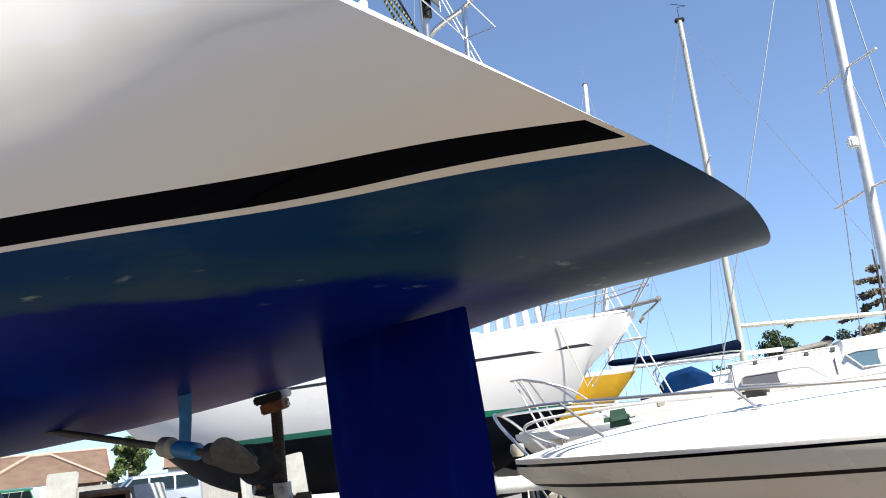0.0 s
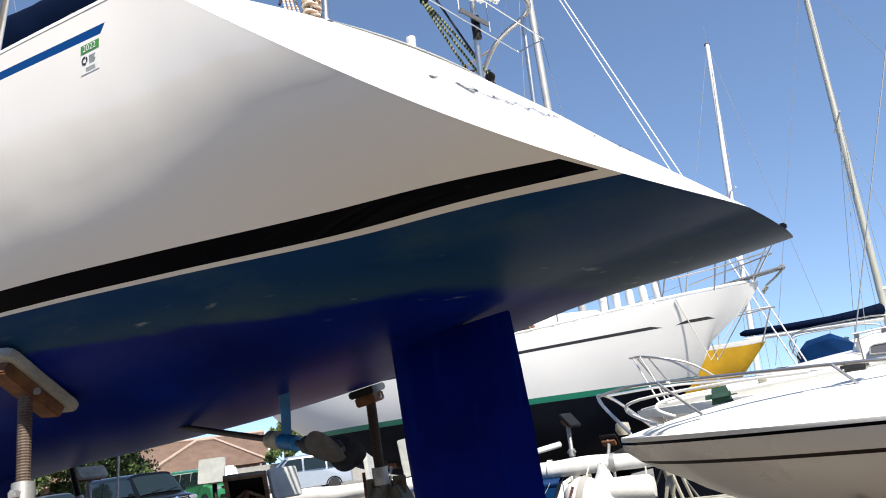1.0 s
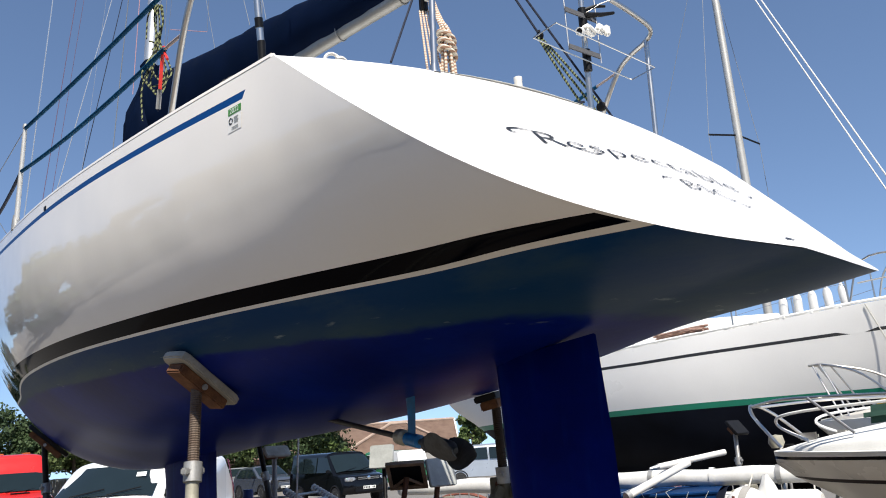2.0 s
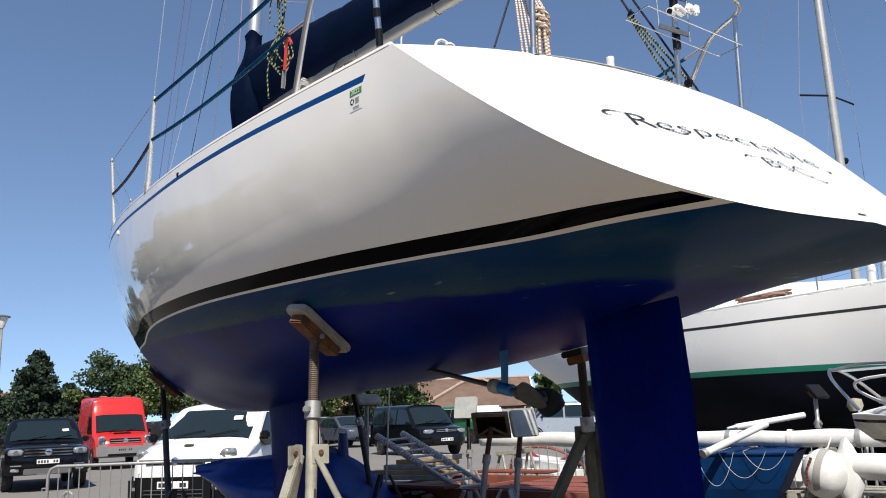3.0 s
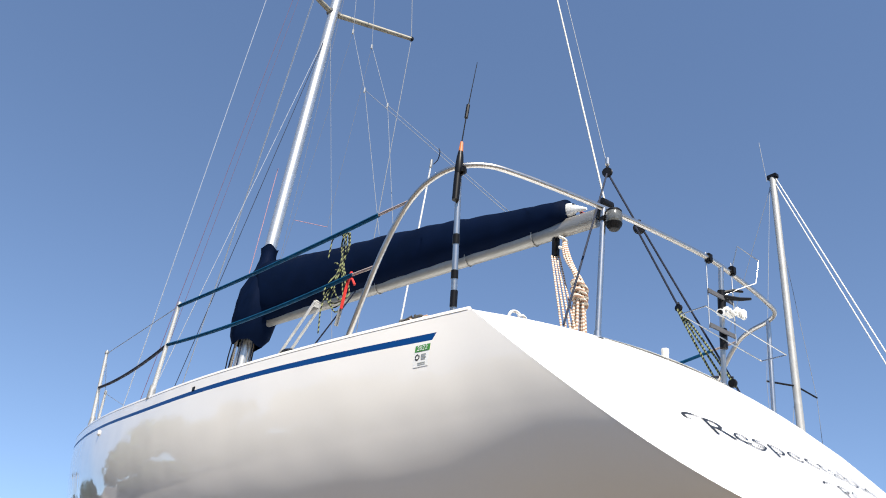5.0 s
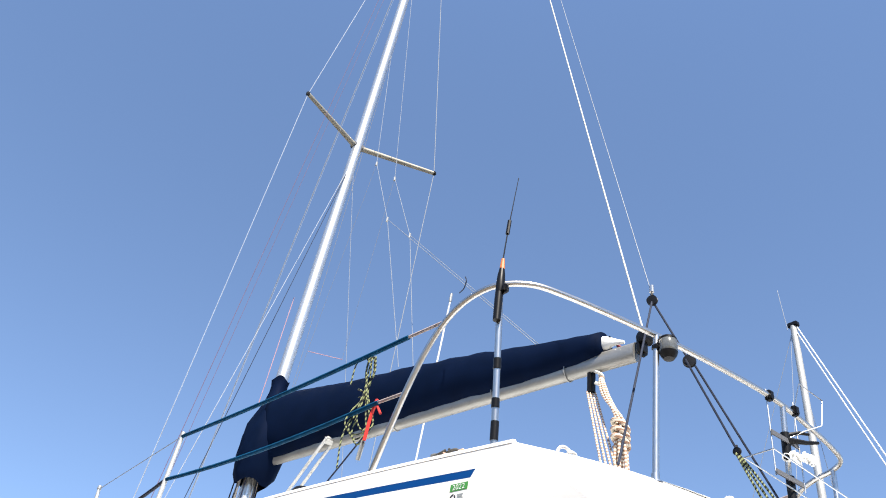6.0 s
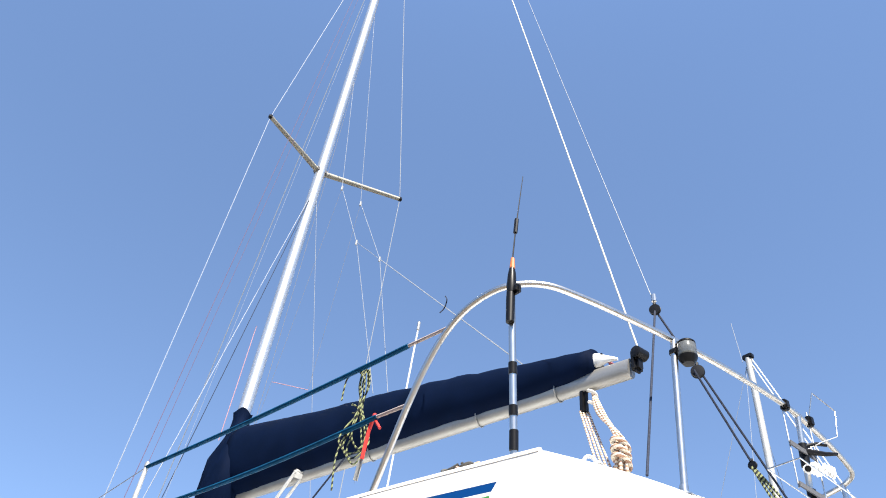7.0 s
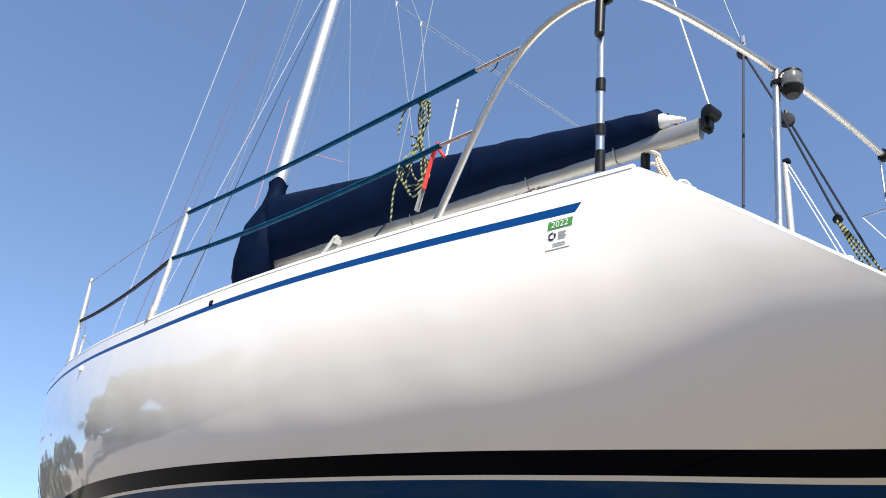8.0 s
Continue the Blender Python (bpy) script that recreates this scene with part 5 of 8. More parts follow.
        if kind == "ply" or (kind == "dark" and not (h > 0.22 and w > 0.28)):
            bm = mb()
            mm = Matrix.Translation(top) @ pm
            vs0 = bmesh.ops.create_cube(bm, size=1.0)["verts"]
            bmesh.ops.transform(bm, matrix=mm @ Matrix.Translation((0, 0, 0.008)) @ Matrix.Diagonal((w * 0.78, 0.092, 0.046, 1)), verts=vs0)
            bmesh.ops.bevel(bm, geom=bm.edges[:], offset=0.006, segments=2, affect="EDGES")
            part("channel", bm, RUST_ORANGE, t, "rusty steel channel under the pad")
            bm = mb()
            a, b = mm @ Vector((0, -0.056, 0.005)), mm @ Vector((0, 0.056, 0.005))
            tube(bm, [a, b], 0.013, 10)
            part("bolt", bm, GALV, t)
    return t


def prop_at(x, side, z, foot, label, size=(0.46, 0.17), kind="ply", screw=0.32, post=GALV_DULL, spin=0.0, screw_mat=RUST, stance=None):
    """A prop whose pad bears against the yacht's hull at a station and height; foot: where it stands, in the yacht's frame."""
    y = breadth(x, z) * side
    n = hull_normal(x, z, side)
    p = Vector((x, y, z)) + n * 0.068
    along = Vector((-n.z, 0, n.x)).normalized() if abs(n.y) > 0.95 else Vector((0, 0, 1)).cross(n).normalized()
    up = n.cross(along).normalized()
    zz = -n
    r3 = Matrix((up, along, zz)).transposed()
    if r3.determinant() < 0:
        r3 = Matrix((up, -along, zz)).transposed()
    pm = r3.to_4x4() @ pose(0, 0, 0, 0, 0, spin)
    world_foot = YACHT @ Vector((foot[0], foot[1], 0))
    inv = YACHT.to_3x3()
    lean = inv @ Vector((p.x - foot[0], p.y - foot[1], 0))
    return jack_stand("jack_stand", label, Matrix.Translation(world_foot), p.z, (lean.x, lean.y), (inv.to_4x4() @ pm, size[0], size[1], kind), screw, post, screw_mat, stance=stance)


prop_at(1.23, 1, 1.975, (0.96, 1.10), "grey steel jack stand with a ply pad against the hull", (0.38, 0.15), spin=9, screw_mat=RUST_MID, stance=(1.37, 0.74, 0.55, 0.042))
LOW = next(1.8 + 0.002 * k for k in range(200) if breadth(1.06, 1.8 + 0.002 * k) > 0.53)
prop_at(1.06, -1, LOW, (1.055, -0.60), "grey steel jack stand with a rusty pad under the hull", (0.30, 0.12), kind="dark", spin=60, post=POST_GREEN, screw_mat=RUST_DARK, stance=(1.38, 0.80, 3.80, 0.085))
prop_at(5.38, 1, 1.90, (4.90, 0.84), "dark jack stand under the yacht's forward hull", (0.40, 0.16), kind="dark", post=PROP_DARK, screw_mat=BLACK)
prop_at(5.05, -1, 1.86, (4.75, -1.05), "dark jack stand under the yacht's forward hull", (0.40, 0.16), kind="dark", post=PROP_DARK, screw_mat=BLACK)
# timber blocks under the keel
for k, x in enumerate((4.45, 3.85)):
    bm = box(mb(), (0.28, 0.62, 0.063), (0, 0, 0.0315), bevel=0.006)
    ob = part("keel_block", bm, WOOD)
    ob.matrix_basis = YACHT @ pose(x, 0, 0, 0, 0, 3 * k)
    tagged(ob, "weathered timber block under the keel", "timber block", "keel blocks")


def face(turn_x, turn_z):
    return pose(0, 0, 0, 0, 0, turn_z) @ pose(0, 0, 0, turn_x, 0, 0)


# spare props with their pads in the air, standing behind the yacht
jack_stand("jack_stand", "spare jack stand with a white square pad", pose(-3.45, 7.35, 0, 0, 0, 10), 1.60, (0.0, 0.02), (face(78, -8), 0.27, 0.24, "white"), 0.45, GALV, BLACK)
jack_stand("jack_stand", "spare jack stand with a dark framed pad", pose(-2.65, 5.85, 0, 0, 0, 30), 1.42, (0.22, 0.10), (face(-48, -12), 0.30, 0.26, "dark"), 0.25, GALV, RUST)
jack_stand("jack_stand", "spare jack stand with a white square pad", pose(-2.33, 5.95, 0, 0, 0, 50), 1.43, (0.22, 0.12), (face(75, 8), 0.27, 0.24, "white"), 0.30, GALV, RUST)
jack_stand("jack_stand", "spare jack stand with a tilted timber pad", pose(-4.12, 6.35, 0, 0, 0, 5), 1.70, (0.02, 0.0), (face(55, 70), 0.30, 0.12, "ply"), 0.25, GALV, GALV)
jack_stand("jack_stand", "spare jack stand with a tall weathered board pad", pose(-1.27, 6.5, 0, 0, 0, 20), 1.50, (0.02, 0.03), (face(82, -22) @ pose(0, 0, 0, 0, 0, 8), 0.18, 0.31, "white"), 0.28, GALV, RUST)
jack_stand("jack_stand", "spare jack stand with a small leaning board pad", pose(-1.66, 6.55, 0, 0, 0, 70), 1.43, (-0.02, 0.02), (face(80, 18) @ pose(0, 0, 0, 0, 0, -20), 0.16, 0.28, "white"), 0.28, GALV, RUST)
jack_stand("jack_stand", "spare jack stand with rubbed dark pad", pose(-0.15, 9.5, 0, 0, 0, 50), 1.62, (0.05, 0.02), (face(50, 10), 0.24, 0.20, "dark"), 0.30, GALV, GALV)

# ---------------------------------------------------------------- vehicles


def vehicle(name, label, m, paint, profile, width, belt, glass_front, side_windows, wheels, front, roof_in=0.16, extras=(), plate_z=0.55, trim=None, category="car", round_nose=0.24):
    """A road vehicle, nose towards +x: a side profile swept across its width, with glass, lamps, grille and wheels as parts."""
    t = thing(name, label, category, m)
    hw = width / 2
    top_z = max(z for _, z in profile)

    def half(z):
        f = max(0.0, (z - belt) / (top_z - belt))
        low = max(0.0, (0.55 - z) / 0.55)
        return hw * (1 - roof_in * f ** 1.15 - 0.05 * low)

    prof = [Vector((x, 0, z)) for x, z in profile]
    prof = smooth_line(prof, 4)
    cx = sum(p.x for p in prof) / len(prof)
    rows = []
    x_max, x_min = max(p.x for p in prof), min(p.x for p in prof)
    for s in (-1.0, -0.99, -0.96, -0.90, -0.8, -0.6, -0.3, 0.0, 0.3, 0.6, 0.8, 0.90, 0.96, 0.99, 1.0):
        e = max(0.0, (abs(s) - 0.45) / 0.55) ** 2.6
        row = []
        for p in prof:
            f = (p.x - cx) / (x_max - cx) if p.x > cx else (cx - p.x) / (cx - x_min)
            pull = (round_nose if p.x > cx else 0.16) * e * max(0.0, f - 0.25) / 0.75
            drop = (0.075 if p.z > belt else 0.05) * e if p.z > 0.5 else 0.0
            edge = 1 - 0.035 * max(0.0, (abs(s) - 0.9) / 0.1) ** 2
            row.append(Vector((p.x - math.copysign(pull, p.x - cx), s * half(p.z), 0.9 + (p.z - 0.9) * edge - drop)))
        rows.append(row)
    bm = mb()
    vs = grid(bm, rows)
    bm.faces.new(vs[0])
    bm.faces.new(vs[-1][::-1])
    for a, b in zip(vs, vs[1:]):
        bm.faces.new((a[0], b[0], b[-1], a[-1]))
    body = part("body", bm, paint, t, smooth=True)

    (ax, az), (bx, bz) = glass_front
    bm = mb()
    rows = []
    nrm = Vector((bz - az, 0, ax - bx)).normalized()
    for k in range(7):
        f = k / 6
        x, z = ax + (bx - ax) * f, az + (bz - az) * f
        w = half(z) * 0.88
        rows.append([Vector((x - round_nose * (max(0.0, abs(s) * 0.88 - 0.45) / 0.55) ** 2.6 * 0.45, s * w, z - 0.075 * (max(0.0, abs(s) * 0.88 - 0.45) / 0.55) ** 2.6)) + nrm * 0.022 for s in (-1, -0.7, -0.35, 0, 0.35, 0.7, 1)])
    grid(bm, rows)
    part("windscreen", bm, CAR_GLASS, t, smooth=True)
    for poly in side_windows:
        for side in (1, -1):
            bm = mb()
            outer = [bm.verts.new((x, side * (half(z) + 0.006), z)) for x, z in poly]
            inner = [bm.verts.new((x, side * (half(z) - 0.02), z)) for x, z in poly]
            bm.faces.new(outer if side < 0 else outer[::-1])
            for k in range(len(poly)):
                bm.faces.new((outer[k], outer[(k + 1) % len(poly)], inner[(k + 1) % len(poly)], inner[k]))
            part("side_window", bm, CAR_GLASS, t)
    for wx, r, w in wheels:
        for side in (1, -1):
            y = side * (hw - w / 2 + 0.012)
            bm = lathe(mb(), [(r * 0.60, -w / 2), (r * 0.92, -w / 2), (r, -w * 0.32), (r, w * 0.32), (r * 0.92, w / 2), (r * 0.60, w / 2)], 24, (wx, y, r), (90, 0, 0))
            tyre = part("wheel", bm, TYRE, t, smooth=True)
            bm = lathe(mb(), [(0.02, -w * 0.46), (r * 0.2, -w * 0.50), (r * 0.55, -w * 0.40), (r * 0.62, -w * 0.51), (r * 0.62, w * 0.51), (r * 0.55, w * 0.40), (r * 0.2, w * 0.50), (0.02, w * 0.46)], 20, (wx, y, r), (90, 0, 0))
            part("rim", bm, ALU_MATT, tyre, smooth=True)
            bm = mb()
            arch = [Vector((wx + (r + 0.05) * math.cos(a), side * (hw + 0.004), r + (r + 0.05) * math.sin(a))) for a in (math.pi * k / 12 for k in range(13))]
            tube(bm, arch, 0.028, 6)
            part("wheel_arch", bm, trim or BLACK, t, smooth=True)
    fx = profile[0][0]
    for kind, size, at, bev, material in front:
        ys = (at[1], -at[1]) if at[1] else (0,)
        for y in ys:
            if kind == "headlight":
                bm = mb()
                bmesh.ops.create_uvsphere(bm, u_segments=16, v_segments=10, radius=0.5)
                for v in bm.verts:
                    v.co = Vector([math.copysign(0.5 * abs(2 * c) ** 0.62, c) for c in v.co])
                tilt = pose(0, 0, 0, 0, at[3] if len(at) > 3 else 0, math.copysign(at[4], y) if len(at) > 4 else 0)
                bmesh.ops.transform(bm, matrix=Matrix.Translation((at[0], y, at[2])) @ tilt @ Matrix.Diagonal((size[0], size[1], size[2] * 0.92, 1)), verts=bm.verts)
                lamp = part(kind, bm, material, t, smooth="all")
                part("lamp_bowl", lathe(mb(), [(0.0, 0.0), (size[2] * 0.24, 0.004), (size[2] * 0.30, 0.02), (size[2] * 0.34, 0.022)], 14, (at[0] + size[0] * 0.50, y, at[2]), (0, 90, 0)), CHROME, lamp, smooth=True)
                continue
            part(kind, box(mb(), size, (at[0], y, at[2]), (0, at[3] if len(at) > 3 else 0, (math.copysign(at[4], y) if y else 0) if len(at) > 4 else 0), bevel=bev), material, t)
    px = max(x for x, z in profile) + 0.028
    pl = part("number_plate", box(mb(), (0.012, 0.52, 0.11), (px, 0, plate_z), bevel=0.004), PLATE, t)
    for k in range(7):
        if k != 4:
            part("bar", box(mb(), (0.003, 0.042, 0.065), (px + 0.008, -0.21 + 0.066 * k + (0.02 if k > 4 else 0), plate_z)), INK, pl)
    for y in (hw + 0.07, -hw - 0.07):
        bm = box(mb(), (0.09, 0.17, 0.14), (ax - 0.35, y, belt + 0.10), bevel=0.03)
        box(bm, (0.05, 0.10, 0.03), (ax - 0.34, y * 0.93, belt + 0.05), bevel=0.008)
        part("door_mirror", bm, trim or BLACK, t, smooth=True)
    for fn in extras:
        fn(t, half)
    return t


def bars(n, z0, dz, x, w, material, h=0.025, name="grille_bar"):
    def fn(t, half):
        for k in range(n):
            part(name, box(mb(), (0.03, w, h), (x, 0, z0 + dz * k), bevel=0.008), material, t)
    return fn


def roof_bars(z, xa, xb, w):
    def fn(t, half):
        for y in (w, -w):
            part("roof_rail", tube(mb(), smooth_line([(xa, y, z - 0.03), (xa - 0.12, y, z + 0.05), (xb + 0.12, y, z + 0.05), (xb, y, z - 0.03)], 5), 0.018, 8), BLACK, t, smooth=True)
    return fn


def emblem(x, z, r, material=CHROME):
    def fn(t, half):
        part("badge", lathe(mb(), [(0.0, 0), (r, 0.0), (r, 0.012), (r * 0.8, 0.018), (0.0, 0.018)], 20, (x, 0, z), (0, 90, 0)), material, t, smooth=True)
    return fn


def wipers(ax, az):
    def fn(t, half):
        for y in (0.15, -0.45):
            part("wiper", tube(mb(), [(ax + 0.04, y, az + 0.01), (ax - 0.10, y + 0.5, az + 0.10)], 0.010, 5), BLACK, t)
    return fn


def seats(x, z):
    """Head restraints and a tax card seen through or on the glass are left to its reflections; a sun strip at the top edge."""
    def fn(t, half):
        part("windscreen_card", box(mb(), (0.004, 0.16, 0.08), (x, 0.52, z), (0, -35, 0)), STICKER_WHITE, t)
    return fn


# black pickup truck
pickup_profile = [(2.55, 0.42), (2.62, 0.62), (2.58, 0.95), (2.40, 1.10), (1.50, 1.20), (1.32, 1.25), (0.55, 1.78), (0.30, 1.83), (-0.85, 1.82), (-1.15, 1.70), (-1.40, 1.25), (-2.60, 1.22), (-2.65, 0.55), (-2.4, 0.42), (0.0, 0.38)]
vehicle("pickup_truck", "black pickup truck with chrome grille, parked on the yard", pose(-20.65, 13.95, 0, 0, 0, -30), CAR_BLACK, pickup_profile, 1.95, 1.15, ((1.30, 1.27), (0.60, 1.75)),
        (((0.95, 1.25), (0.45, 1.68), (-0.20, 1.72), (-0.20, 1.25)), ((-0.28, 1.25), (-0.28, 1.72), (-0.85, 1.68), (-1.10, 1.28))), ((1.62, 0.39, 0.26), (-1.60, 0.39, 0.26)),
        (("headlight", (0.16, 0.36, 0.18), (2.51, 0.74, 0.98, 0, 12), 0.04, LENS), ("grille", (0.10, 1.12, 0.24), (2.57, 0, 0.97), 0.02, BLACK), ("fog_strip", (0.05, 0.26, 0.03), (2.585, 0.72, 0.66, 0, 10), 0.01, CHROME), ("bumper_step", (0.06, 1.50, 0.05), (2.615, 0, 0.62), 0.02, BLACK), ("lower_grille", (0.08, 1.10, 0.16), (2.60, 0, 0.50), 0.02, TRIM_GREY), ("fog_light", (0.08, 0.20, 0.09), (2.56, 0.74, 0.55, 0, 10), 0.02, LENS)),
        extras=(bars(3, 0.895, 0.075, 2.625, 1.12, CHROME, 0.028), roof_bars(1.80, 0.25, -0.85, 0.76), emblem(2.63, 0.97, 0.085), bars(1, 0.44, 0, 2.63, 0.5, CHROME, 0.03, "skid_plate"), wipers(1.32, 1.26), seats(1.05, 1.50)), plate_z=0.74)

# red high-roofed van
van_profile = [(2.35, 0.45), (2.42, 0.70), (2.38, 0.95), (2.20, 1.12), (1.55, 1.30), (1.42, 1.36), (0.80, 2.05), (0.50, 2.52), (0.1, 2.68), (-2.70, 2.70), (-2.90, 2.58), (-2.95, 0.55), (-2.8, 0.42), (0.0, 0.38)]
vehicle("delivery_van", "red high-roofed panel van with a grey bumper", pose(-26.7, 21.2, 0, 0, 0, -29), CAR_RED, van_profile, 2.02, 1.25, ((1.45, 1.36), (0.88, 1.98)),
        (((1.10, 1.35), (0.72, 1.92), (0.05, 1.95), (0.05, 1.35)),), ((1.45, 0.35, 0.22), (-1.75, 0.35, 0.22)),
        (("headlight", (0.14, 0.26, 0.38), (2.26, 0.80, 1.03, -15, 14), 0.05, LENS), ("grille", (0.10, 1.10, 0.22), (2.335, 0, 1.00), 0.02, BLACK), ("bumper", (0.22, 1.98, 0.46), (2.345, 0, 0.66), 0.06, VAN_GREY), ("bonnet_vent", (0.10, 0.62, 0.03), (1.66, 0, 1.295, 16), 0.008, BLACK), ("air_intake", (0.06, 1.2, 0.09), (2.45, 0, 0.52), 0.015, BLACK), ("roof_lamp", (0.5, 0.25, 0.05), (-0.3, 0.45, 2.71), 0.02, ORANGE)),
        roof_in=0.10, extras=(bars(2, 0.955, 0.085, 2.39, 1.06, VAN_GREY, 0.034), emblem(2.40, 1.02, 0.09), wipers(1.46, 1.36)), plate_z=0.70, trim=BLACK, category="van")

# small white van


def livery(t, half):
    """Lime and green slashes and a maroon band along the van's rear quarter."""
    for side in (1, -1):
        for k in range(5):
            x = -1.20 - 0.19 * k
            bm = mb()
            for a, b in zip(range(6), range(1, 7)):
                za, zb = 0.42 + (0.32 + 0.10 * k) * a / 6, 0.42 + (0.32 + 0.10 * k) * b / 6
                w0, w1 = 0.085 * (1 - a / 6) + 0.004, 0.085 * (1 - b / 6) + 0.004
                xa, xb = x - 0.10 * (a / 6) ** 2, x - 0.10 * (b / 6) ** 2
                bm.faces.new([bm.verts.new((px_, side * (half(pz_) + 0.006), pz_)) for px_, pz_ in ((xa - w0, za), (xa + w0, za), (xb + w1, zb), (xb - w1, zb))])
            bmesh.ops.solidify(bm, geom=bm.faces[:], thickness=0.003)
            part("side_mark", bm, LIME if k % 2 else STICKER_GREEN, t, "lime green livery slash")
        bm = mb()
        for z0 in (0.45, 0.72, 0.99, 1.26, 1.53):
            bm.faces.new([bm.verts.new((px_, side * (half(pz_) * 0.985 + 0.008), pz_)) for px_, pz_ in ((-2.17, z0), (-2.10, z0), (-2.08, z0 + 0.27), (-2.15, z0 + 0.27))])
        bmesh.ops.solidify(bm, geom=bm.faces[:], thickness=0.003)
        part("side_mark", bm, MAROON, t, "maroon livery band")


white_profile = [(2.18, 0.28), (2.28, 0.48), (2.28, 0.78), (2.20, 1.00), (1.95, 1.13), (1.62, 1.24), (1.42, 1.31), (0.72, 1.78), (0.40, 1.88), (-0.4, 1.92), (-1.95, 1.91), (-2.18, 1.82), (-2.30, 1.2), (-2.32, 0.5), (-2.2, 0.34), (0.0, 0.30)]
vehicle("small_van", "white small panel van with a grey bumper", pose(-10.12, 10.69, 0, 0, 0, -70), CAR_WHITE, white_profile, 1.90, 1.22, ((1.44, 1.31), (0.76, 1.75)),
        (((1.12, 1.26), (0.58, 1.70), (-0.25, 1.74), (-0.25, 1.16), (0.9, 1.14)),), ((1.38, 0.34, 0.22), (-1.45, 0.34, 0.22)),
        (("headlight", (0.34, 0.26, 0.15), (1.86, 0.70, 1.045, -24, 44), 0.05, LENS), ("grille", (0.06, 1.0, 0.05), (2.245, 0, 0.955), 0.015, BLACK), ("lower_grille", (0.12, 1.36, 0.58), (2.235, 0, 0.51), 0.06, BLACK), ("corner_intake", (0.18, 0.36, 0.50), (2.10, 0.72, 0.50, 0, 34), 0.06, BLACK), ("fog_light", (0.05, 0.13, 0.09), (2.20, 0.70, 0.56, 0, 30), 0.02, GALV), ("bonnet_badge", (0.02, 0.16, 0.07), (1.80, 0.0, 1.205, -72), 0.01, GRASS)),
        roof_in=0.15, extras=(bars(1, 0.995, 0.0, 2.225, 1.25, CHROME, 0.02), emblem(2.25, 0.98, 0.06), wipers(1.44, 1.33), seats(1.05, 1.62), bars(4, 0.36, 0.06, 2.30, 1.0, TRIM_GREY, 0.015), livery), plate_z=0.62, category="van", round_nose=0.50)

# dark people carrier
carrier_profile = [(2.30, 0.40), (2.40, 0.60), (2.36, 0.90), (2.20, 1.05), (1.62, 1.16), (1.45, 1.22), (0.72, 1.86), (0.40, 1.96), (-2.30, 1.97), (-2.50, 1.85), (-2.55, 0.5), (-2.4, 0.40), (0.0, 0.35)]
carrier_args = dict(profile=carrier_profile, width=1.90, belt=1.15, glass_front=((1.48, 1.22), (0.78, 1.84)),
                    side_windows=(((1.25, 1.22), (0.70, 1.78), (0.02, 1.80), (0.02, 1.22)), ((-0.08, 1.22), (-0.08, 1.80), (-1.15, 1.80), (-1.15, 1.22)), ((-1.25, 1.22), (-1.25, 1.80), (-2.20, 1.80), (-2.30, 1.25))),
                    wheels=((1.50, 0.34, 0.23), (-1.50, 0.34, 0.23)),
                    front=(("headlight", (0.18, 0.42, 0.18), (2.24, 0.70, 0.92, -10, 12), 0.04, LENS), ("grille", (0.10, 0.95, 0.13), (2.34, 0, 0.95), 0.02, BLACK), ("lower_grille", (0.06, 1.2, 0.16), (2.39, 0, 0.55), 0.02, BLACK)))
vehicle("people_carrier", "black people carrier with chrome-barred grille", pose(-16.88, 27.94, 0, 0, 0, -30), CAR_BLACK, extras=(bars(2, 0.92, 0.06, 2.385, 0.9, CHROME, 0.018), emblem(2.40, 0.96, 0.07), wipers(1.48, 1.24)), plate_z=0.62, **carrier_args)
suv_profile = [(2.20, 0.42), (2.30, 0.60), (2.26, 0.88), (2.05, 1.02), (1.20, 1.12), (0.98, 1.18), (0.20, 1.60), (-0.1, 1.66), (-1.55, 1.62), (-1.85, 1.52), (-2.20, 1.10), (-2.26, 0.6), (-2.1, 0.42), (0.0, 0.36)]
suv_args = dict(profile=suv_profile, width=1.84, belt=1.02, glass_front=((1.02, 1.18), (0.28, 1.58)),
                side_windows=(((0.80, 1.10), (0.15, 1.50), (-0.40, 1.54), (-0.40, 1.10)), ((-0.48, 1.10), (-0.48, 1.54), (-1.30, 1.50), (-1.70, 1.12))), wheels=((1.38, 0.34, 0.23), (-1.35, 0.34, 0.23)),
                front=(("headlight", (0.18, 0.40, 0.13), (2.12, 0.68, 0.86, -10, 14), 0.04, LENS), ("grille", (0.10, 0.80, 0.20), (2.24, 0, 0.80), 0.02, BLACK), ("lower_grille", (0.06, 1.1, 0.12), (2.29, 0, 0.50), 0.02, BLACK)))
vehicle("estate_car", "dark grey estate car parked on the yard", pose(-26.62, 36.31, 0, 0, 0, -28), CAR_GREY, extras=(bars(2, 0.75, 0.08, 2.30, 0.8, CHROME, 0.015),), plate_z=0.56, **suv_args)
vehicle("estate_car", "dark blue estate car parked far back", pose(-45.2, 29.4, 0, 0, 0, -70), CAR_BLUE, extras=(bars(2, 0.75, 0.08, 2.30, 0.8, CHROME, 0.015),), plate_z=0.56, **suv_args)
vehicle("estate_car", "white estate car parked far back", pose(-31.49, 40.14, 0, 0, 0, -70), CAR_SILVER, extras=(bars(1, 0.75, 0.08, 2.30, 0.8, BLACK, 0.015),), plate_z=0.56, **suv_args)
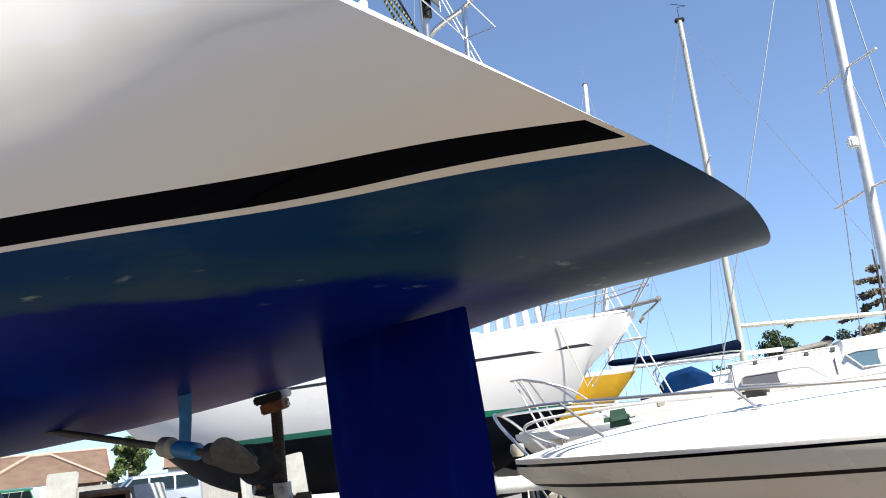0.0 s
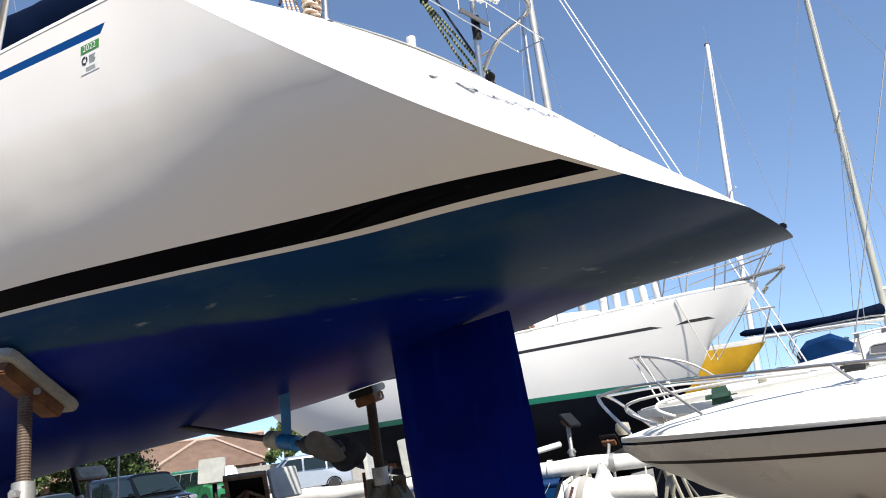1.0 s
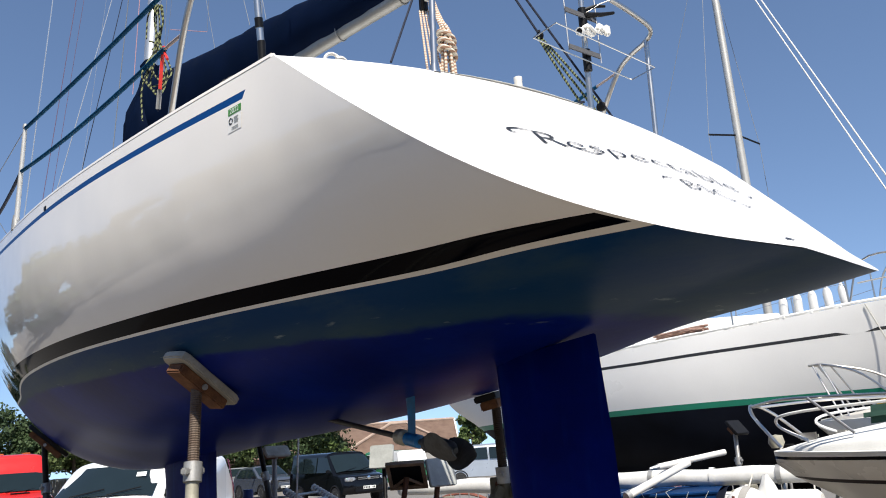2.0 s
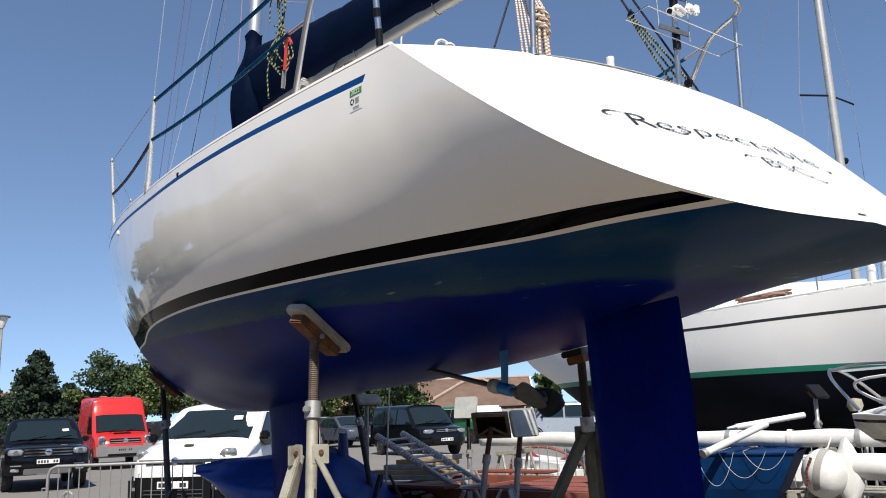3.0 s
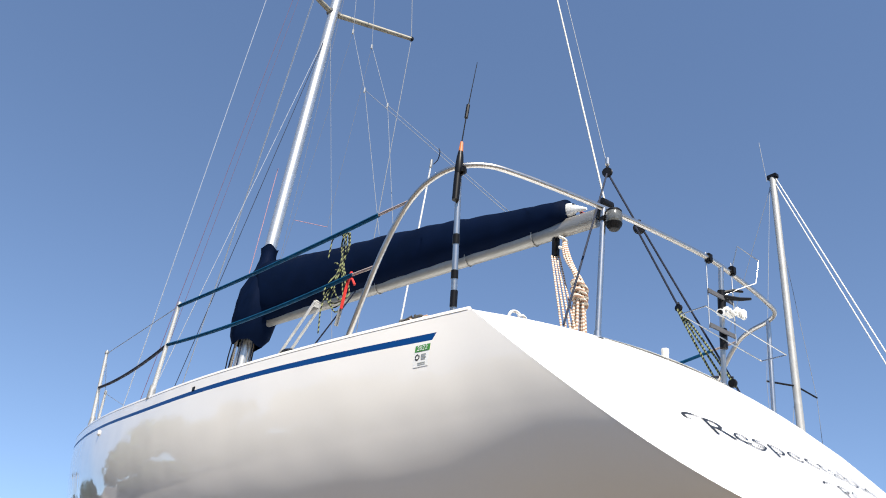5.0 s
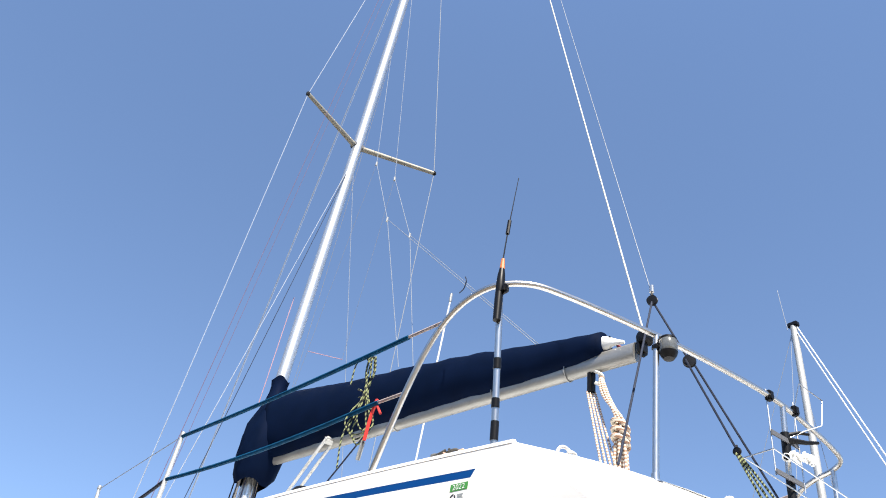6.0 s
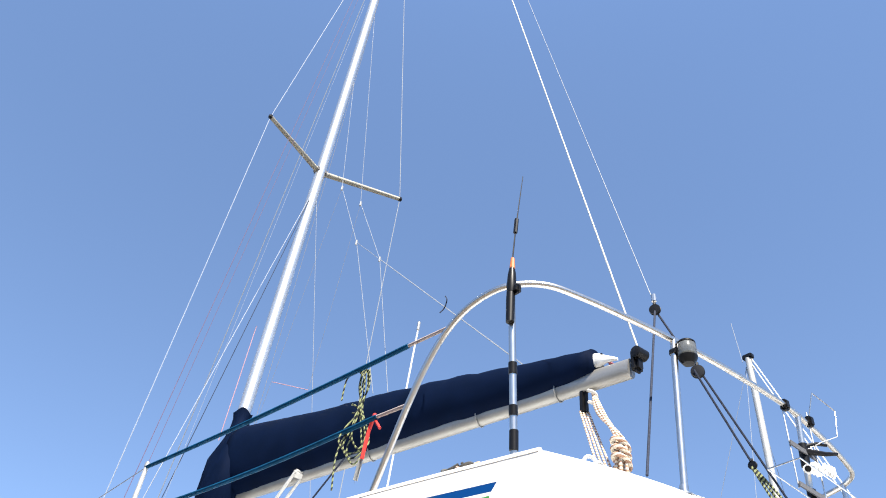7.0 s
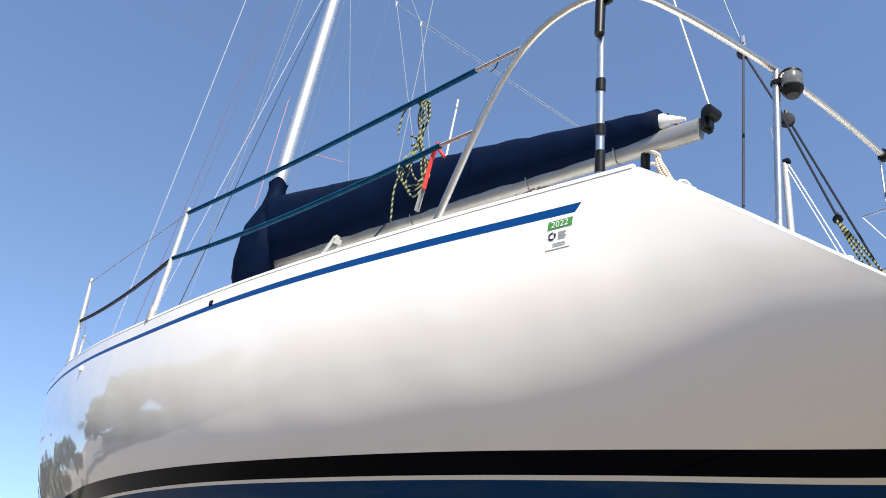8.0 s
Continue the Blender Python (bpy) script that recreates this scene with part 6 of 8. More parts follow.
vehicle("camper_van", "white and green camper van in the far row", pose(-20.13, 39.21, 0, 0, 0, -35), CAR_GREEN, extras=(lambda t, half: part("upper_body", box(mb(), (4.2, 1.72, 0.62), (-0.35, 0, 1.62), bevel=0.10, taper=0.92), CAR_WHITE, t, "white upper body"),), plate_z=0.55, category="van", **carrier_args)
vehicle("people_carrier", "silver people carrier in the far row", pose(-15.53, 40.23, 0, 0, 0, -150), CAR_SILVER, extras=(bars(1, 0.95, 0, 2.38, 0.9, BLACK, 0.02),), plate_z=0.6, **carrier_args)
# ---------------------------------------------------------------- neighbouring boats


def boat_hull(t, stations, bands, deck_mat, name="hull", m=None):
    """A hull from stations of (x, half breadth at deck, deck z, foot z, fullness, rake); bands: (z low, z high, material), from the keel up."""
    m = m or Matrix.Identity(4)

    def y_at(st, z):
        x, b, dz, fz, n, rake = st
        f = min(max((z - fz) / (dz - fz), 0), 1)
        return b * max(1 - (1 - f) ** n, 0) ** (1 / n)

    def x_at(st, z):
        x, b, dz, fz, n, rake = st
        return x + rake * (z - dz)

    for low, high, material, label in bands:
        bm = mb()
        for side in (1, -1):
            rows = []
            for k in range(9):
                row = []
                for st in stations:
                    lo = max(low(st[0]) if callable(low) else low, st[3])
                    hi = min(high(st[0]) if callable(high) else high, st[2])
                    hi = max(hi, lo + 0.0005)
                    z = lo + (hi - lo) * (k / 8)
                    row.append(m @ Vector((x_at(st, z), side * y_at(st, z), z)))
                rows.append(row)
            grid(bm, rows)
        st = stations[-1]
        lo, hi = max(low(st[0]) if callable(low) else low, st[3]), min(high(st[0]) if callable(high) else high, st[2])
        if hi > lo:
            grid(bm, [[m @ Vector((x_at(st, z), s * y_at(st, z), z)) for s in (-1, -0.5, 0, 0.5, 1)] for z in (lo + (hi - lo) * k / 6 for k in range(7))])
        bmesh.ops.remove_doubles(bm, verts=bm.verts, dist=0.001)
        part(name, bm, material, t, label, smooth=True)
    bm = mb()
    grid(bm, [[m @ Vector((st[0], st[1] * s, st[2] + 0.06 * (1 - s * s) * min(1, st[1]))) for s in (-1, -0.6, 0, 0.6, 1)] for st in stations])
    part("deck", bm, deck_mat, t, smooth=True)


def denser(stations, n=28):
    """More stations along the same hull, smoothly between the given ones."""
    xs = [st[0] for st in stations]
    out = []
    for k in range(n + 1):
        x = xs[0] + (xs[-1] - xs[0]) * (k / n) ** 1.3
        out.append((x, *(max(curve1(x, xs, [st[i] for st in stations]), 0.01 if i == 1 else -9) for i in range(1, 6))))
    return out


def rail_run(t, pts, r, material, name="guard_rail"):
    part(name, tube(mb(), smooth_line(pts, 5), r, 8), material, t, smooth=True)


# the large white yacht: bow towards -x in its own frame, so that its stem stands at the origin
BIG = pose(2.72, 11.94, 0.08, 0, 0, 180 - 23)
big = thing("cruising_yacht", "large white cruising yacht with green boot stripe, ashore on props", "sailing yacht", BIG)
# x runs aft from the stem
bst = [(0.00, 0.015, 3.16, 3.10, 1.1, 0.0), (0.12, 0.07, 3.15, 2.72, 1.1, -0.62), (0.5, 0.24, 3.13, 2.05, 1.15, -0.50), (1.2, 0.54, 3.09, 1.50, 1.35, -0.30), (2.2, 0.92, 3.01, 1.10, 1.7, -0.12), (3.6, 1.40, 2.91, 0.90, 2.2, 0), (5.2, 1.50, 2.85, 0.90, 2.3, 0), (6.8, 1.40, 2.83, 1.05, 2.3, 0), (8.0, 1.16, 2.85, 1.40, 2.2, 0.1), (8.9, 0.92, 2.87, 1.80, 2.1, 0.35), (9.5, 0.76, 2.89, 2.10, 2.0, 0.55)]
BW = lambda x: 1.89
COVE = lambda x: 2.615 + 0.034 * max(0, 4 - x)
THICK = lambda x: 0.045 if x > 1.25 or 0.45 < x < 0.95 else 0.0006
boat_hull(big, denser(bst, 44), ((0.0, BW, FAR_DARK, "dark antifouling"), (BW, lambda x: BW(x) + 0.085, FAR_GREEN_BOOT, "green boot stripe"), (lambda x: BW(x) + 0.085, COVE, FAR_WHITE, "white topsides"), (COVE, lambda x: COVE(x) + THICK(x), INK, "dark cove line"), (lambda x: COVE(x) + THICK(x), 4.0, FAR_WHITE, "white topsides")), DECK_WHITE)
part("keel", box(mb(), (3.0, 0.22, 1.2), (4.4, 0, 0.62), bevel=0.05), FAR_DARK, big)
bm = mb()
rows = []
for x, w, h in ((2.2, 0.35, 0.03), (2.5, 0.55, 0.26), (3.6, 0.78, 0.36), (5.2, 0.86, 0.40), (5.7, 0.84, 0.10)):
    z = 2.93
    rows.append([Vector((x, y, zz)) for y, zz in ((-w - 0.08, z), (-w, z + h * 0.8), (-w * 0.7, z + h), (0, z + h + 0.05), (w * 0.7, z + h), (w, z + h * 0.8), (w + 0.08, z))])
grid(bm, rows)
part("cabin", bm, DECK_WHITE, big, smooth=True)
for side in (1, -1):
    rail_run(big, [(x, side * (b - 0.03), z + 0.03) for x, b, z, *_ in bst[1:]], 0.022, FAR_WHITE, "toe_rail")
    for k in range(20):
        x = 1.4 + 0.34 * k
        b = np.interp(x, [s[0] for s in bst], [s[1] for s in bst])
        z = np.interp(x, [s[0] for s in bst], [s[2] for s in bst])
        part("toe_rail_foot", box(mb(), (0.14, 0.04, 0.05), (x, side * (b - 0.03), z + 0.02), bevel=0.008), DECK_WHITE, big)
    prev = None
    for x in (1.25, 2.7, 4.2, 5.7, 7.2):
        b = np.interp(x, [s[0] for s in bst], [s[1] for s in bst]) - 0.06
        z = np.interp(x, [s[0] for s in bst], [s[2] for s in bst])
        part("stanchion", tube(mb(), [(x, side * b, z), (x, side * b, z + 0.62)], 0.013, 8), STEEL, big, smooth=True)
        if prev:
            for h in (0.60, 0.32):
                part("guard_wire", tube(mb(), [prev + Vector((0, 0, h)), Vector((x, side * b, z + h))], 0.004, 5), WIRE, big)
        prev = Vector((x, side * b, z))
    # pulpit
    rail_run(big, [(1.25, side * 0.52, 3.08), (1.0, side * 0.46, 3.68), (0.4, side * 0.27, 3.74), (-0.40, side * 0.13, 3.80), (-0.47, 0, 3.80)], 0.014, STEEL, "pulpit_rail")
    rail_run(big, [(1.10, side * 0.48, 3.38), (0.4, side * 0.25, 3.44), (-0.25, side * 0.12, 3.52)], 0.011, STEEL, "pulpit_rail")
    rail_run(big, [(0.55, side * 0.25, 3.12), (0.40, side * 0.27, 3.74)], 0.013, STEEL, "pulpit_rail")
    rail_run(big, [(0.05, side * 0.07, 3.18), (-0.40, side * 0.13, 3.80)], 0.013, STEEL, "pulpit_rail")
bm = mb()
box(bm, (0.95, 0.18, 0.035), (0.10, 0, 3.23), (0, 5, 0), bevel=0.012)
box(bm, (0.08, 0.12, 0.07), (-0.37, 0, 3.28), bevel=0.02)
part("bow_platform", bm, GALV, big)
bm = mb()
tube(bm, smooth_line([(-0.36, 0, 3.24), (-0.22, 0, 3.14), (-0.10, 0, 3.06), (-0.06, 0.02, 2.96)], 5), 0.016, 8)
box(bm, (0.10, 0.16, 0.02), (-0.08, 0, 3.02), (0, 40, 0), bevel=0.008)
part("anchor", bm, GALV_DULL, big, "grey anchor stowed on the bow roller", smooth=True)
part("bow_light", box(mb(), (0.10, 0.12, 0.09), (-0.50, 0, 3.84), bevel=0.02), BLACK, big)
for side in (1, -1):
    part("cord", tube(mb(), [(1.05, side * 0.50, 3.08), (0.82, side * 0.17, 2.16), (0.16, side * 0.08, 2.94)], 0.010, 5), ROPE_WHITE, big)
# white fenders standing in a row on deck
for k in range(5):
    bm = lathe(mb(), [(0.02, 0.0), (0.06, 0.03), (0.075, 0.10), (0.075, 0.38), (0.055, 0.46), (0.028, 0.50), (0.028, 0.56), (0.0, 0.57)], 14)
    fd = part("fender", bm, PLASTIC_WRAP, smooth=True)
    fd.matrix_basis = BIG @ pose(1.30 + 0.20 * k, 0.47 + 0.05 * k, 3.07 - 0.012 * k, 0, 4 - 2 * k, 0) @ Matrix.Diagonal((0.80, 0.80, 0.68, 1))
    tagged(fd, "white inflatable fender standing on the deck", "fender", "fenders on deck")
# coiled rope and hatch on its foredeck
bm = mb()
random.seed(31)
for k in range(7):
    pts = []
    for i in range(13):
        f = i / 12
        pts.append(Vector((3.05 + 0.85 * abs(2 * f - 1) + random.uniform(-0.05, 0.05), 1.14 + 0.035 * (k % 3) + 0.05 * math.sin(7 * f + k), 3.0 + 0.022 * (k % 4) + 0.012 * math.sin(9 * f + k))))
    tube(bm, smooth_line(pts, 3), 0.016, 6)
ob = part("rope_bundle", bm, ROPE_BROWN, smooth=True)
ob.matrix_basis = BIG
tagged(ob, "red-brown rope bundle on the neighbour's side deck", "rope")
for x, y, z, ft in ((2.3, 0.85, 1.20, (2.3, 1.35)), (6.2, 0.95, 1.25, (6.2, 1.5)), (2.3, -0.85, 1.20, (2.3, -1.35)), (6.2, -0.95, 1.25, (6.2, -1.5))):
    wf = BIG @ Vector((ft[0], ft[1], 0))
    d3 = BIG.to_3x3() @ Vector((0, y - ft[1], 0))
    jack_stand("jack_stand", "grey jack stand under the large white yacht", Matrix.Translation(wf), z, (d3.x, d3.y), (face(50, 180 - 23 + (0 if y > 0 else 180)), 0.26, 0.22, "dark"), 0.25, GALV, GALV)

# the white motor cruiser: bow towards -x
MOT = pose(0.43, 6.45, 0.14, 0, 0, -18)
mot = thing("motor_cruiser", "white motor cruiser with brown stripes and bow rails, ashore", "motorboat", MOT)
mst = [(0.0, 0.03, 1.30, 1.20, 1.2, 0.0), (0.10, 0.26, 1.30, 1.04, 1.25, -0.55), (0.35, 0.50, 1.295, 0.88, 1.3, -0.50), (0.9, 0.82, 1.285, 0.66, 1.4, -0.35), (1.7, 1.05, 1.27, 0.50, 1.5, -0.2), (2.8, 1.16, 1.25, 0.44, 1.6, 0), (4.2, 1.16, 1.24, 0.42, 1.7, 0), (5.6, 1.10, 1.24, 0.42, 1.8, 0), (6.2, 1.06, 1.24, 0.44, 1.8, 0)]
SH = lambda x: -0.012 * x
boat_hull(mot, denser(mst, 36), ((0.0, lambda x: 1.088 + SH(x), CREAM, "cream hull"), (lambda x: 1.088 + SH(x), lambda x: 1.113 + SH(x), STRIPE_BROWN, "dark brown stripe"), (lambda x: 1.113 + SH(x), lambda x: 1.243 + SH(x), CREAM, "cream hull"), (lambda x: 1.243 + SH(x), lambda x: 1.265 + SH(x), BOOT_BLACK, "black rubbing strake"), (lambda x: 1.265 + SH(x), 1.5, DECK_WHITE, "white gunwale")), DECK_WHITE)
# raised foredeck
bm = mb()
rows = []
fd = ((0.03, 0.06, 0.02), (0.35, 0.46, 0.09), (0.9, 0.78, 0.19), (1.8, 1.01, 0.30), (2.6, 1.10, 0.36), (3.4, 1.12, 0.38), (6.1, 1.04, 0.36))
for k in range(25):
    x = 0.03 + 6.07 * (k / 24) ** 1.4
    w, h = (curve1(x, [q[0] for q in fd], [q[i] for q in fd]) for i in (1, 2))
    rows.append([Vector((x, w * math.sin(a), 1.285 + SH(x) + h * max(0.0, math.cos(a)) ** 0.65)) for a in (math.pi * (q / 16 - 0.5) for q in range(17))])
grid(bm, rows)
part("foredeck", bm, DECK_WHITE, mot, smooth=True)
def shell(rows_in, base):
    """A coachroof or wheelhouse from stations of (x, half width, height) above a base."""
    bm = mb()
    vs = grid(bm, [[Vector((x, y, base + zz)) for y, zz in ((-w - 0.12, 0.1), (-w - 0.02, h * 0.80), (-w * 0.97, h * 0.92), (-w * 0.88, h * 0.985), (-w * 0.4, h * 1.02), (0, h * 1.03), (w * 0.4, h * 1.02), (w * 0.88, h * 0.985), (w * 0.97, h * 0.92), (w + 0.02, h * 0.80), (w + 0.12, 0.1))] for x, w, h in rows_in])
    bm.faces.new(vs[0])
    bm.faces.new(vs[-1])
    return bm


for side in (-1, 1):
    # bow rail
    rail_run(mot, [(0.18, side * 0.34, 1.325), (-0.02, side * 0.24, 1.545), (-0.10, side * 0.10, 1.635), (-0.11, 0, 1.640)], 0.013, STEEL, "bow_rail")
    rail_run(mot, [(-0.10, side * 0.10, 1.635), (0.25, side * 0.44, 1.655), (0.65, side * 0.62, 1.642), (1.66, side * 0.82, 1.592), (2.46, side * 0.88, 1.552), (4.5, side * 0.92, 1.50)], 0.0115, STEEL, "bow_rail")
    rail_run(mot, [(0.42, side * 0.47, 1.365), (0.20, side * 0.40, 1.485), (0.34, side * 0.52, 1.555), (1.0, side * 0.70, 1.580), (1.5, side * 0.80, 1.570)], 0.011, FAR_WHITE, "bow_rail")
    for x0, z0, x1, z1 in ((0.78, 1.40, 0.52, 1.645), (1.75, 1.46, 1.63, 1.592), (2.85, 1.46, 2.70, 1.545)):
        b0 = np.interp(x0, (0.65, 1.66, 2.46, 4.5), (0.63, 0.83, 0.89, 0.93))
        part("rail_post", tube(mb(), [(x0, side * b0, z0), (x1, side * (b0 - 0.01), z1)], 0.010, 8), STEEL, mot, smooth=True)
    part("cleat", box(mb(), (0.14, 0.04, 0.05), (0.40, side * 0.40, 1.395), bevel=0.015), STEEL, mot)
    part("cleat", box(mb(), (0.16, 0.05, 0.06), (1.75, side * 0.80, 1.565), bevel=0.02), TRIM_GREY, mot)
bm = mb()
lathe(bm, [(0.04, -0.04), (0.06, 0.0), (0.05, 0.05), (0.0, 0.06)], 14, (0.02, 0, 1.36))
part("bow_roller", bm, GALV_DULL, mot, smooth=True)
bm = mb()
box(bm, (0.24, 0.22, 0.12), (0.83, -0.17, 1.515), (0, -4, 10), bevel=0.045, taper=0.8)
part("covered_winch", bm, GREEN_CANVAS, mot, "windlass under a dark green canvas cover", smooth=True)
for k in range(2):
    part("boat_hook", tube(mb(), [(0.92, -0.20 - 0.06 * k, 1.535 - 0.006 * k), (2.6, -0.30 - 0.06 * k, 1.625 - 0.006 * k)], 0.017, 8), SPAR_WHITE, mot, smooth=True)
for x, y in ((1.14, -0.25), (1.67, -0.28)):
    bm = mb()
    lathe(bm, [(0.0, -0.035), (0.026, -0.03), (0.030, 0.0), (0.026, 0.03), (0.0, 0.035)], 12, (x, y, 1.575), (90, 0, 15))
    box(bm, (0.09, 0.06, 0.04), (x + 0.02, y, 1.545), bevel=0.012)
    part("rope_clamp", bm, GALV_DULL, mot, smooth=True)
for x in (1.6, 4.6):
    bm = mb()
    box(bm, (0.14, 2.0, 0.12), (0, 0, 0.06), bevel=0.01)
    for y in (-0.85, 0.85):
        tube(bm, [(0, y, 0.1), (0, y * 0.75, 0.92)], 0.035, 8)
    box(bm, (0.16, 0.30, 0.58), (0, 0, 0.40), bevel=0.02)
    ob = part("boat_cradle", bm, RED_OXIDE)
    ob.matrix_basis = MOT @ pose(x, 0, -0.14)
    tagged(ob, "rusty red steel cradle under the motor cruiser", "boat cradle", "cradles")

# yellow hulled boat and its neighbours, beyond
YEL = pose(3.05, 14.05, 0, 0, 0, 180 - 23)
yel = thing("yellow_boat", "yellow hulled sailing boat with a blue cabin cover", "sailing boat", YEL)
yst = [(0.0, 0.02, 2.60, 2.52, 1.3, 0), (0.25, 0.20, 2.58, 1.9, 1.5, -0.5), (0.8, 0.45, 2.56, 1.4, 1.8, -0.3), (1.6, 0.60, 2.53, 1.1, 2.0, 0), (2.4, 0.55, 2.50, 1.1, 2.1, 0), (3.0, 0.45, 2.50, 1.3, 2.0, 0)]
boat_hull(yel, yst, ((0.0, 1.62, FAR_DARK, "dark antifouling"), (1.62, 2.50, YELLOW, "yellow topsides"), (2.50, 2.7, FAR_WHITE, "white gunwale")), DECK_WHITE)
part("keel", box(mb(), (1.2, 0.18, 1.2), (1.7, 0, 0.60), bevel=0.04), FAR_DARK, yel)
rail_run(yel, [(0.9, 0.42, 2.56), (0.7, 0.36, 2.98), (0.0, 0.15, 3.05), (-0.25, 0, 3.05), (0.0, -0.15, 3.05), (0.7, -0.36, 2.98), (0.9, -0.42, 2.56)], 0.013, STEEL, "pulpit_rail")
rail_run(yel, [(0.05, 0.05, 2.5), (-0.2, 0.05, 3.05)], 0.012, STEEL, "pulpit_rail")

BLU = pose(3.80, 17.6, 0, 0, 0, -10)
blu = thing("blue_cruiser", "blue and white cabin cruiser under a navy boom cover", "sailing boat", BLU)
zst = [(0.0, 0.02, 2.20, 2.1, 1.3, 0), (0.3, 0.35, 2.18, 1.6, 1.5, -0.4), (1.2, 0.85, 2.12, 1.1, 1.8, -0.2), (2.6, 1.2, 2.08, 0.9, 2.0, 0), (4.6, 1.25, 2.05, 0.9, 2.0, 0), (6.6, 1.05, 2.08, 1.1, 2.0, 0)]
boat_hull(blu, zst, ((0.0, 1.5, FAR_DARK, "dark antifouling"), (1.5, 2.3, BLUE_HULL, "blue topsides")), DECK_WHITE)
part("keel", box(mb(), (1.6, 0.2, 1.1), (3.2, 0, 0.55), bevel=0.04), FAR_DARK, blu)
bm = mb()
rows = []
for x, w, h in ((0.9, 0.5, 0.05), (1.2, 0.62, 0.36), (2.2, 0.78, 0.46), (4.0, 0.82, 0.50), (4.2, 0.8, 0.10)):
    rows.append([Vector((x, y, 2.12 + zz)) for y, zz in ((-w - 0.06, 0), (-w, h * 0.8), (-w * 0.7, h), (0, h * 1.06), (w * 0.7, h), (w, h * 0.8), (w + 0.06, 0))])
grid(bm, rows)
part("cabin", bm, DECK_WHITE, blu, smooth=True)
bm = mb()
rows = []
for x, w, h in ((0.45, 0.5, 0.22), (0.65, 0.65, 0.42), (1.1, 0.72, 0.50), (1.45, 0.74, 0.30)):
    rows.append([Vector((x, y, 2.20 + zz)) for y, zz in ((-w, 0), (-w * 0.95, h * 0.75), (-w * 0.5, h), (w * 0.5, h), (w * 0.95, h * 0.75), (w, 0))])
grid(bm, rows)
part("spray_hood", bm, BLUE_HULL, blu, "blue canvas spray hood", smooth=True)
part("spray_hood_window", box(mb(), (0.02, 0.7, 0.30), (0.42, 0, 2.56), (0, 25, 0), bevel=0.01), WINDOW_BLUE, blu)
for side in (1, -1):
    rail_run(blu, [(0.5, side * 0.5, 2.2), (0.4, side * 0.5, 2.75), (1.2, side * 0.8, 2.85), (2.2, side * 0.98, 2.78), (2.3, side * 1.0, 2.12)], 0.014, STEEL, "guard_rail")
bm = mb()
vs = grid(bm, [oval_row(Vector((x, 0, z)), Vector((1, 0, 0)), w, h, 14) for x, z, w, h in ((-0.55, 2.98, 0.03, 0.03), (-0.45, 2.985, 0.07, 0.07), (0.4, 2.975, 0.08, 0.075), (1.2, 2.98, 0.09, 0.085), (1.8, 3.0, 0.10, 0.11), (2.15, 3.02, 0.11, 0.14), (2.2, 3.03, 0.08, 0.11))], close=True)
bm.faces.new(vs[0])
bm.faces.new(vs[-1])
part("boom_cover", bm, NAVY, blu, "navy canvas over the boom", smooth=True)
part("boom", tube(mb(), [(-0.5, 0, 2.86), (3.0, 0, 2.84)], 0.045, 8), SPAR_WHITE, blu, smooth=True)
m3 = part("mast", tube(mb(), [(2.2, 0, 2.3), (2.25, 0, 10.55)], [0.075, 0.06], 10), SPAR_YELLOW, blu, "yellowish aluminium mast", smooth=True)
part("spreader", tube(mb(), [(2.22, -0.7, 7.0), (2.22, 0.7, 7.0)], 0.018, 6), SPAR_YELLOW, m3)
part("wind_vane", tube(mb(), [(2.25, 0, 10.55), (2.25, 0, 10.9), (2.45, 0.05, 10.93), (2.1, -0.05, 11.0)], 0.008, 5), BLACK, m3)
part("masthead_fitting", box(mb(), (0.22, 0.10, 0.10), (2.25, 0, 10.57), bevel=0.02), BLACK, m3)
part("mizzen_boom", tube(mb(), [(2.25, 0, 3.42), (5.6, 0.10, 3.30)], 0.05, 8), SPAR_YELLOW, m3, smooth=True)
for a, b in (((2.25, 0, 10.45), (0.0, 0, 2.25)), ((2.25, 0, 10.45), (6.5, 0, 2.15)), ((2.25, 0, 10.45), (2.2, 1.2, 2.1)), ((2.25, 0, 10.45), (2.2, -1.2, 2.1)), ((2.25, 0, 7.0), (1.6, 1.15, 2.1)), ((2.25, 0, 7.0), (1.6, -1.15, 2.1)), ((2.25, 0, 7.0), (2.9, -1.15, 2.1))):
    part("stay", tube(mb(), [a, b], 0.006, 5), WIRE, m3)


# a second white yacht close behind, of which the mast and furled stays stand clear
SEC = pose(0.16, 16.42, 0, 0, 0, 152.3)
sec = thing("moored_yacht", "white yacht behind with a silver mast and white furled stays", "sailing boat", SEC)
sst = [(-4.17, 0.02, 1.76, 1.68, 1.3, 0), (-3.6, 0.20, 1.74, 1.2, 1.5, -0.4), (-2.2, 0.52, 1.70, 0.8, 1.8, -0.2), (0.0, 0.98, 1.66, 0.5, 2.1, 0), (2.4, 1.05, 1.64, 0.5, 2.1, 0), (4.6, 0.80, 1.66, 0.8, 2.0, 0)]
boat_hull(sec, sst, ((0.0, 0.95, FAR_DARK, "dark antifouling"), (0.95, 9, FAR_WHITE, "white topsides")), DECK_WHITE)
part("keel", box(mb(), (1.6, 0.2, 0.7), (0.4, 0, 0.35), bevel=0.04), FAR_DARK, sec)
secmast = part("mast", tube(mb(), [(0, 0, 1.65), (0, 0, 12.50)], [0.086, 0.074], 14), SEC_ALLOY, sec, "thick silver mast", smooth=True)
to_sec = SEC.inverted()
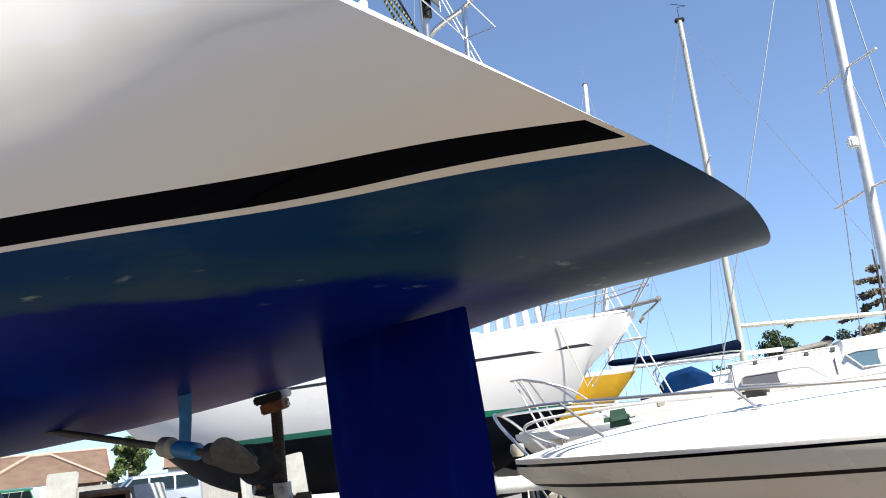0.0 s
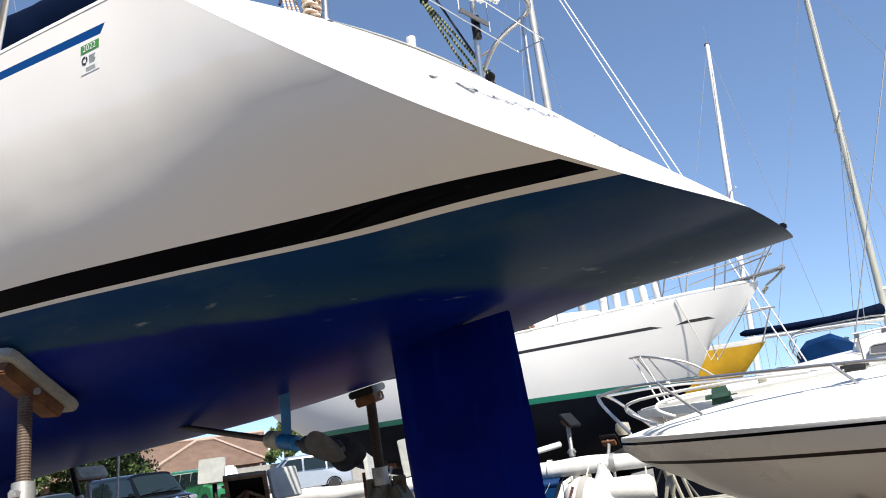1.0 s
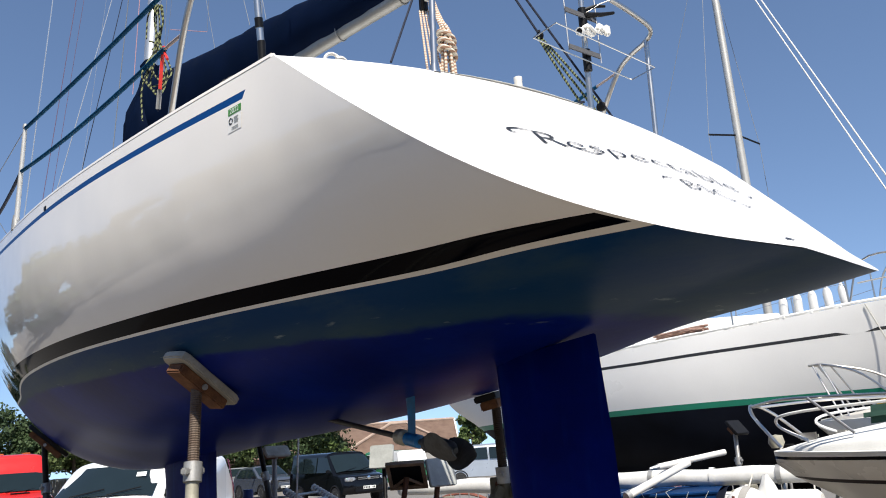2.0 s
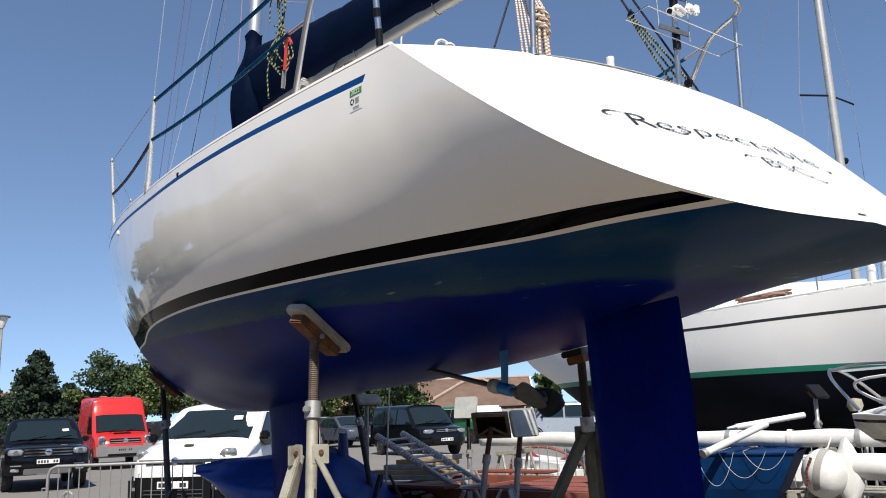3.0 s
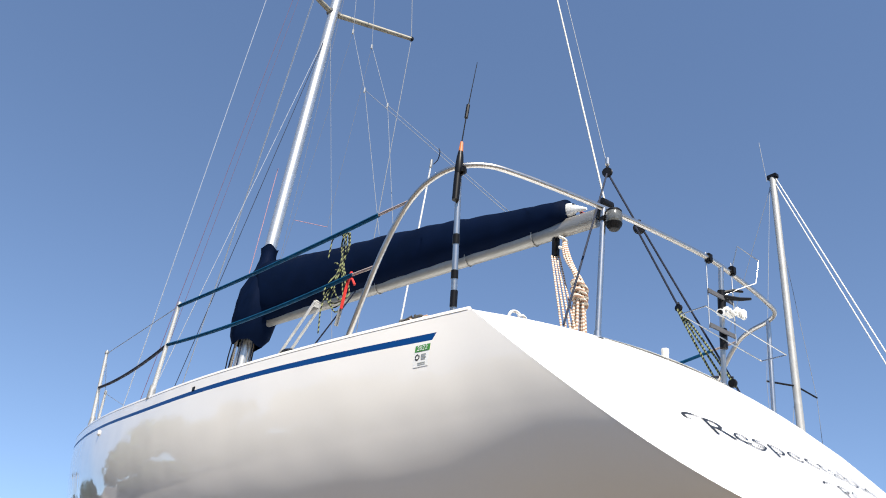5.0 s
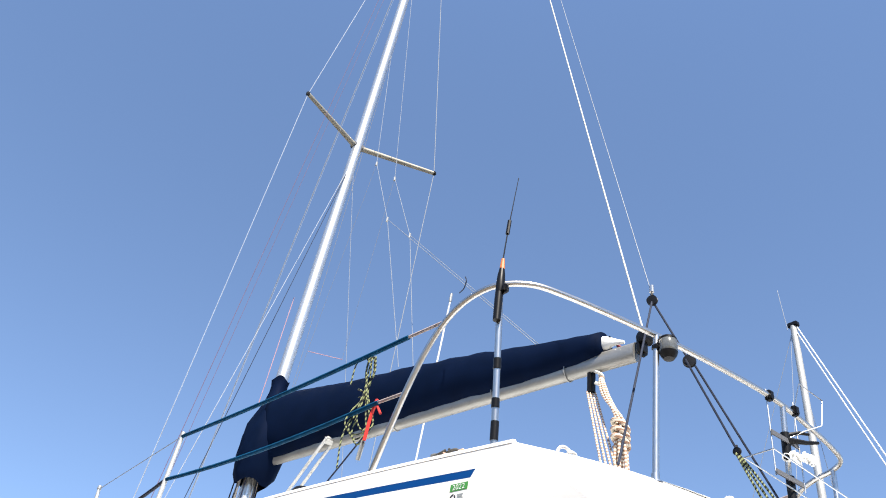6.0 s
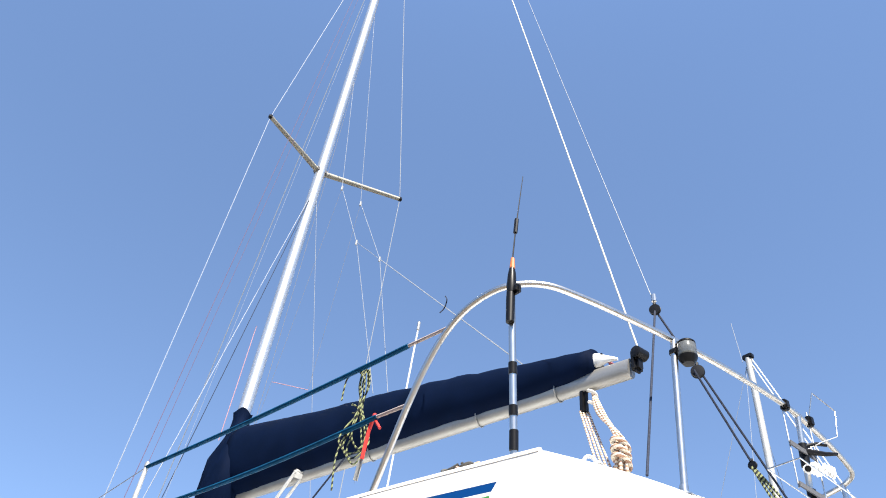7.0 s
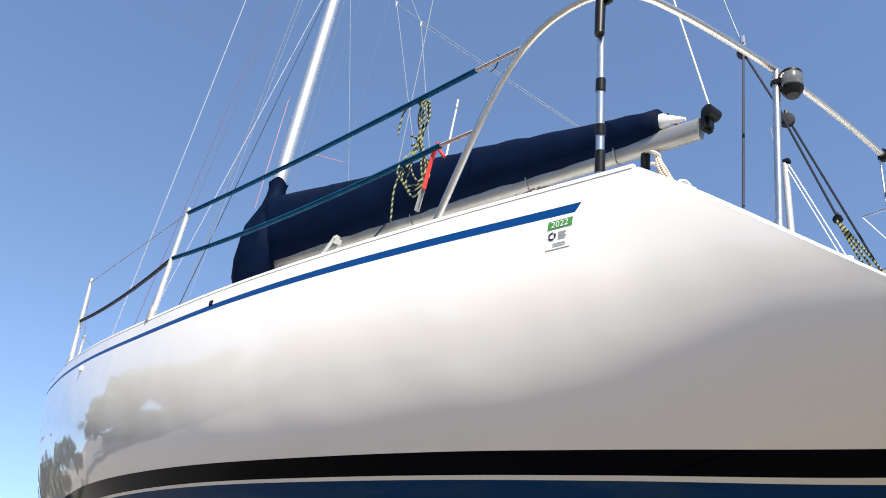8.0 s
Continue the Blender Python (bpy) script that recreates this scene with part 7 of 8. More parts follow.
part("spreader", tube(mb(), [to_sec @ Vector((-0.36, 15.85, 7.42)), Vector((0, 0, 7.48)), to_sec @ Vector((0.52, 17.05, 7.42))], 0.020, 6), BLACK, secmast, "slim dark spreaders")
part("masthead_fitting", box(mb(), (0.24, 0.14, 0.12), (0, 0, 12.54), bevel=0.02), BLACK, secmast)
part("masthead_aerial", tube(mb(), [(0.18, -0.05, 12.5), (0.34, -0.16, 13.75)], 0.007, 5), WIRE, secmast)
part("mast_winch", lathe(mb(), [(0.06, 0), (0.05, 0.08), (0.07, 0.13), (0, 0.14)], 12, (0.0, -0.06, 6.15), (90, 0, 0)), BLACK, secmast, smooth=True)
part("fore_stay", tube(mb(), [(-0.08, 0, 12.45), (-4.14, 0, 1.78)], 0.015, 8), SPAR_WHITE, secmast, "white furled forestay")
part("inner_stay", tube(mb(), [(-0.07, 0.02, 12.30), (-3.97, 0.03, 1.78)], 0.014, 8), SPAR_WHITE, secmast, "white furled inner stay")
for side in (1, -1):
    part("shroud", tube(mb(), [(0.1, 0, 12.3), to_sec @ (Vector((-0.36, 15.85, 7.42)) if side > 0 else Vector((0.52, 17.05, 7.42))), (0.1, side * 0.95, 1.70)], 0.006, 5), WIRE, secmast)
    part("shroud", tube(mb(), [(0.05, 0, 7.3), (0.5, side * 0.95, 1.70)], 0.006, 5), WIRE, secmast)
part("back_stay", tube(mb(), [(0, 0, 12.5), (4.5, 0, 1.68)], 0.006, 5), WIRE, secmast)

# a white cabin cruiser beyond the motor cruiser: bow towards -x
SML = pose(0.72, 11.1, 0, 0, 0, -18)
sml = thing("cabin_cruiser", "white cabin cruiser with dark side window and bow rails, ashore", "motorboat", SML)
mst2 = [(0.0, 0.02, 1.66, 1.60, 1.3, 0), (0.2, 0.22, 1.66, 1.30, 1.4, -0.4), (0.7, 0.55, 1.66, 1.0, 1.6, -0.2), (1.6, 0.92, 1.66, 0.80, 1.8, 0), (3.0, 1.08, 1.64, 0.75, 1.8, 0), (5.8, 1.05, 1.64, 0.75, 1.8, 0)]
boat_hull(sml, denser(mst2, 20), ((0.0, 1.54, CREAM, "cream hull"), (1.54, 1.9, DECK_WHITE, "white gunwale")), DECK_WHITE)
for x in (1.8, 4.4):
    part("chock", box(mb(), (0.3, 1.2, 0.85), (x, 0, 0.425), bevel=0.03), WOOD, sml)
bm = mb()
rows = []
for x, w, h in ((0.06, 0.05, 0.03), (0.4, 0.36, 0.07), (0.9, 0.60, 0.14), (1.5, 0.82, 0.22), (2.1, 0.93, 0.30), (2.5, 0.98, 0.345), (2.80, 1.0, 0.37)):
    rows.append([Vector((x, w * math.sin(a), 1.655 + h * max(0.0, math.cos(a)) ** 0.4)) for a in (math.pi * (q / 16 - 0.5) for q in range(17))])
grid(bm, rows)
part("foredeck", bm, CREAM, sml, smooth=True)
cab = part("cabin", shell(((2.74, 0.70, 0.40), (2.80, 0.80, 0.535), (2.95, 0.84, 0.565), (3.4, 0.86, 0.585), (3.95, 0.86, 0.615)), 1.60), DECK_WHITE, sml, "white cabin with a dark side window", smooth=True)
whl = part("wheelhouse", shell(((3.94, 0.86, 0.60), (3.99, 0.88, 0.675), (4.4, 0.90, 0.70), (5.4, 0.90, 0.72), (5.6, 0.86, 0.50)), 1.60), DECK_WHITE, sml, "white wheelhouse with pale blue windows", smooth=True)
hatch = part("roof_hatch", box(mb(), (0.52, 0.70, 0.05), (3.67, -0.30, 2.255), (0, -6, 0), bevel=0.015), PLY, sml, "grey hatch board propped on the cabin roof")
part("hatch_edge", box(mb(), (0.10, 0.74, 0.035), (3.90, -0.30, 2.315), (0, 30, 0), bevel=0.01), BLACK, hatch)


def side_pane(poly, width, base, h, side, material, parent, label, frame_mat):
    """A window let into the side of a cabin, with its frame standing a little proud."""
    out = lambda z: width + 0.02 + 0.10 * max(0.0, (base + h * 0.8 - z) / (h * 0.8 - 0.1)) + 0.006
    bm = mb()
    a = [bm.verts.new((x, side * out(z), z)) for x, z in poly]
    b = [bm.verts.new((x, side * (out(z) - 0.05), z)) for x, z in poly]
    bm.faces.new(a)
    for k in range(len(poly)):
        bm.faces.new((a[k], a[(k + 1) % len(poly)], b[(k + 1) % len(poly)], b[k]))
    pane = part("window", bm, material, parent, label)
    part("window_frame", tube(mb(), [(x, side * (out(z) + 0.003), z) for x, z in poly + poly[:1]], 0.009, 6), frame_mat, pane, smooth=True)


for side in (-1, 1):
    side_pane([(2.885, 1.91), (2.90, 1.985), (2.94, 2.005), (3.53, 2.025), (3.60, 2.015), (3.79, 1.86), (3.76, 1.845)], 0.85, 1.60, 0.575, side, WINDOW_DARK, cab, "dark framed side window", GALV)
    side_pane([(3.98, 2.10), (4.10, 2.125), (5.2, 2.12), (5.2, 1.95), (4.12, 1.945)], 0.89, 1.60, 0.69, side, WINDOW_BLUE, whl, "pale blue wheelhouse window", DECK_WHITE)
    part("trim_strip", tube(mb(), [(2.81, side * 0.86, 2.10), (2.815, side * 0.95, 1.80)], 0.007, 6), TRIM_GREY, cab)
    part("trim_strip", tube(mb(), [(3.87, side * 0.895, 2.08), (3.87, side * 0.96, 1.80)], 0.007, 6), TRIM_GREY, cab)
    rail_run(sml, [(2.76, side * 0.80, 2.155), (3.3, side * 0.83, 2.18), (3.93, side * 0.84, 2.205)], 0.011, DECK_WHITE, "roof_handrail")
    for k in range(5):
        part("handrail_foot", box(mb(), (0.05, 0.03, 0.05), (2.80 + 0.27 * k, side * (0.805 + 0.009 * k), 2.13 + 0.012 * k), bevel=0.008), TRIM_GREY, sml)
    rail_run(sml, [(0.02, 0.0, 2.36), (0.30, side * 0.24, 2.33), (0.75, side * 0.44, 2.16), (1.25, side * 0.60, 1.70)], 0.014, STEEL, "bow_rail")
    rail_run(sml, [(0.10, side * 0.10, 2.34), (0.24, side * 0.22, 2.05), (0.42, side * 0.34, 1.68)], 0.012, STEEL, "rail_post")
    rail_run(sml, [(0.22, side * 0.20, 2.34), (0.38, side * 0.30, 2.02), (0.52, side * 0.40, 1.68)], 0.012, STEEL, "rail_post")


def far_mast(label, foot, top, r, material, stays=(), boat_z=1.9):
    """A sailing boat beyond, of which the rig and a strip of hull show."""
    t = thing("moored_yacht", label, "sailing boat", pose(foot[0], foot[1], 0, 0, 0, 8))
    st = [(-3.2, 0.02, boat_z + 0.25, boat_z + 0.15, 1.3, 0), (-2.6, 0.45, boat_z + 0.2, boat_z - 0.5, 1.6, -0.3), (-1.0, 1.1, boat_z + 0.1, boat_z - 0.9, 2, 0), (1.2, 1.25, boat_z + 0.05, boat_z - 0.95, 2.1, 0), (3.4, 0.9, boat_z + 0.05, boat_z - 0.7, 2, 0)]
    boat_hull(t, st, ((0, boat_z - 0.55, FAR_DARK, "dark antifouling"), (boat_z - 0.55, 9, FAR_WHITE, "white topsides")), DECK_WHITE)
    part("keel", box(mb(), (1.6, 0.2, boat_z - 0.7), (0.3, 0, (boat_z - 0.7) / 2), bevel=0.03), FAR_DARK, t)
    dx = Vector((top[0] - foot[0], top[1] - foot[1], 0))
    dx.rotate(Euler((0, 0, radians(-8))))
    head = Vector((dx.x, dx.y, top[2]))
    ms = part("mast", tube(mb(), [(0, 0, boat_z), head], [r, r * 0.85], 10), material, t, smooth=True)
    mid = Vector((0, 0, boat_z)).lerp(head, 0.55)
    part("spreader", tube(mb(), [mid + Vector((0, -0.8, -0.05)), mid, mid + Vector((0, 0.8, -0.05))], r * 0.25, 6), material, ms)
    upper = Vector((0, 0, boat_z)).lerp(head, 0.34)
    part("spreader", tube(mb(), [upper + Vector((0, -0.95, -0.05)), upper, upper + Vector((0, 0.95, -0.05))], r * 0.28, 6), material, ms)
    part("mast_lamp", box(mb(), (0.16, 0.14, 0.18), Vector((0, 0, boat_z)).lerp(head, 0.42) + Vector((-r * 1.5, 0, 0)), bevel=0.03), DECK_WHITE, ms)
    part("masthead_fitting", box(mb(), (0.2, 0.12, 0.12), head, bevel=0.02), BLACK, ms)
    part("masthead_aerial", tube(mb(), [head, head + Vector((0.02, 0, 0.9))], 0.008, 5), WIRE, ms)
    for bx, by in ((-3.1, 0), (3.3, 0), (0.1, 1.2), (0.1, -1.2)):
        part("stay", tube(mb(), [head, (bx, by, boat_z + 0.1)], 0.010, 5), WIRE, ms)
    for by in (1.15, -1.15):
        part("stay", tube(mb(), [mid, (0.6, by, boat_z + 0.1)], 0.007, 5), WIRE, ms)
    return t


far_mast("white yacht far back with a silver mast", (5.85, 32.0), (6.77, 32.4, 16.06), 0.11, SPAR_WHITE)
far_mast("white yacht with a thick silver mast", (6.71, 12.5), (6.97, 12.4, 11.2), 0.085, ALU_MATT, boat_z=1.55)
# ---------------------------------------------------------------- the yard behind the yacht
# spars lying on trestles
SPA, SPB = Vector((-4.4, 9.5, 1.19)), Vector((1.05, 8.55, 1.16))
sp = thing("stored_mast", "white mast wrapped in plastic, lying on trestles", "mast")
bm = mb()
d0 = (SPB - SPA).normalized()
vs = grid(bm, [oval_row(SPA.lerp(SPB, t) + Vector((0, 0, 0.006 * math.sin(t * 40))), d0, 0.070 + 0.006 * math.sin(t * 57), 0.088 + 0.006 * math.sin(t * 33), 14) for t in (k / 60 for k in range(61))], close=True)
bm.faces.new(vs[0])
bm.faces.new(vs[-1])
part("wrapped_spar", bm, PLASTIC_WRAP, sp, smooth="all")
for k in range(4):
    p = SPA.lerp(SPB, 0.50 + 0.12 * k)
    bm = mb()
    vs = grid(bm, [oval_row(p + d0 * s, d0, 0.080, 0.098, 14) for s in (0, 0.05)], close=True)
    part("tape_band", bm, GALV if k % 2 else PLASTIC_WRAP, sp, smooth=True)
for k in range(4):
    x0 = -1.45 + 0.24 * k
    a = SPA.lerp(SPB, (x0 - SPA.x) / (SPB.x - SPA.x)) - Vector((0, 0, 0.085))
    g = Vector((x0, 8.135, 1.075))
    bm = tube(mb(), [a, g] + sag(g, Vector((min(-0.32, x0 + 0.32 + 0.07 * k), 8.135, 1.07)), 0.10 + 0.08 * (k * 3 % 4), 12)[1:], 0.0022, 5)
    part("loose_rigging_wire", bm, ROPE_WHITE, sp, smooth=True)
sp2 = thing("spinnaker_pole", "white spinnaker pole lying across the stored mast", "pole")
PA, PB = Vector((-0.88, 8.72, 1.30)), Vector((-0.24, 9.25, 1.40))
part("pole", tube(mb(), [PA, PB], 0.033, 12), SPAR_WHITE, sp2, smooth=True)
part("pole_end", tube(mb(), [PA - (PB - PA).normalized() * 0.10, PA], [0.015, 0.029], 10), ALU, sp2, smooth=True)
sp3 = thing("spare_boom", "white boom leaning on the stored mast", "boom")
part("spar", tube(mb(), [Vector((-1.05, 7.85, 1.07)), Vector((-0.55, 8.62, 1.33))], 0.038, 12), SPAR_WHITE, sp3, smooth=True)
part("end_cap", tube(mb(), [Vector((-1.06, 7.84, 1.065)), Vector((-1.03, 7.88, 1.08))], 0.044, 12), GALV, sp3, smooth=True)


def trestle(at, turn, h, w=0.8):
    t = thing("trestle", "grey metal trestle under the stored mast", "trestle", pose(*at, 0, 0, turn), "trestles")
    part("top_bar", box(mb(), (0.06, w, 0.06), (0, 0, h - 0.03), bevel=0.008), GALV_DULL, t)
    for sx in (-1, 1):
        for sy in (-1, 1):
            part("leg", tube(mb(), [(sx * 0.02, sy * (w / 2 - 0.08), h - 0.05), (sx * 0.28, sy * (w / 2), 0.0)], 0.018, 6), GALV_DULL, t)
        part("brace", tube(mb(), [(sx * 0.18, -(w / 2 - 0.02), h * 0.35), (sx * 0.18, w / 2 - 0.02, h * 0.35)], 0.012, 6), GALV_DULL, t)


for t in (0.10, 0.36, 0.80, 0.97):
    p = SPA.lerp(SPB, t)
    trestle((p.x, p.y, 0), math.degrees(math.atan2(d0.y, d0.x)), 1.055)
# a round white inflatable buoy and a cylinder fender hung from the stored mast
bu = thing("round_fender", "large round white fender with a grey strap and dark red marks", "fender", pose(-0.02, 8.40, 0.84, 0, 12, 0))
bm = mb()
bmesh.ops.create_uvsphere(bm, u_segments=28, v_segments=18, radius=0.215)
for v in bm.verts:
    v.co.z *= 1.12
    v.co += v.co.normalized() * (0.008 * noise.noise(v.co * 6))
part("bag", bm, PLASTIC_WRAP, bu, smooth="all")
bm = mb()
grid(bm, [[Vector((0.221 * math.cos(a) * math.cos(q), 0.221 * math.sin(q), 0.247 * math.sin(a) * math.cos(q))) for q in (-0.16, 0.0, 0.16)] for a in (2 * math.pi * k / 40 for k in range(41))])
o = part("strap", bm, FENCE_GREY, bu, "grey strap", smooth=True)
o.matrix_basis = pose(0.0, 0, 0, 0, -18, 75)
for k in range(9):
    a = 2.45 + 0.11 * k
    bm = mb()
    f = k / 8 - 0.5
    box(bm, (0.012, 0.030, 0.022), (-0.150 + 0.05 * abs(f), -0.160, -0.26 * f), (0, 0, 45))
    part("bar", bm, RED_OXIDE, bu)
part("lanyard", tube(mb(), [(0, 0, 0.24), (0.02, 0.05, 0.36)], 0.008, 6), ROPE_WHITE, bu)
bag = thing("folded_bag", "crumpled white sailcloth bag hung from the stored mast", "bag", pose(0.19, 8.46, 0.66))
bm = mb()
rows = [[Vector(((0.10 + 0.05 * math.sin(z * 9)) * math.cos(a) * w, 0.09 * math.sin(a) * w, z)) + Vector((noise.noise(Vector((math.cos(a) * 3, math.sin(a) * 3, z * 6))) * 0.035, 0, 0)) for a in (2 * math.pi * k / 18 for k in range(18))] for z, w in ((-0.16, 0.5), (-0.08, 0.95), (0.05, 1.1), (0.2, 0.95), (0.33, 1.05), (0.44, 0.9), (0.50, 0.6), (0.52, 0.2))]
grid(bm, rows, close=True)
part("cloth", bm, PLASTIC_WRAP, bag, smooth="all")
cyl = thing("cylinder_fender", "long white cylinder fender lying under the stored mast", "fender", pose(0.42, 8.46, 0.90, 0, 90, -14))
part("body", lathe(mb(), [(0.02, -0.27), (0.09, -0.26), (0.125, -0.22), (0.13, 0.0), (0.125, 0.22), (0.09, 0.26), (0.02, 0.27)], 20), PLASTIC_WRAP, cyl, smooth=True)
part("rope", tube(mb(), [(-0.10, 0, -0.20), (-0.20, 0.02, -0.20)], 0.008, 6), ROPE_WHITE, cyl)
part("rope", tube(mb(), [(-0.10, 0, 0.20), (-0.20, 0.02, 0.20)], 0.008, 6), ROPE_WHITE, cyl)
# pallets and timber stacked below
for k, (x, y, rz) in enumerate(((0.1, 9.1, -12), (1.3, 9.3, -8))):
    t = thing("timber_pallet", "grey weathered timber pallet stack", "pallet", pose(x, y, 0, 0, 0, rz), "pallets")
    for lv in range(5):
        for j in range(4):
            part("board", box(mb(), (1.0, 0.10, 0.022), (0, -0.36 + 0.24 * j, 0.10 + lv * 0.13), bevel=0.003), PLY, t)
        for j in (-0.42, 0, 0.42):
            part("bearer", box(mb(), (0.09, 0.86, 0.085), (j, 0, 0.045 + lv * 0.13), bevel=0.003), PLY, t)
# blue hulled dinghy under the stored mast
DIN = pose(-0.25, 8.72, 0)
din = thing("blue_dinghy", "blue pram dinghy with a raked transom, stored on a low trolley", "dinghy", DIN)
bm = mb()
rows = []
for x, w, up in ((0.0, 0.50, 0.0), (-0.3, 0.545, -0.01), (-0.8, 0.56, -0.01), (-1.3, 0.50, 0.02), (-1.65, 0.36, 0.05), (-1.80, 0.20, 0.07)):
    rake = 1.0 + x / 1.8
    half = [(0.0, 0.36), (0.45, 0.41), (0.80, 0.52), (0.92, 0.70), (0.98, 0.90), (1.0, 1.05)]
    sec = [(-f, z) for f, z in reversed(half)] + half[1:]
    rows.append([Vector((x - 0.50 * (1.05 - z) * rake, w * f, z + up * (1.4 - z))) for f, z in sec])
vs = grid(bm, rows)
bm.faces.new(vs[0])
bm.faces.new(vs[-1])
part("hull", bm, BLUE_HULL, din, "faded blue painted hull")
bm = mb()
grid(bm, [[Vector((r[0].x, r[0].y * (1 - q) + r[-1].y * q, r[0].z - 0.004 + 0.03 * math.sin(q * math.pi))) for q in (0, 0.25, 0.5, 0.75, 1)] for r in rows])
part("cover", bm, BLUE_HULL, din, smooth=True)
for s_ in (0, -1):
    part("gunwale", tube(mb(), [r[s_] for r in rows], 0.016, 6), BLUE_HULL, din, smooth=True)
part("trolley", box(mb(), (1.2, 0.5, 0.06), (-0.95, 0, 0.36), bevel=0.01), GALV_DULL, din)
for x in (-1.35, -0.6):
    for y in (-0.2, 0.2):
        part("trolley_leg", box(mb(), (0.05, 0.05, 0.34), (x, y, 0.17), bevel=0.006), GALV_DULL, din)

# dinghy under a blue tarpaulin
TAR = pose(-4.55, 5.72, 0, 0, 0, 27)
tar = thing("covered_dinghy", "sailing dinghy under a creased blue tarpaulin", "dinghy", TAR)
bm = mb()
rows = []
for k in range(29):
    x = -0.98 + 2.18 * k / 28
    w = curve1(x, (-0.98, -0.7, -0.2, 0.5, 0.9, 1.20), (0.06, 0.30, 0.52, 0.60, 0.56, 0.50))
    ridge = curve1(x, (-0.98, -0.6, -0.2, 0.45, 0.8, 1.20), (1.14, 1.19, 1.21, 1.25, 1.02, 0.62))
    edge = curve1(x, (-0.98, -0.4, 0.4, 0.8, 1.20), (1.08, 0.94, 0.86, 0.74, 0.46))
    row = []
    for j in range(25):
        s = -1 + 2 * j / 24
        a = abs(s)
        if a < 0.62:
            q = a / 0.62
            p = Vector((x, math.copysign(w * q, s), ridge + (edge - ridge) * q ** 1.1 - 0.05 * math.sin(q * math.pi)))
        else:
            q = (a - 0.62) / 0.38
            p = Vector((x + 0.22 * q * min(1.0, max(0.0, (0.4 - x) / 1.38)), math.copysign(w * (1 - 0.25 * q), s), edge - curve1(x, (-0.98, -0.5, 0.0, 1.2), (0.10, 0.36, 0.55, 0.55)) * q))
        f = noise.noise(Vector((x * 2.3, s * 4, 1))) * 0.05 + noise.noise(Vector((x * 8, s * 9, 3))) * 0.018
        row.append(p + Vector((0, f * math.copysign(1, s), f * 0.7)))
    rows.append(row)
grid(bm, rows)
part("tarpaulin", bm, TARP, tar, "bright blue creased tarpaulin", smooth="all")
bm = mb()
grid(bm, [[Vector((x, s * w * 0.82, z)) for s in (-1, -0.5, 0, 0.5, 1)] for x, w, z in ((-0.78, 0.05, 0.96), (-0.5, 0.26, 0.66), (0.2, 0.50, 0.36), (1.1, 0.42, 0.30))])
part("hull", bm, FAR_WHITE, tar)
part("trolley", box(mb(), (1.7, 0.5, 0.36), (0.1, 0, 0.18), bevel=0.03), GALV_DULL, tar)
part("bow_post", tube(mb(), [(0.50, 0.0, 0.9), (0.50, 0.0, 1.40)], [0.07, 0.045], 10), TARP, tar, smooth=True)
for y in (-0.3, 0.35):
    part("lashing", tube(mb(), [(0.0, y - 0.35, 1.0), (-0.1, y, 1.24), (-0.2, y + 0.35, 0.98)], 0.006, 5), BLACK, tar)

dm = thing("dinghy_mast", "slim white dinghy mast stood upright behind the tarpaulin", "mast")
part("spar", tube(mb(), [(-3.90, 6.27, 0.0), (-3.78, 6.21, 0.9), (-3.2, 5.95, 6.80)], [0.009, 0.009, 0.010], 8), SPAR_WHITE, dm, smooth=True)
part("cap", tube(mb(), [(-3.205, 5.952, 6.74), (-3.2, 5.95, 6.84)], 0.016, 8), GALV, dm)
part("foot_block", box(mb(), (0.2, 0.2, 0.05), (-3.90, 6.27, 0.025), bevel=0.006), WOOD, dm)

# red flat trailer with its wheel
TRA = pose(-2.35, 7.00, 0, 0, 0, -8)
tra = thing("flat_trailer", "rusty red oxide flat trailer with open frame", "trailer", TRA)
for y in (-0.75, 0.75):
    part("side_beam", box(mb(), (3.1, 0.10, 0.18), (-0.55, y, 0.76), bevel=0.01), RED_OXIDE, tra)
for k in range(6):
    part("cross_beam", box(mb(), (0.09, 1.46, 0.12), (-2.0 + 0.59 * k, 0, 0.75), bevel=0.01), RED_OXIDE, tra)
for k in range(4):
    part("deck_plank", box(mb(), (1.2, 0.32, 0.03), (0.33, -0.56 + 0.37 * k, 0.845), bevel=0.004), RED_OXIDE, tra)
part("draw_bar", box(mb(), (1.4, 0.12, 0.12), (-2.6, 0, 0.70), (0, 4, 0), bevel=0.01), RED_OXIDE, tra)
part("axle", tube(mb(), [(-1.0, -0.95, 0.40), (-1.0, 0.95, 0.40)], 0.04, 10), RUST, tra)
for y in (-0.92, 0.92):
    for dx in (-1.0,):
        whl = part("wheel", lathe(mb(), [(0.20, -0.12), (0.36, -0.12), (0.41, -0.08), (0.41, 0.08), (0.36, 0.12), (0.20, 0.12)], 28, (dx, y, 0.41), (90, 0, 0)), TYRE, tra, smooth=True)
        part("rim", lathe(mb(), [(0.03, -0.10), (0.17, -0.08), (0.21, -0.13), (0.21, 0.13), (0.17, 0.08), (0.03, 0.10)], 20, (dx, y, 0.41), (90, 0, 0)), PLASTIC_WRAP, whl, smooth=True)
        for k in range(22):
            a = 2 * math.pi * k / 22
            part("tread_block", box(mb(), (0.02, 0.20, 0.06), (dx + 0.412 * math.cos(a), y, 0.41 + 0.412 * math.sin(a)), (0, -math.degrees(a), 12), bevel=0.005), GALV_DULL, whl)
    part("mudguard", box(mb(), (0.95, 0.26, 0.03), (-1.0, y, 0.88), bevel=0.01), RED_OXIDE, tra)
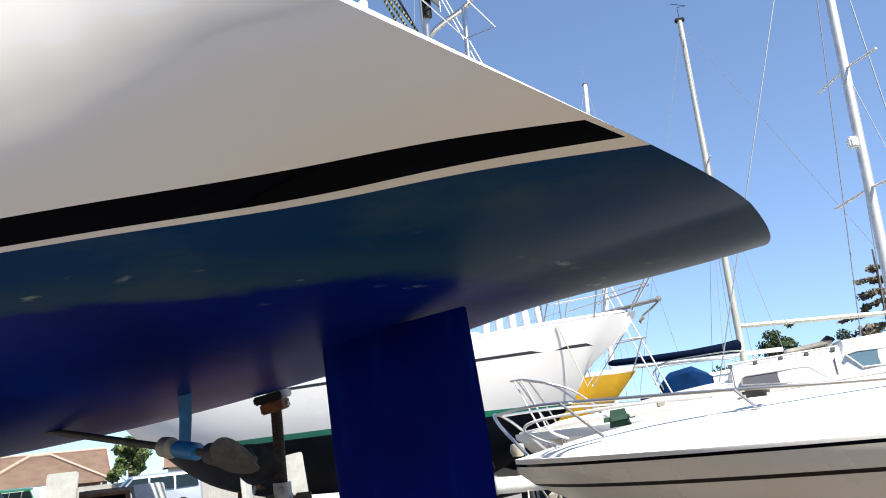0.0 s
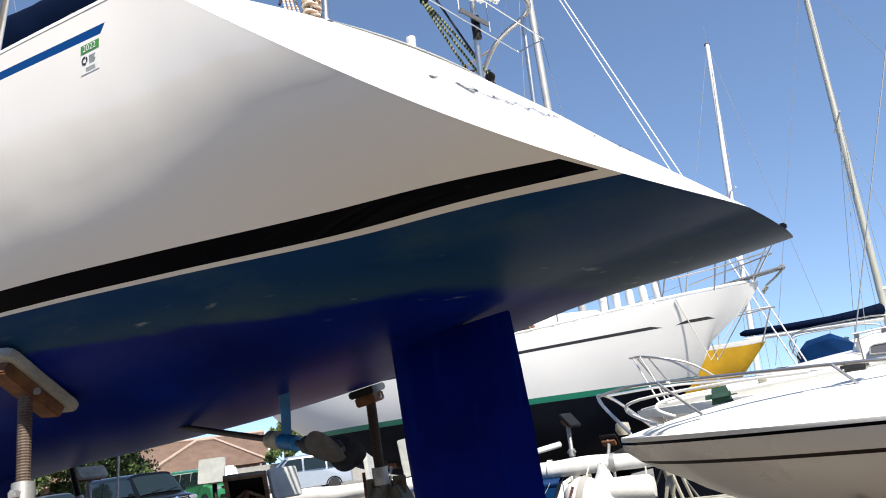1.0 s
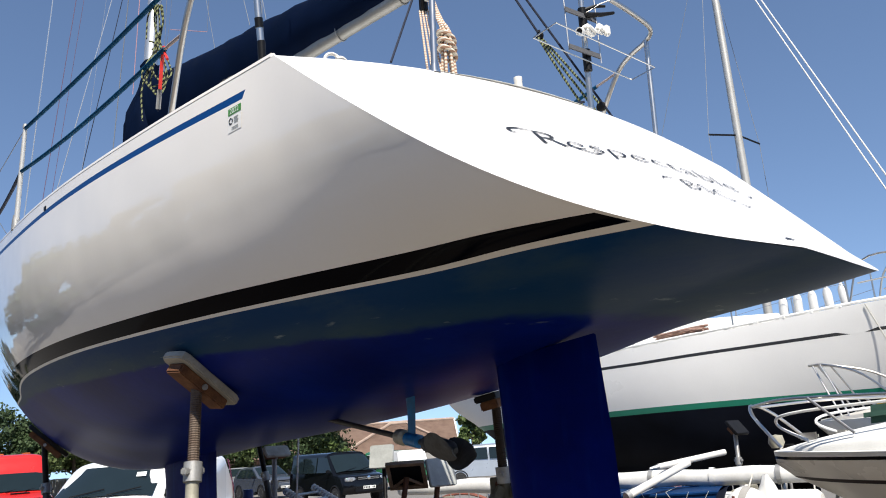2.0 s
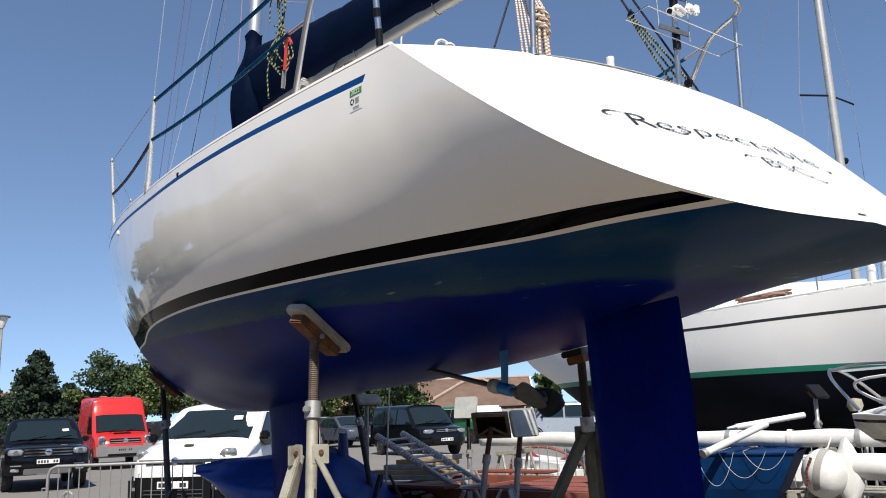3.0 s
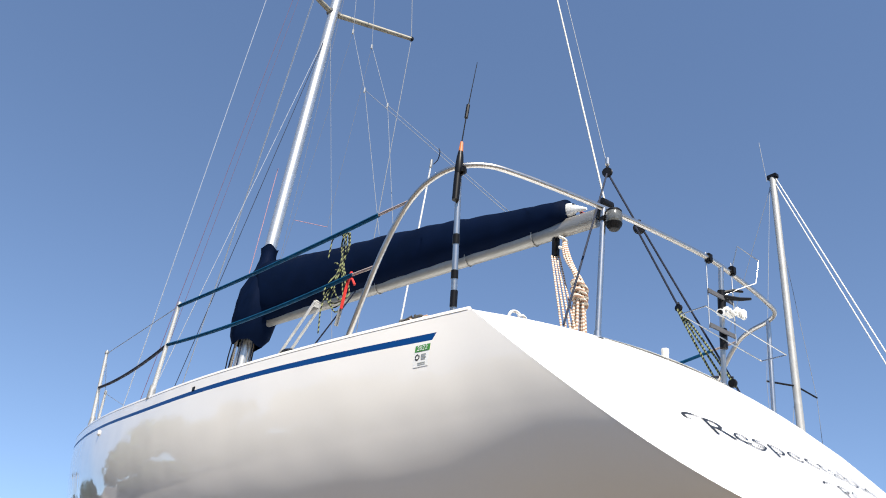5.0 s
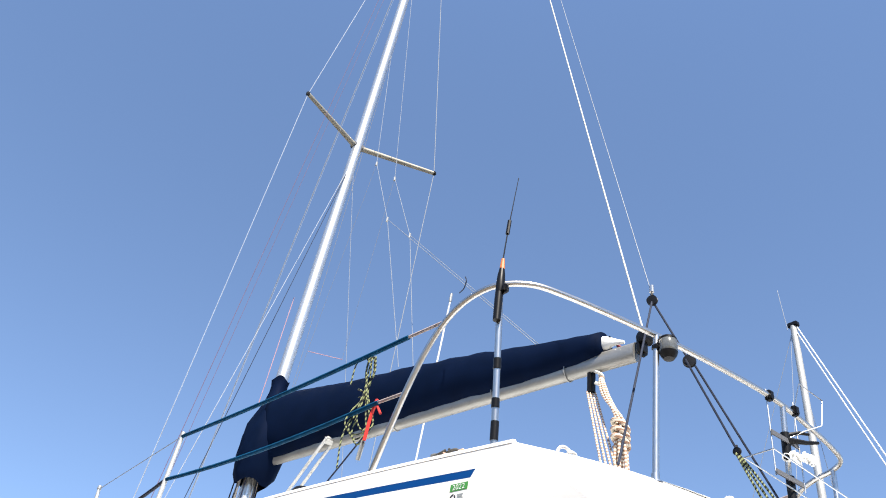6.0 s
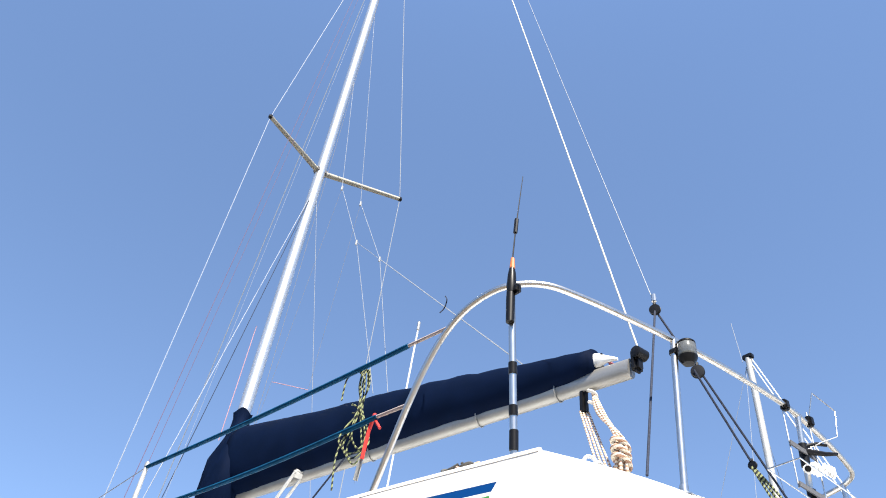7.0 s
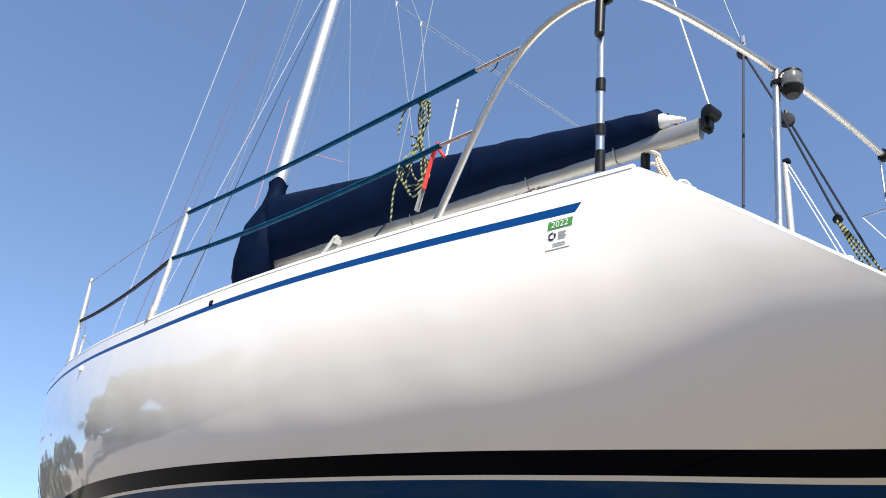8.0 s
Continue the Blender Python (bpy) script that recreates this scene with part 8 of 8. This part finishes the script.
part("drop_leg", tube(mb(), [(0.85, 0, 0.0), (0.85, 0, 0.72)], 0.04, 10), RED_OXIDE, tra)
part("head_board", box(mb(), (0.06, 1.6, 0.16), (1.0, 0, 0.90), bevel=0.01), RED_OXIDE, tra)

# ladder resting on the trailer
LA, LB = Vector((-3.92, 6.50, 1.36)), Vector((-2.92, 6.46, 0.84))
lad = thing("ladder", "aluminium ladder with rope-wound rails resting on the trailer", "ladder")
dl = (LB - LA).normalized()
sd = Vector((0.20, 0.38, 0.02)).normalized() * 0.15
for s in (-1, 1):
    part("rail", tube(mb(), [LA + sd * s, LB + sd * s], 0.026, 8), ALU_MATT, lad, smooth=True)
    n = int((LB - LA).length * 0.62 / 0.035)
    pts = []
    up = dl.cross(sd.normalized())
    for k in range(n * 4):
        a = k * math.pi / 2
        pts.append(LA + sd * s + dl * (0.035 * k / 4) + (sd.normalized() * math.cos(a) + up * math.sin(a)) * 0.032)
    part("padding_rope", tube(mb(), smooth_line(pts, 2), 0.011, 6), PLASTIC_WRAP, lad, smooth=True)
for k in range(9):
    c = LA + dl * (0.10 + (LB - LA).length * 0.86 * k / 8)
    part("rung", tube(mb(), [c - sd, c + sd], 0.013, 8), ALU_MATT, lad, smooth=True)
# timber lengths on the trailer's fore end
for k in range(5):
    ob = part("timber_plank", box(mb(), (1.1 - 0.1 * k, 0.16, 0.05), (0, 0, 0), bevel=0.005), WOOD if k % 2 else PLY)
    ob.matrix_basis = pose(-4.30 + 0.05 * k, 7.35 + 0.09 * k, 0.860 + 0.052 * k, 0, 0, 10 - 5 * k)
    tagged(ob, "sawn timber plank lying on the trailer", "plank", "planks")
st_ = thing("plank_stack", "stack of grey timber boards beside the trailer", "timber", pose(-4.3, 7.5, 0, 0, 0, 6))
for k in range(9):
    part("board", box(mb(), (1.3, 0.5, 0.085), (0.02 * (k % 3), 0.01 * (k % 2), 0.045 + 0.088 * k), (0, 0, 2 * (k % 3)), bevel=0.006), PLY if k % 2 else WOOD, st_)


def barrier(m, n=17, label="galvanised steel crowd barrier on the yard"):
    t = thing("crowd_barrier", label, "barrier", m, "crowd barriers")
    w = 2.2
    out = [(-w / 2, 0, 0.10), (-w / 2, 0, 1.0), (-w / 2 + 0.03, 0, 1.07), (-w / 2 + 0.10, 0, 1.10), (w / 2 - 0.10, 0, 1.10), (w / 2 - 0.03, 0, 1.07), (w / 2, 0, 1.0), (w / 2, 0, 0.10)]
    part("frame", tube(mb(), out, 0.019, 10), GALV, t, smooth=True)
    part("bottom_rail", tube(mb(), [(-w / 2, 0, 0.20), (w / 2, 0, 0.20)], 0.016, 8), GALV, t, smooth=True)
    for k in range(n):
        x = -w / 2 + w * (k + 1) / (n + 1)
        part("bar", tube(mb(), [(x, 0, 0.20), (x, 0, 1.09)], 0.0075, 6), GALV, t)
    for x in (-w / 2 + 0.25, w / 2 - 0.25):
        bm = mb()
        tube(bm, [(x, -0.30, 0.01), (x, -0.26, 0.03), (x, 0, 0.11), (x, 0.26, 0.03), (x, 0.30, 0.01)], 0.016, 6)
        part("foot", bm, GALV, t, smooth=True)
    for z in (0.35, 0.85):
        part("hook", tube(mb(), [(-w / 2, 0, z), (-w / 2 - 0.06, 0, z), (-w / 2 - 0.06, 0, z - 0.05)], 0.008, 6), GALV, t)


barrier(pose(-7.35, 6.25, 0, 0, 0, 33))
barrier(pose(-3.05, 10.15, 0, 0, 0, 14))
barrier(pose(-0.75, 10.95, 0, 0, 0, 20))

# coloured small craft gear behind the barrier
random.seed(21)
for k in range(6):
    x, y = -4.2 + 0.7 * k, 11.3 + 0.3 * (k % 2)
    t = thing("launching_trolley", "small craft trolley with red and grey straps", "trolley", pose(x, y, 0, 0, 0, random.uniform(-40, 40)), "trolleys")
    part("frame", tube(mb(), smooth_line([(-0.6, -0.3, 0.3), (-0.3, -0.4, 0.9), (0.3, -0.2, 1.0), (0.6, 0.2, 0.7), (0.2, 0.4, 0.35), (-0.5, 0.3, 0.3)], 5), 0.022, 6), GALV_DULL if k % 2 else RED_OXIDE, t, smooth=True)
    part("strap", tube(mb(), sag((-0.5, 0, 0.95), (0.5, 0.1, 0.9), 0.15), 0.03, 6), (MAROON, CAR_GREY, PLASTIC_WRAP)[k % 3], t, smooth=True)
    for s in (-1, 1):
        part("wheel", lathe(mb(), [(0.06, -0.05), (0.17, -0.05), (0.19, 0), (0.17, 0.05), (0.06, 0.05)], 16, (0, s * 0.4, 0.19), (90, 0, 0)), TYRE, t, smooth=True)
    part("cover", box(mb(), (1.2, 0.6, 0.4), (0, 0, 0.62), (6, 4, 0), bevel=0.12), (PLASTIC_WRAP, CAR_GREY, FAR_WHITE)[k % 3], t, smooth=True)

# timber notice board and a lock post at the near edge
sg = thing("notice_board", "small timber notice board with a dark mark", "sign", pose(-4.74, 3.08, 0, 0, 0, 38))
part("post", box(mb(), (0.07, 0.07, 0.88), (0, 0, 0.44), bevel=0.006), SIGN_WOOD, sg)
part("board", box(mb(), (0.26, 0.03, 0.20), (0.02, -0.05, 0.86), (0, 6, 0), bevel=0.005), SIGN_WOOD, sg, "ochre timber board")
part("mark", box(mb(), (0.08, 0.006, 0.018), (0.03, -0.069, 0.84)), INK, sg)
lp = thing("hoop_post", "grey steel hoop post on the yard", "post", pose(-9.2, 6.6, 0, 0, 0, 30))
part("hoop", tube(mb(), smooth_line([(-0.06, 0, 0), (-0.06, 0, 0.60), (-0.04, 0, 0.68), (0, 0, 0.70), (0.04, 0, 0.68), (0.06, 0, 0.60), (0.06, 0, 0)], 5), 0.022, 8), GALV, lp, smooth=True)

# street lamp
lm = thing("street_lamp", "grey lamp post with a bucket lantern", "street lamp", pose(-27.2, 16.6, 0))
part("column", tube(mb(), [(0, 0, 0), (0, 0, 1.2), (0, 0, 1.22), (0, 0, 5.15)], [0.09, 0.09, 0.065, 0.045], 12), GALV_DULL, lm, smooth=True)
ln = part("lantern", lathe(mb(), [(0.07, 5.12), (0.09, 5.16), (0.20, 5.50), (0.20, 5.52)], 20), LINE_WHITE, lm, "cream bucket lantern", smooth=True)
part("lid", lathe(mb(), [(0.27, 5.52), (0.27, 5.55), (0.12, 5.60), (0.0, 5.61)], 20), TRIM_GREY, ln, smooth=True)

# ---------------------------------------------------------------- houses, fence and trees beyond


def house(m, w, d, eave, ridge, label, walls=BRICK, hip=False):
    t = thing("bungalow", label, "house", m, "houses")
    bm = mb()
    box(bm, (w, d, eave), (0, 0, eave / 2))
    part("wall", bm, walls, t)
    o, hw, hd = 0.35, w / 2 + 0.35, d / 2 + 0.35
    inset = d / 2 if hip else 0
    bm = mb()
    a = [(-hw, -hd, eave - 0.1), (hw, -hd, eave - 0.1), (hw, hd, eave - 0.1), (-hw, hd, eave - 0.1)]
    r = [(-hw + inset, 0, ridge), (hw - inset, 0, ridge)]
    V = [bm.verts.new(p) for p in a + r]
    bm.faces.new((V[0], V[1], V[5], V[4]))
    bm.faces.new((V[2], V[3], V[4], V[5]))
    if hip:
        bm.faces.new((V[1], V[2], V[5]))
        bm.faces.new((V[3], V[0], V[4]))
    bm.faces.new((V[3], V[2], V[1], V[0]))
    bmesh.ops.solidify(bm, geom=bm.faces[:], thickness=0.12)
    rf = part("roof", bm, ROOF_TILE, t, "red-brown clay tile roof")
    part("ridge_tiles", tube(mb(), [Vector(r[0]) + Vector((0, 0, 0.06)), Vector(r[1]) + Vector((0, 0, 0.06))], 0.12, 8), RIDGE_PALE, rf)
    if hip:
        for k, corner in enumerate(a):
            part("hip_tiles", tube(mb(), [Vector(corner) + Vector((0, 0, 0.10)), Vector(r[0 if k in (0, 3) else 1]) + Vector((0, 0, 0.08))], 0.11, 6), RIDGE_PALE, rf)
    if not hip:
        for s in (-1, 1):
            bm = mb()
            V = [bm.verts.new(p) for p in ((s * w / 2, -d / 2, eave - 0.05), (s * w / 2, d / 2, eave - 0.05), (s * w / 2, 0, ridge - 0.25))]
            bm.faces.new(V)
            part("gable", bm, RENDER_CREAM if walls is BRICK else walls, t)
            part("barge_board", tube(mb(), [(s * (hw + 0.02), -hd, eave - 0.08), (s * (hw + 0.02), 0, ridge + 0.02), (s * (hw + 0.02), hd, eave - 0.08)], 0.09, 4), FAR_WHITE, t)
    for k in range(int(w // 3.2)):
        x = -w / 2 + 1.8 + 3.2 * k
        win = part("window", box(mb(), (1.4, 0.08, 1.1), (x, -d / 2 - 0.02, eave - 0.95), bevel=0.01), FAR_WHITE, t)
        for s in (-1, 1):
            part("pane", box(mb(), (0.60, 0.02, 0.95), (x + s * 0.33, -d / 2 - 0.07, eave - 0.95)), WINDOW_DARK, win)
        part("sill", box(mb(), (1.55, 0.16, 0.06), (x, -d / 2 - 0.06, eave - 1.55)), RENDER_CREAM, win)
    return t


house(pose(-37.1, 60.9, 0, 0, 0, 28), 19, 8.5, 2.3, 4.5, "brick bungalow with a red-brown tile roof")
house(pose(-28.6, 55.5, 0, 0, 0, 28), 7.5, 7.0, 2.1, 4.05, "brick bungalow wing with a hipped tile roof", hip=True)
house(pose(-19.5, 66.0, 0, 0, 0, 20), 8, 9, 2.6, 5.0, "rendered bungalow with a tile roof", RENDER_CREAM)
house(pose(-62.0, 40.0, 0, 0, 0, 50), 9, 7, 2.4, 4.4, "distant rendered house behind the trees", RENDER_CREAM)

# close-boarded fence round the yard
fence = tagged(new("fence_wall"), "weathered grey boarded fence closing the yard", "fence", kind="structure")
F_LINE = [(-60, 20), (-48, 33), (-40, 41.5), (-26, 50.0), (-10, 54.0), (12, 52), (40, 46)]
for (xa, ya), (xb, yb) in zip(F_LINE, F_LINE[1:]):
    ln_ = math.hypot(xb - xa, yb - ya)
    rz = math.degrees(math.atan2(yb - ya, xb - xa))
    n = int(ln_ / 1.85)
    bm = mb()
    for k in range(int(ln_ / 0.155)):
        x = 0.155 * k
        box(bm, (0.15, 0.02, 1.75 + 0.02 * ((k * 7) % 3)), (x, 0.012 * (k % 2), 0.89))
    o = part("panel", bm, FENCE_GREY, fence)
    o.matrix_basis = pose(xa, ya, 0, 0, 0, rz)
    bm = mb()
    for k in range(n + 1):
        box(bm, (0.10, 0.10, 1.9), (1.85 * k, 0.08, 0.95))
    o = part("post_row", bm, PLY, fence)
    o.matrix_basis = pose(xa, ya, 0, 0, 0, rz)

# strip of grass at the edge of the yard
random.seed(8)
bm = mb()
for k in range(5200):
    u, v = random.random(), random.random()
    x, y = -31.0 + 7.5 * u - 4.0 * v, 14.2 + 2.2 * v + 1.5 * u - 1.2
    h, a = random.uniform(0.05, 0.16), random.uniform(0, 6.3)
    w = 0.02
    dx, dy = w * math.cos(a), w * math.sin(a)
    tip = (x + random.uniform(-0.05, 0.05), y + random.uniform(-0.05, 0.05), h)
    bm.faces.new([bm.verts.new((x - dx, y - dy, 0)), bm.verts.new((x + dx, y + dy, 0)), bm.verts.new(tip)])
tagged(part("grass", bm, GRASS), "rough dry grass along the yard's edge", "grass", kind="stuff")


def leaf_cloud(bm, centre, radii, n, size, rng, shell=0.45):
    """Small leaf faces through a lump, denser towards its skin."""
    for _ in range(n):
        v = Vector((rng.gauss(0, 1), rng.gauss(0, 1), rng.gauss(0, 1))).normalized()
        r = (shell + (1 - shell) * rng.random()) * (1 + 0.22 * noise.noise(v * 2.3 + Vector(centre)))
        c = Vector(centre) + Vector((v.x * radii[0], v.y * radii[1], v.z * radii[2])) * r
        s = size * rng.uniform(0.6, 1.4)
        a = Vector((rng.gauss(0, 1), rng.gauss(0, 1), rng.gauss(0, 1))).normalized() * s
        b = a.cross(Vector((rng.gauss(0, 1), rng.gauss(0, 1), rng.gauss(0, 1)))).normalized() * s * 0.6
        bm.faces.new([bm.verts.new(c - a), bm.verts.new(c + b), bm.verts.new(c + a), bm.verts.new(c - b)])


def broad_tree(at, h, spread, seed, leaf, n=3600, size=0.16, label="leafy green broadleaf tree behind the fence"):
    rng = random.Random(seed)
    t = thing("tree", label, "tree", pose(*at, 0, 0, rng.uniform(0, 360)), "trees")
    bm = mb()
    tube(bm, smooth_line([(0, 0, 0), (0.08, 0.03, h * 0.25), (-0.05, 0.05, h * 0.5), (0.05, 0, h * 0.8)], 4), [0.035 * h * (1 - 0.065 * k) for k in range(13)], 8)
    tips = []
    for k in range(9):
        a, z = 2.4 * k, h * (0.28 + 0.06 * k)
        e = Vector((math.cos(a) * spread * rng.uniform(0.45, 0.85), math.sin(a) * spread * rng.uniform(0.45, 0.85), z + h * rng.uniform(0.10, 0.22)))
        tube(bm, smooth_line([(0, 0, z), e * 0.5 + Vector((0, 0, z * 0.5)), e], 3), [0.010 * h, 0.009 * h, 0.008 * h, 0.006 * h, 0.005 * h, 0.004 * h, 0.003 * h], 5)
        tips.append(e)
    part("trunk", bm, BARK, t, smooth=True)
    bm = mb()
    for e in tips + [Vector((0, 0, h * 0.86)), Vector((spread * 0.2, 0, h * 0.72)), Vector((-spread * 0.3, spread * 0.1, h * 0.62))]:
        for _ in range(3):
            c = e + Vector((rng.gauss(0, 0.16) * spread, rng.gauss(0, 0.16) * spread, rng.gauss(0, 0.05) * h))
            r = spread * rng.uniform(0.20, 0.42)
            leaf_cloud(bm, c, (r, r, r * 0.8), n // 36, size, rng)
    part("crown", bm, leaf, t)
    return t


def conifer(at, h, spread, seed, leaf=NEEDLE, n=30, label="dark green pine tree behind the fence", flat=False, base=0.12):
    rng = random.Random(seed)
    t = thing("conifer", label, "tree", pose(*at, 0, 0, rng.uniform(0, 360)), "trees")
    bm = mb()
    tube(bm, [(0, 0, 0), (0, 0, h * 0.5), (0.05, 0, h)], [0.028 * h, 0.016 * h, 0.004 * h], 8)
    cr = mb()
    for k in range(n):
        f = k / n
        z = h * (base + (0.97 - base) * f)
        rad = spread * (1 - f) ** 0.75 * rng.uniform(0.75, 1.15) + 0.15
        for j in range(6 if f < 0.8 else 4):
            a = rng.uniform(0, 6.283)
            droop = rng.uniform(-0.30, -0.08) if flat else rng.uniform(-0.10, 0.22)
            e = Vector((math.cos(a) * rad, math.sin(a) * rad, z + rad * droop))
            tube(bm, [(0, 0, z), e], [0.006 * h, 0.0015 * h], 4)
            for q in range(8):
                s = 0.30 + 0.70 * (q + rng.random()) / 8
                c = Vector((0, 0, z)).lerp(e, s)
                leaf_cloud(cr, c, (rad * 0.16 + 0.12, rad * 0.16 + 0.12, 0.05 if flat else 0.16 + rad * 0.07), 7 if flat else 9, 0.13, rng, 0.1)
    part("trunk", bm, BARK, t, smooth=True)
    part("crown", cr, leaf, t)
    return t


# pines and broadleaf trees on the left-hand side of the yard
conifer((-45.4, 30.3, 0), 6.4, 2.5, 1, n=44, base=0.05)
conifer((-48.4, 28.6, 0), 5.6, 2.4, 2, n=38, base=0.05)
conifer((-44.2, 31.6, 0), 4.3, 1.7, 3, base=0.05)
conifer((-54.0, 24.5, 0), 6.0, 2.6, 4)
for k, (x, y, h, s, lf) in enumerate(((-42.5, 34.2, 5.6, 2.4, LEAF), (-40.5, 36.2, 5.6, 2.9, LEAF_LIGHT), (-38.0, 37.6, 6.6, 3.1, LEAF_LIGHT), (-35.2, 39.4, 6.4, 3.0, LEAF), (-32.5, 42.5, 5.6, 3.0, LEAF_LIGHT), (-38.8, 41.5, 6.8, 3.2, LEAF), (-45.5, 38.0, 5.4, 2.4, LEAF), (-30.0, 45.5, 5.2, 2.8, LEAF), (-58.0, 30.0, 6.8, 3.4, LEAF), (-43.6, 33.0, 3.8, 2.0, LEAF_LIGHT), (-48.5, 36.5, 4.0, 2.2, LEAF), (-52.0, 33.5, 4.0, 2.4, LEAF), (-36.5, 44.5, 6.4, 3.2, LEAF))):
    broad_tree((x, y, 0), h, s, 40 + k, lf, 9500, 0.11)
for k, (x, y, h, s, lf) in enumerate(((-29.2, 46.2, 3.4, 1.5, LEAF_LIGHT), (-31.8, 44.2, 2.3, 0.9, LEAF_LIGHT), (-20.4, 50.4, 4.6, 1.1, LEAF_LIGHT), (-14.0, 55.0, 5.0, 2.2, LEAF))):
    broad_tree((x, y, 0), h, s, 80 + k, lf, 3800, 0.13)
# trees and hedge round the near side of the yard, which the glossy hull mirrors
for k in range(34):
    a = radians(166 + 5.6 * k)
    r = 31 + 5 * ((k * 5) % 3)
    broad_tree((r * math.cos(a), r * math.sin(a), 0), 6.6 + 1.2 * ((k * 7) % 4), 4.2, 140 + k, (LEAF, LEAF_LIGHT, LEAF)[k % 3], 2300, 0.30, "leafy green tree on the near side of the yard")
for k in range(30):
    a = radians(168 + 6.2 * k)
    broad_tree((28.5 * math.cos(a), 28.5 * math.sin(a), 0), 2.6 + 0.5 * (k % 3), 2.2, 240 + k, (LEAF, LEAF_LIGHT)[k % 2], 1100, 0.24, "broad green shrub edging the yard")
# monkey puzzle and shrubs beyond the motor cruiser
conifer((20.9, 39.6, 0), 8.9, 2.7, 15, NEEDLE_GREY, 9, "grey-green cypress with bare drooping limbs", base=0.40, flat=True)
broad_tree((17.9, 46.4, 0), 6.5, 1.25, 93, LEAF, 5200, 0.085)
broad_tree((21.6, 43.0, 0), 5.2, 2.2, 94, LEAF, 5200, 0.09)
broad_tree((13.5, 44.5, 0), 4.0, 1.6, 95, LEAF, 4600, 0.09)
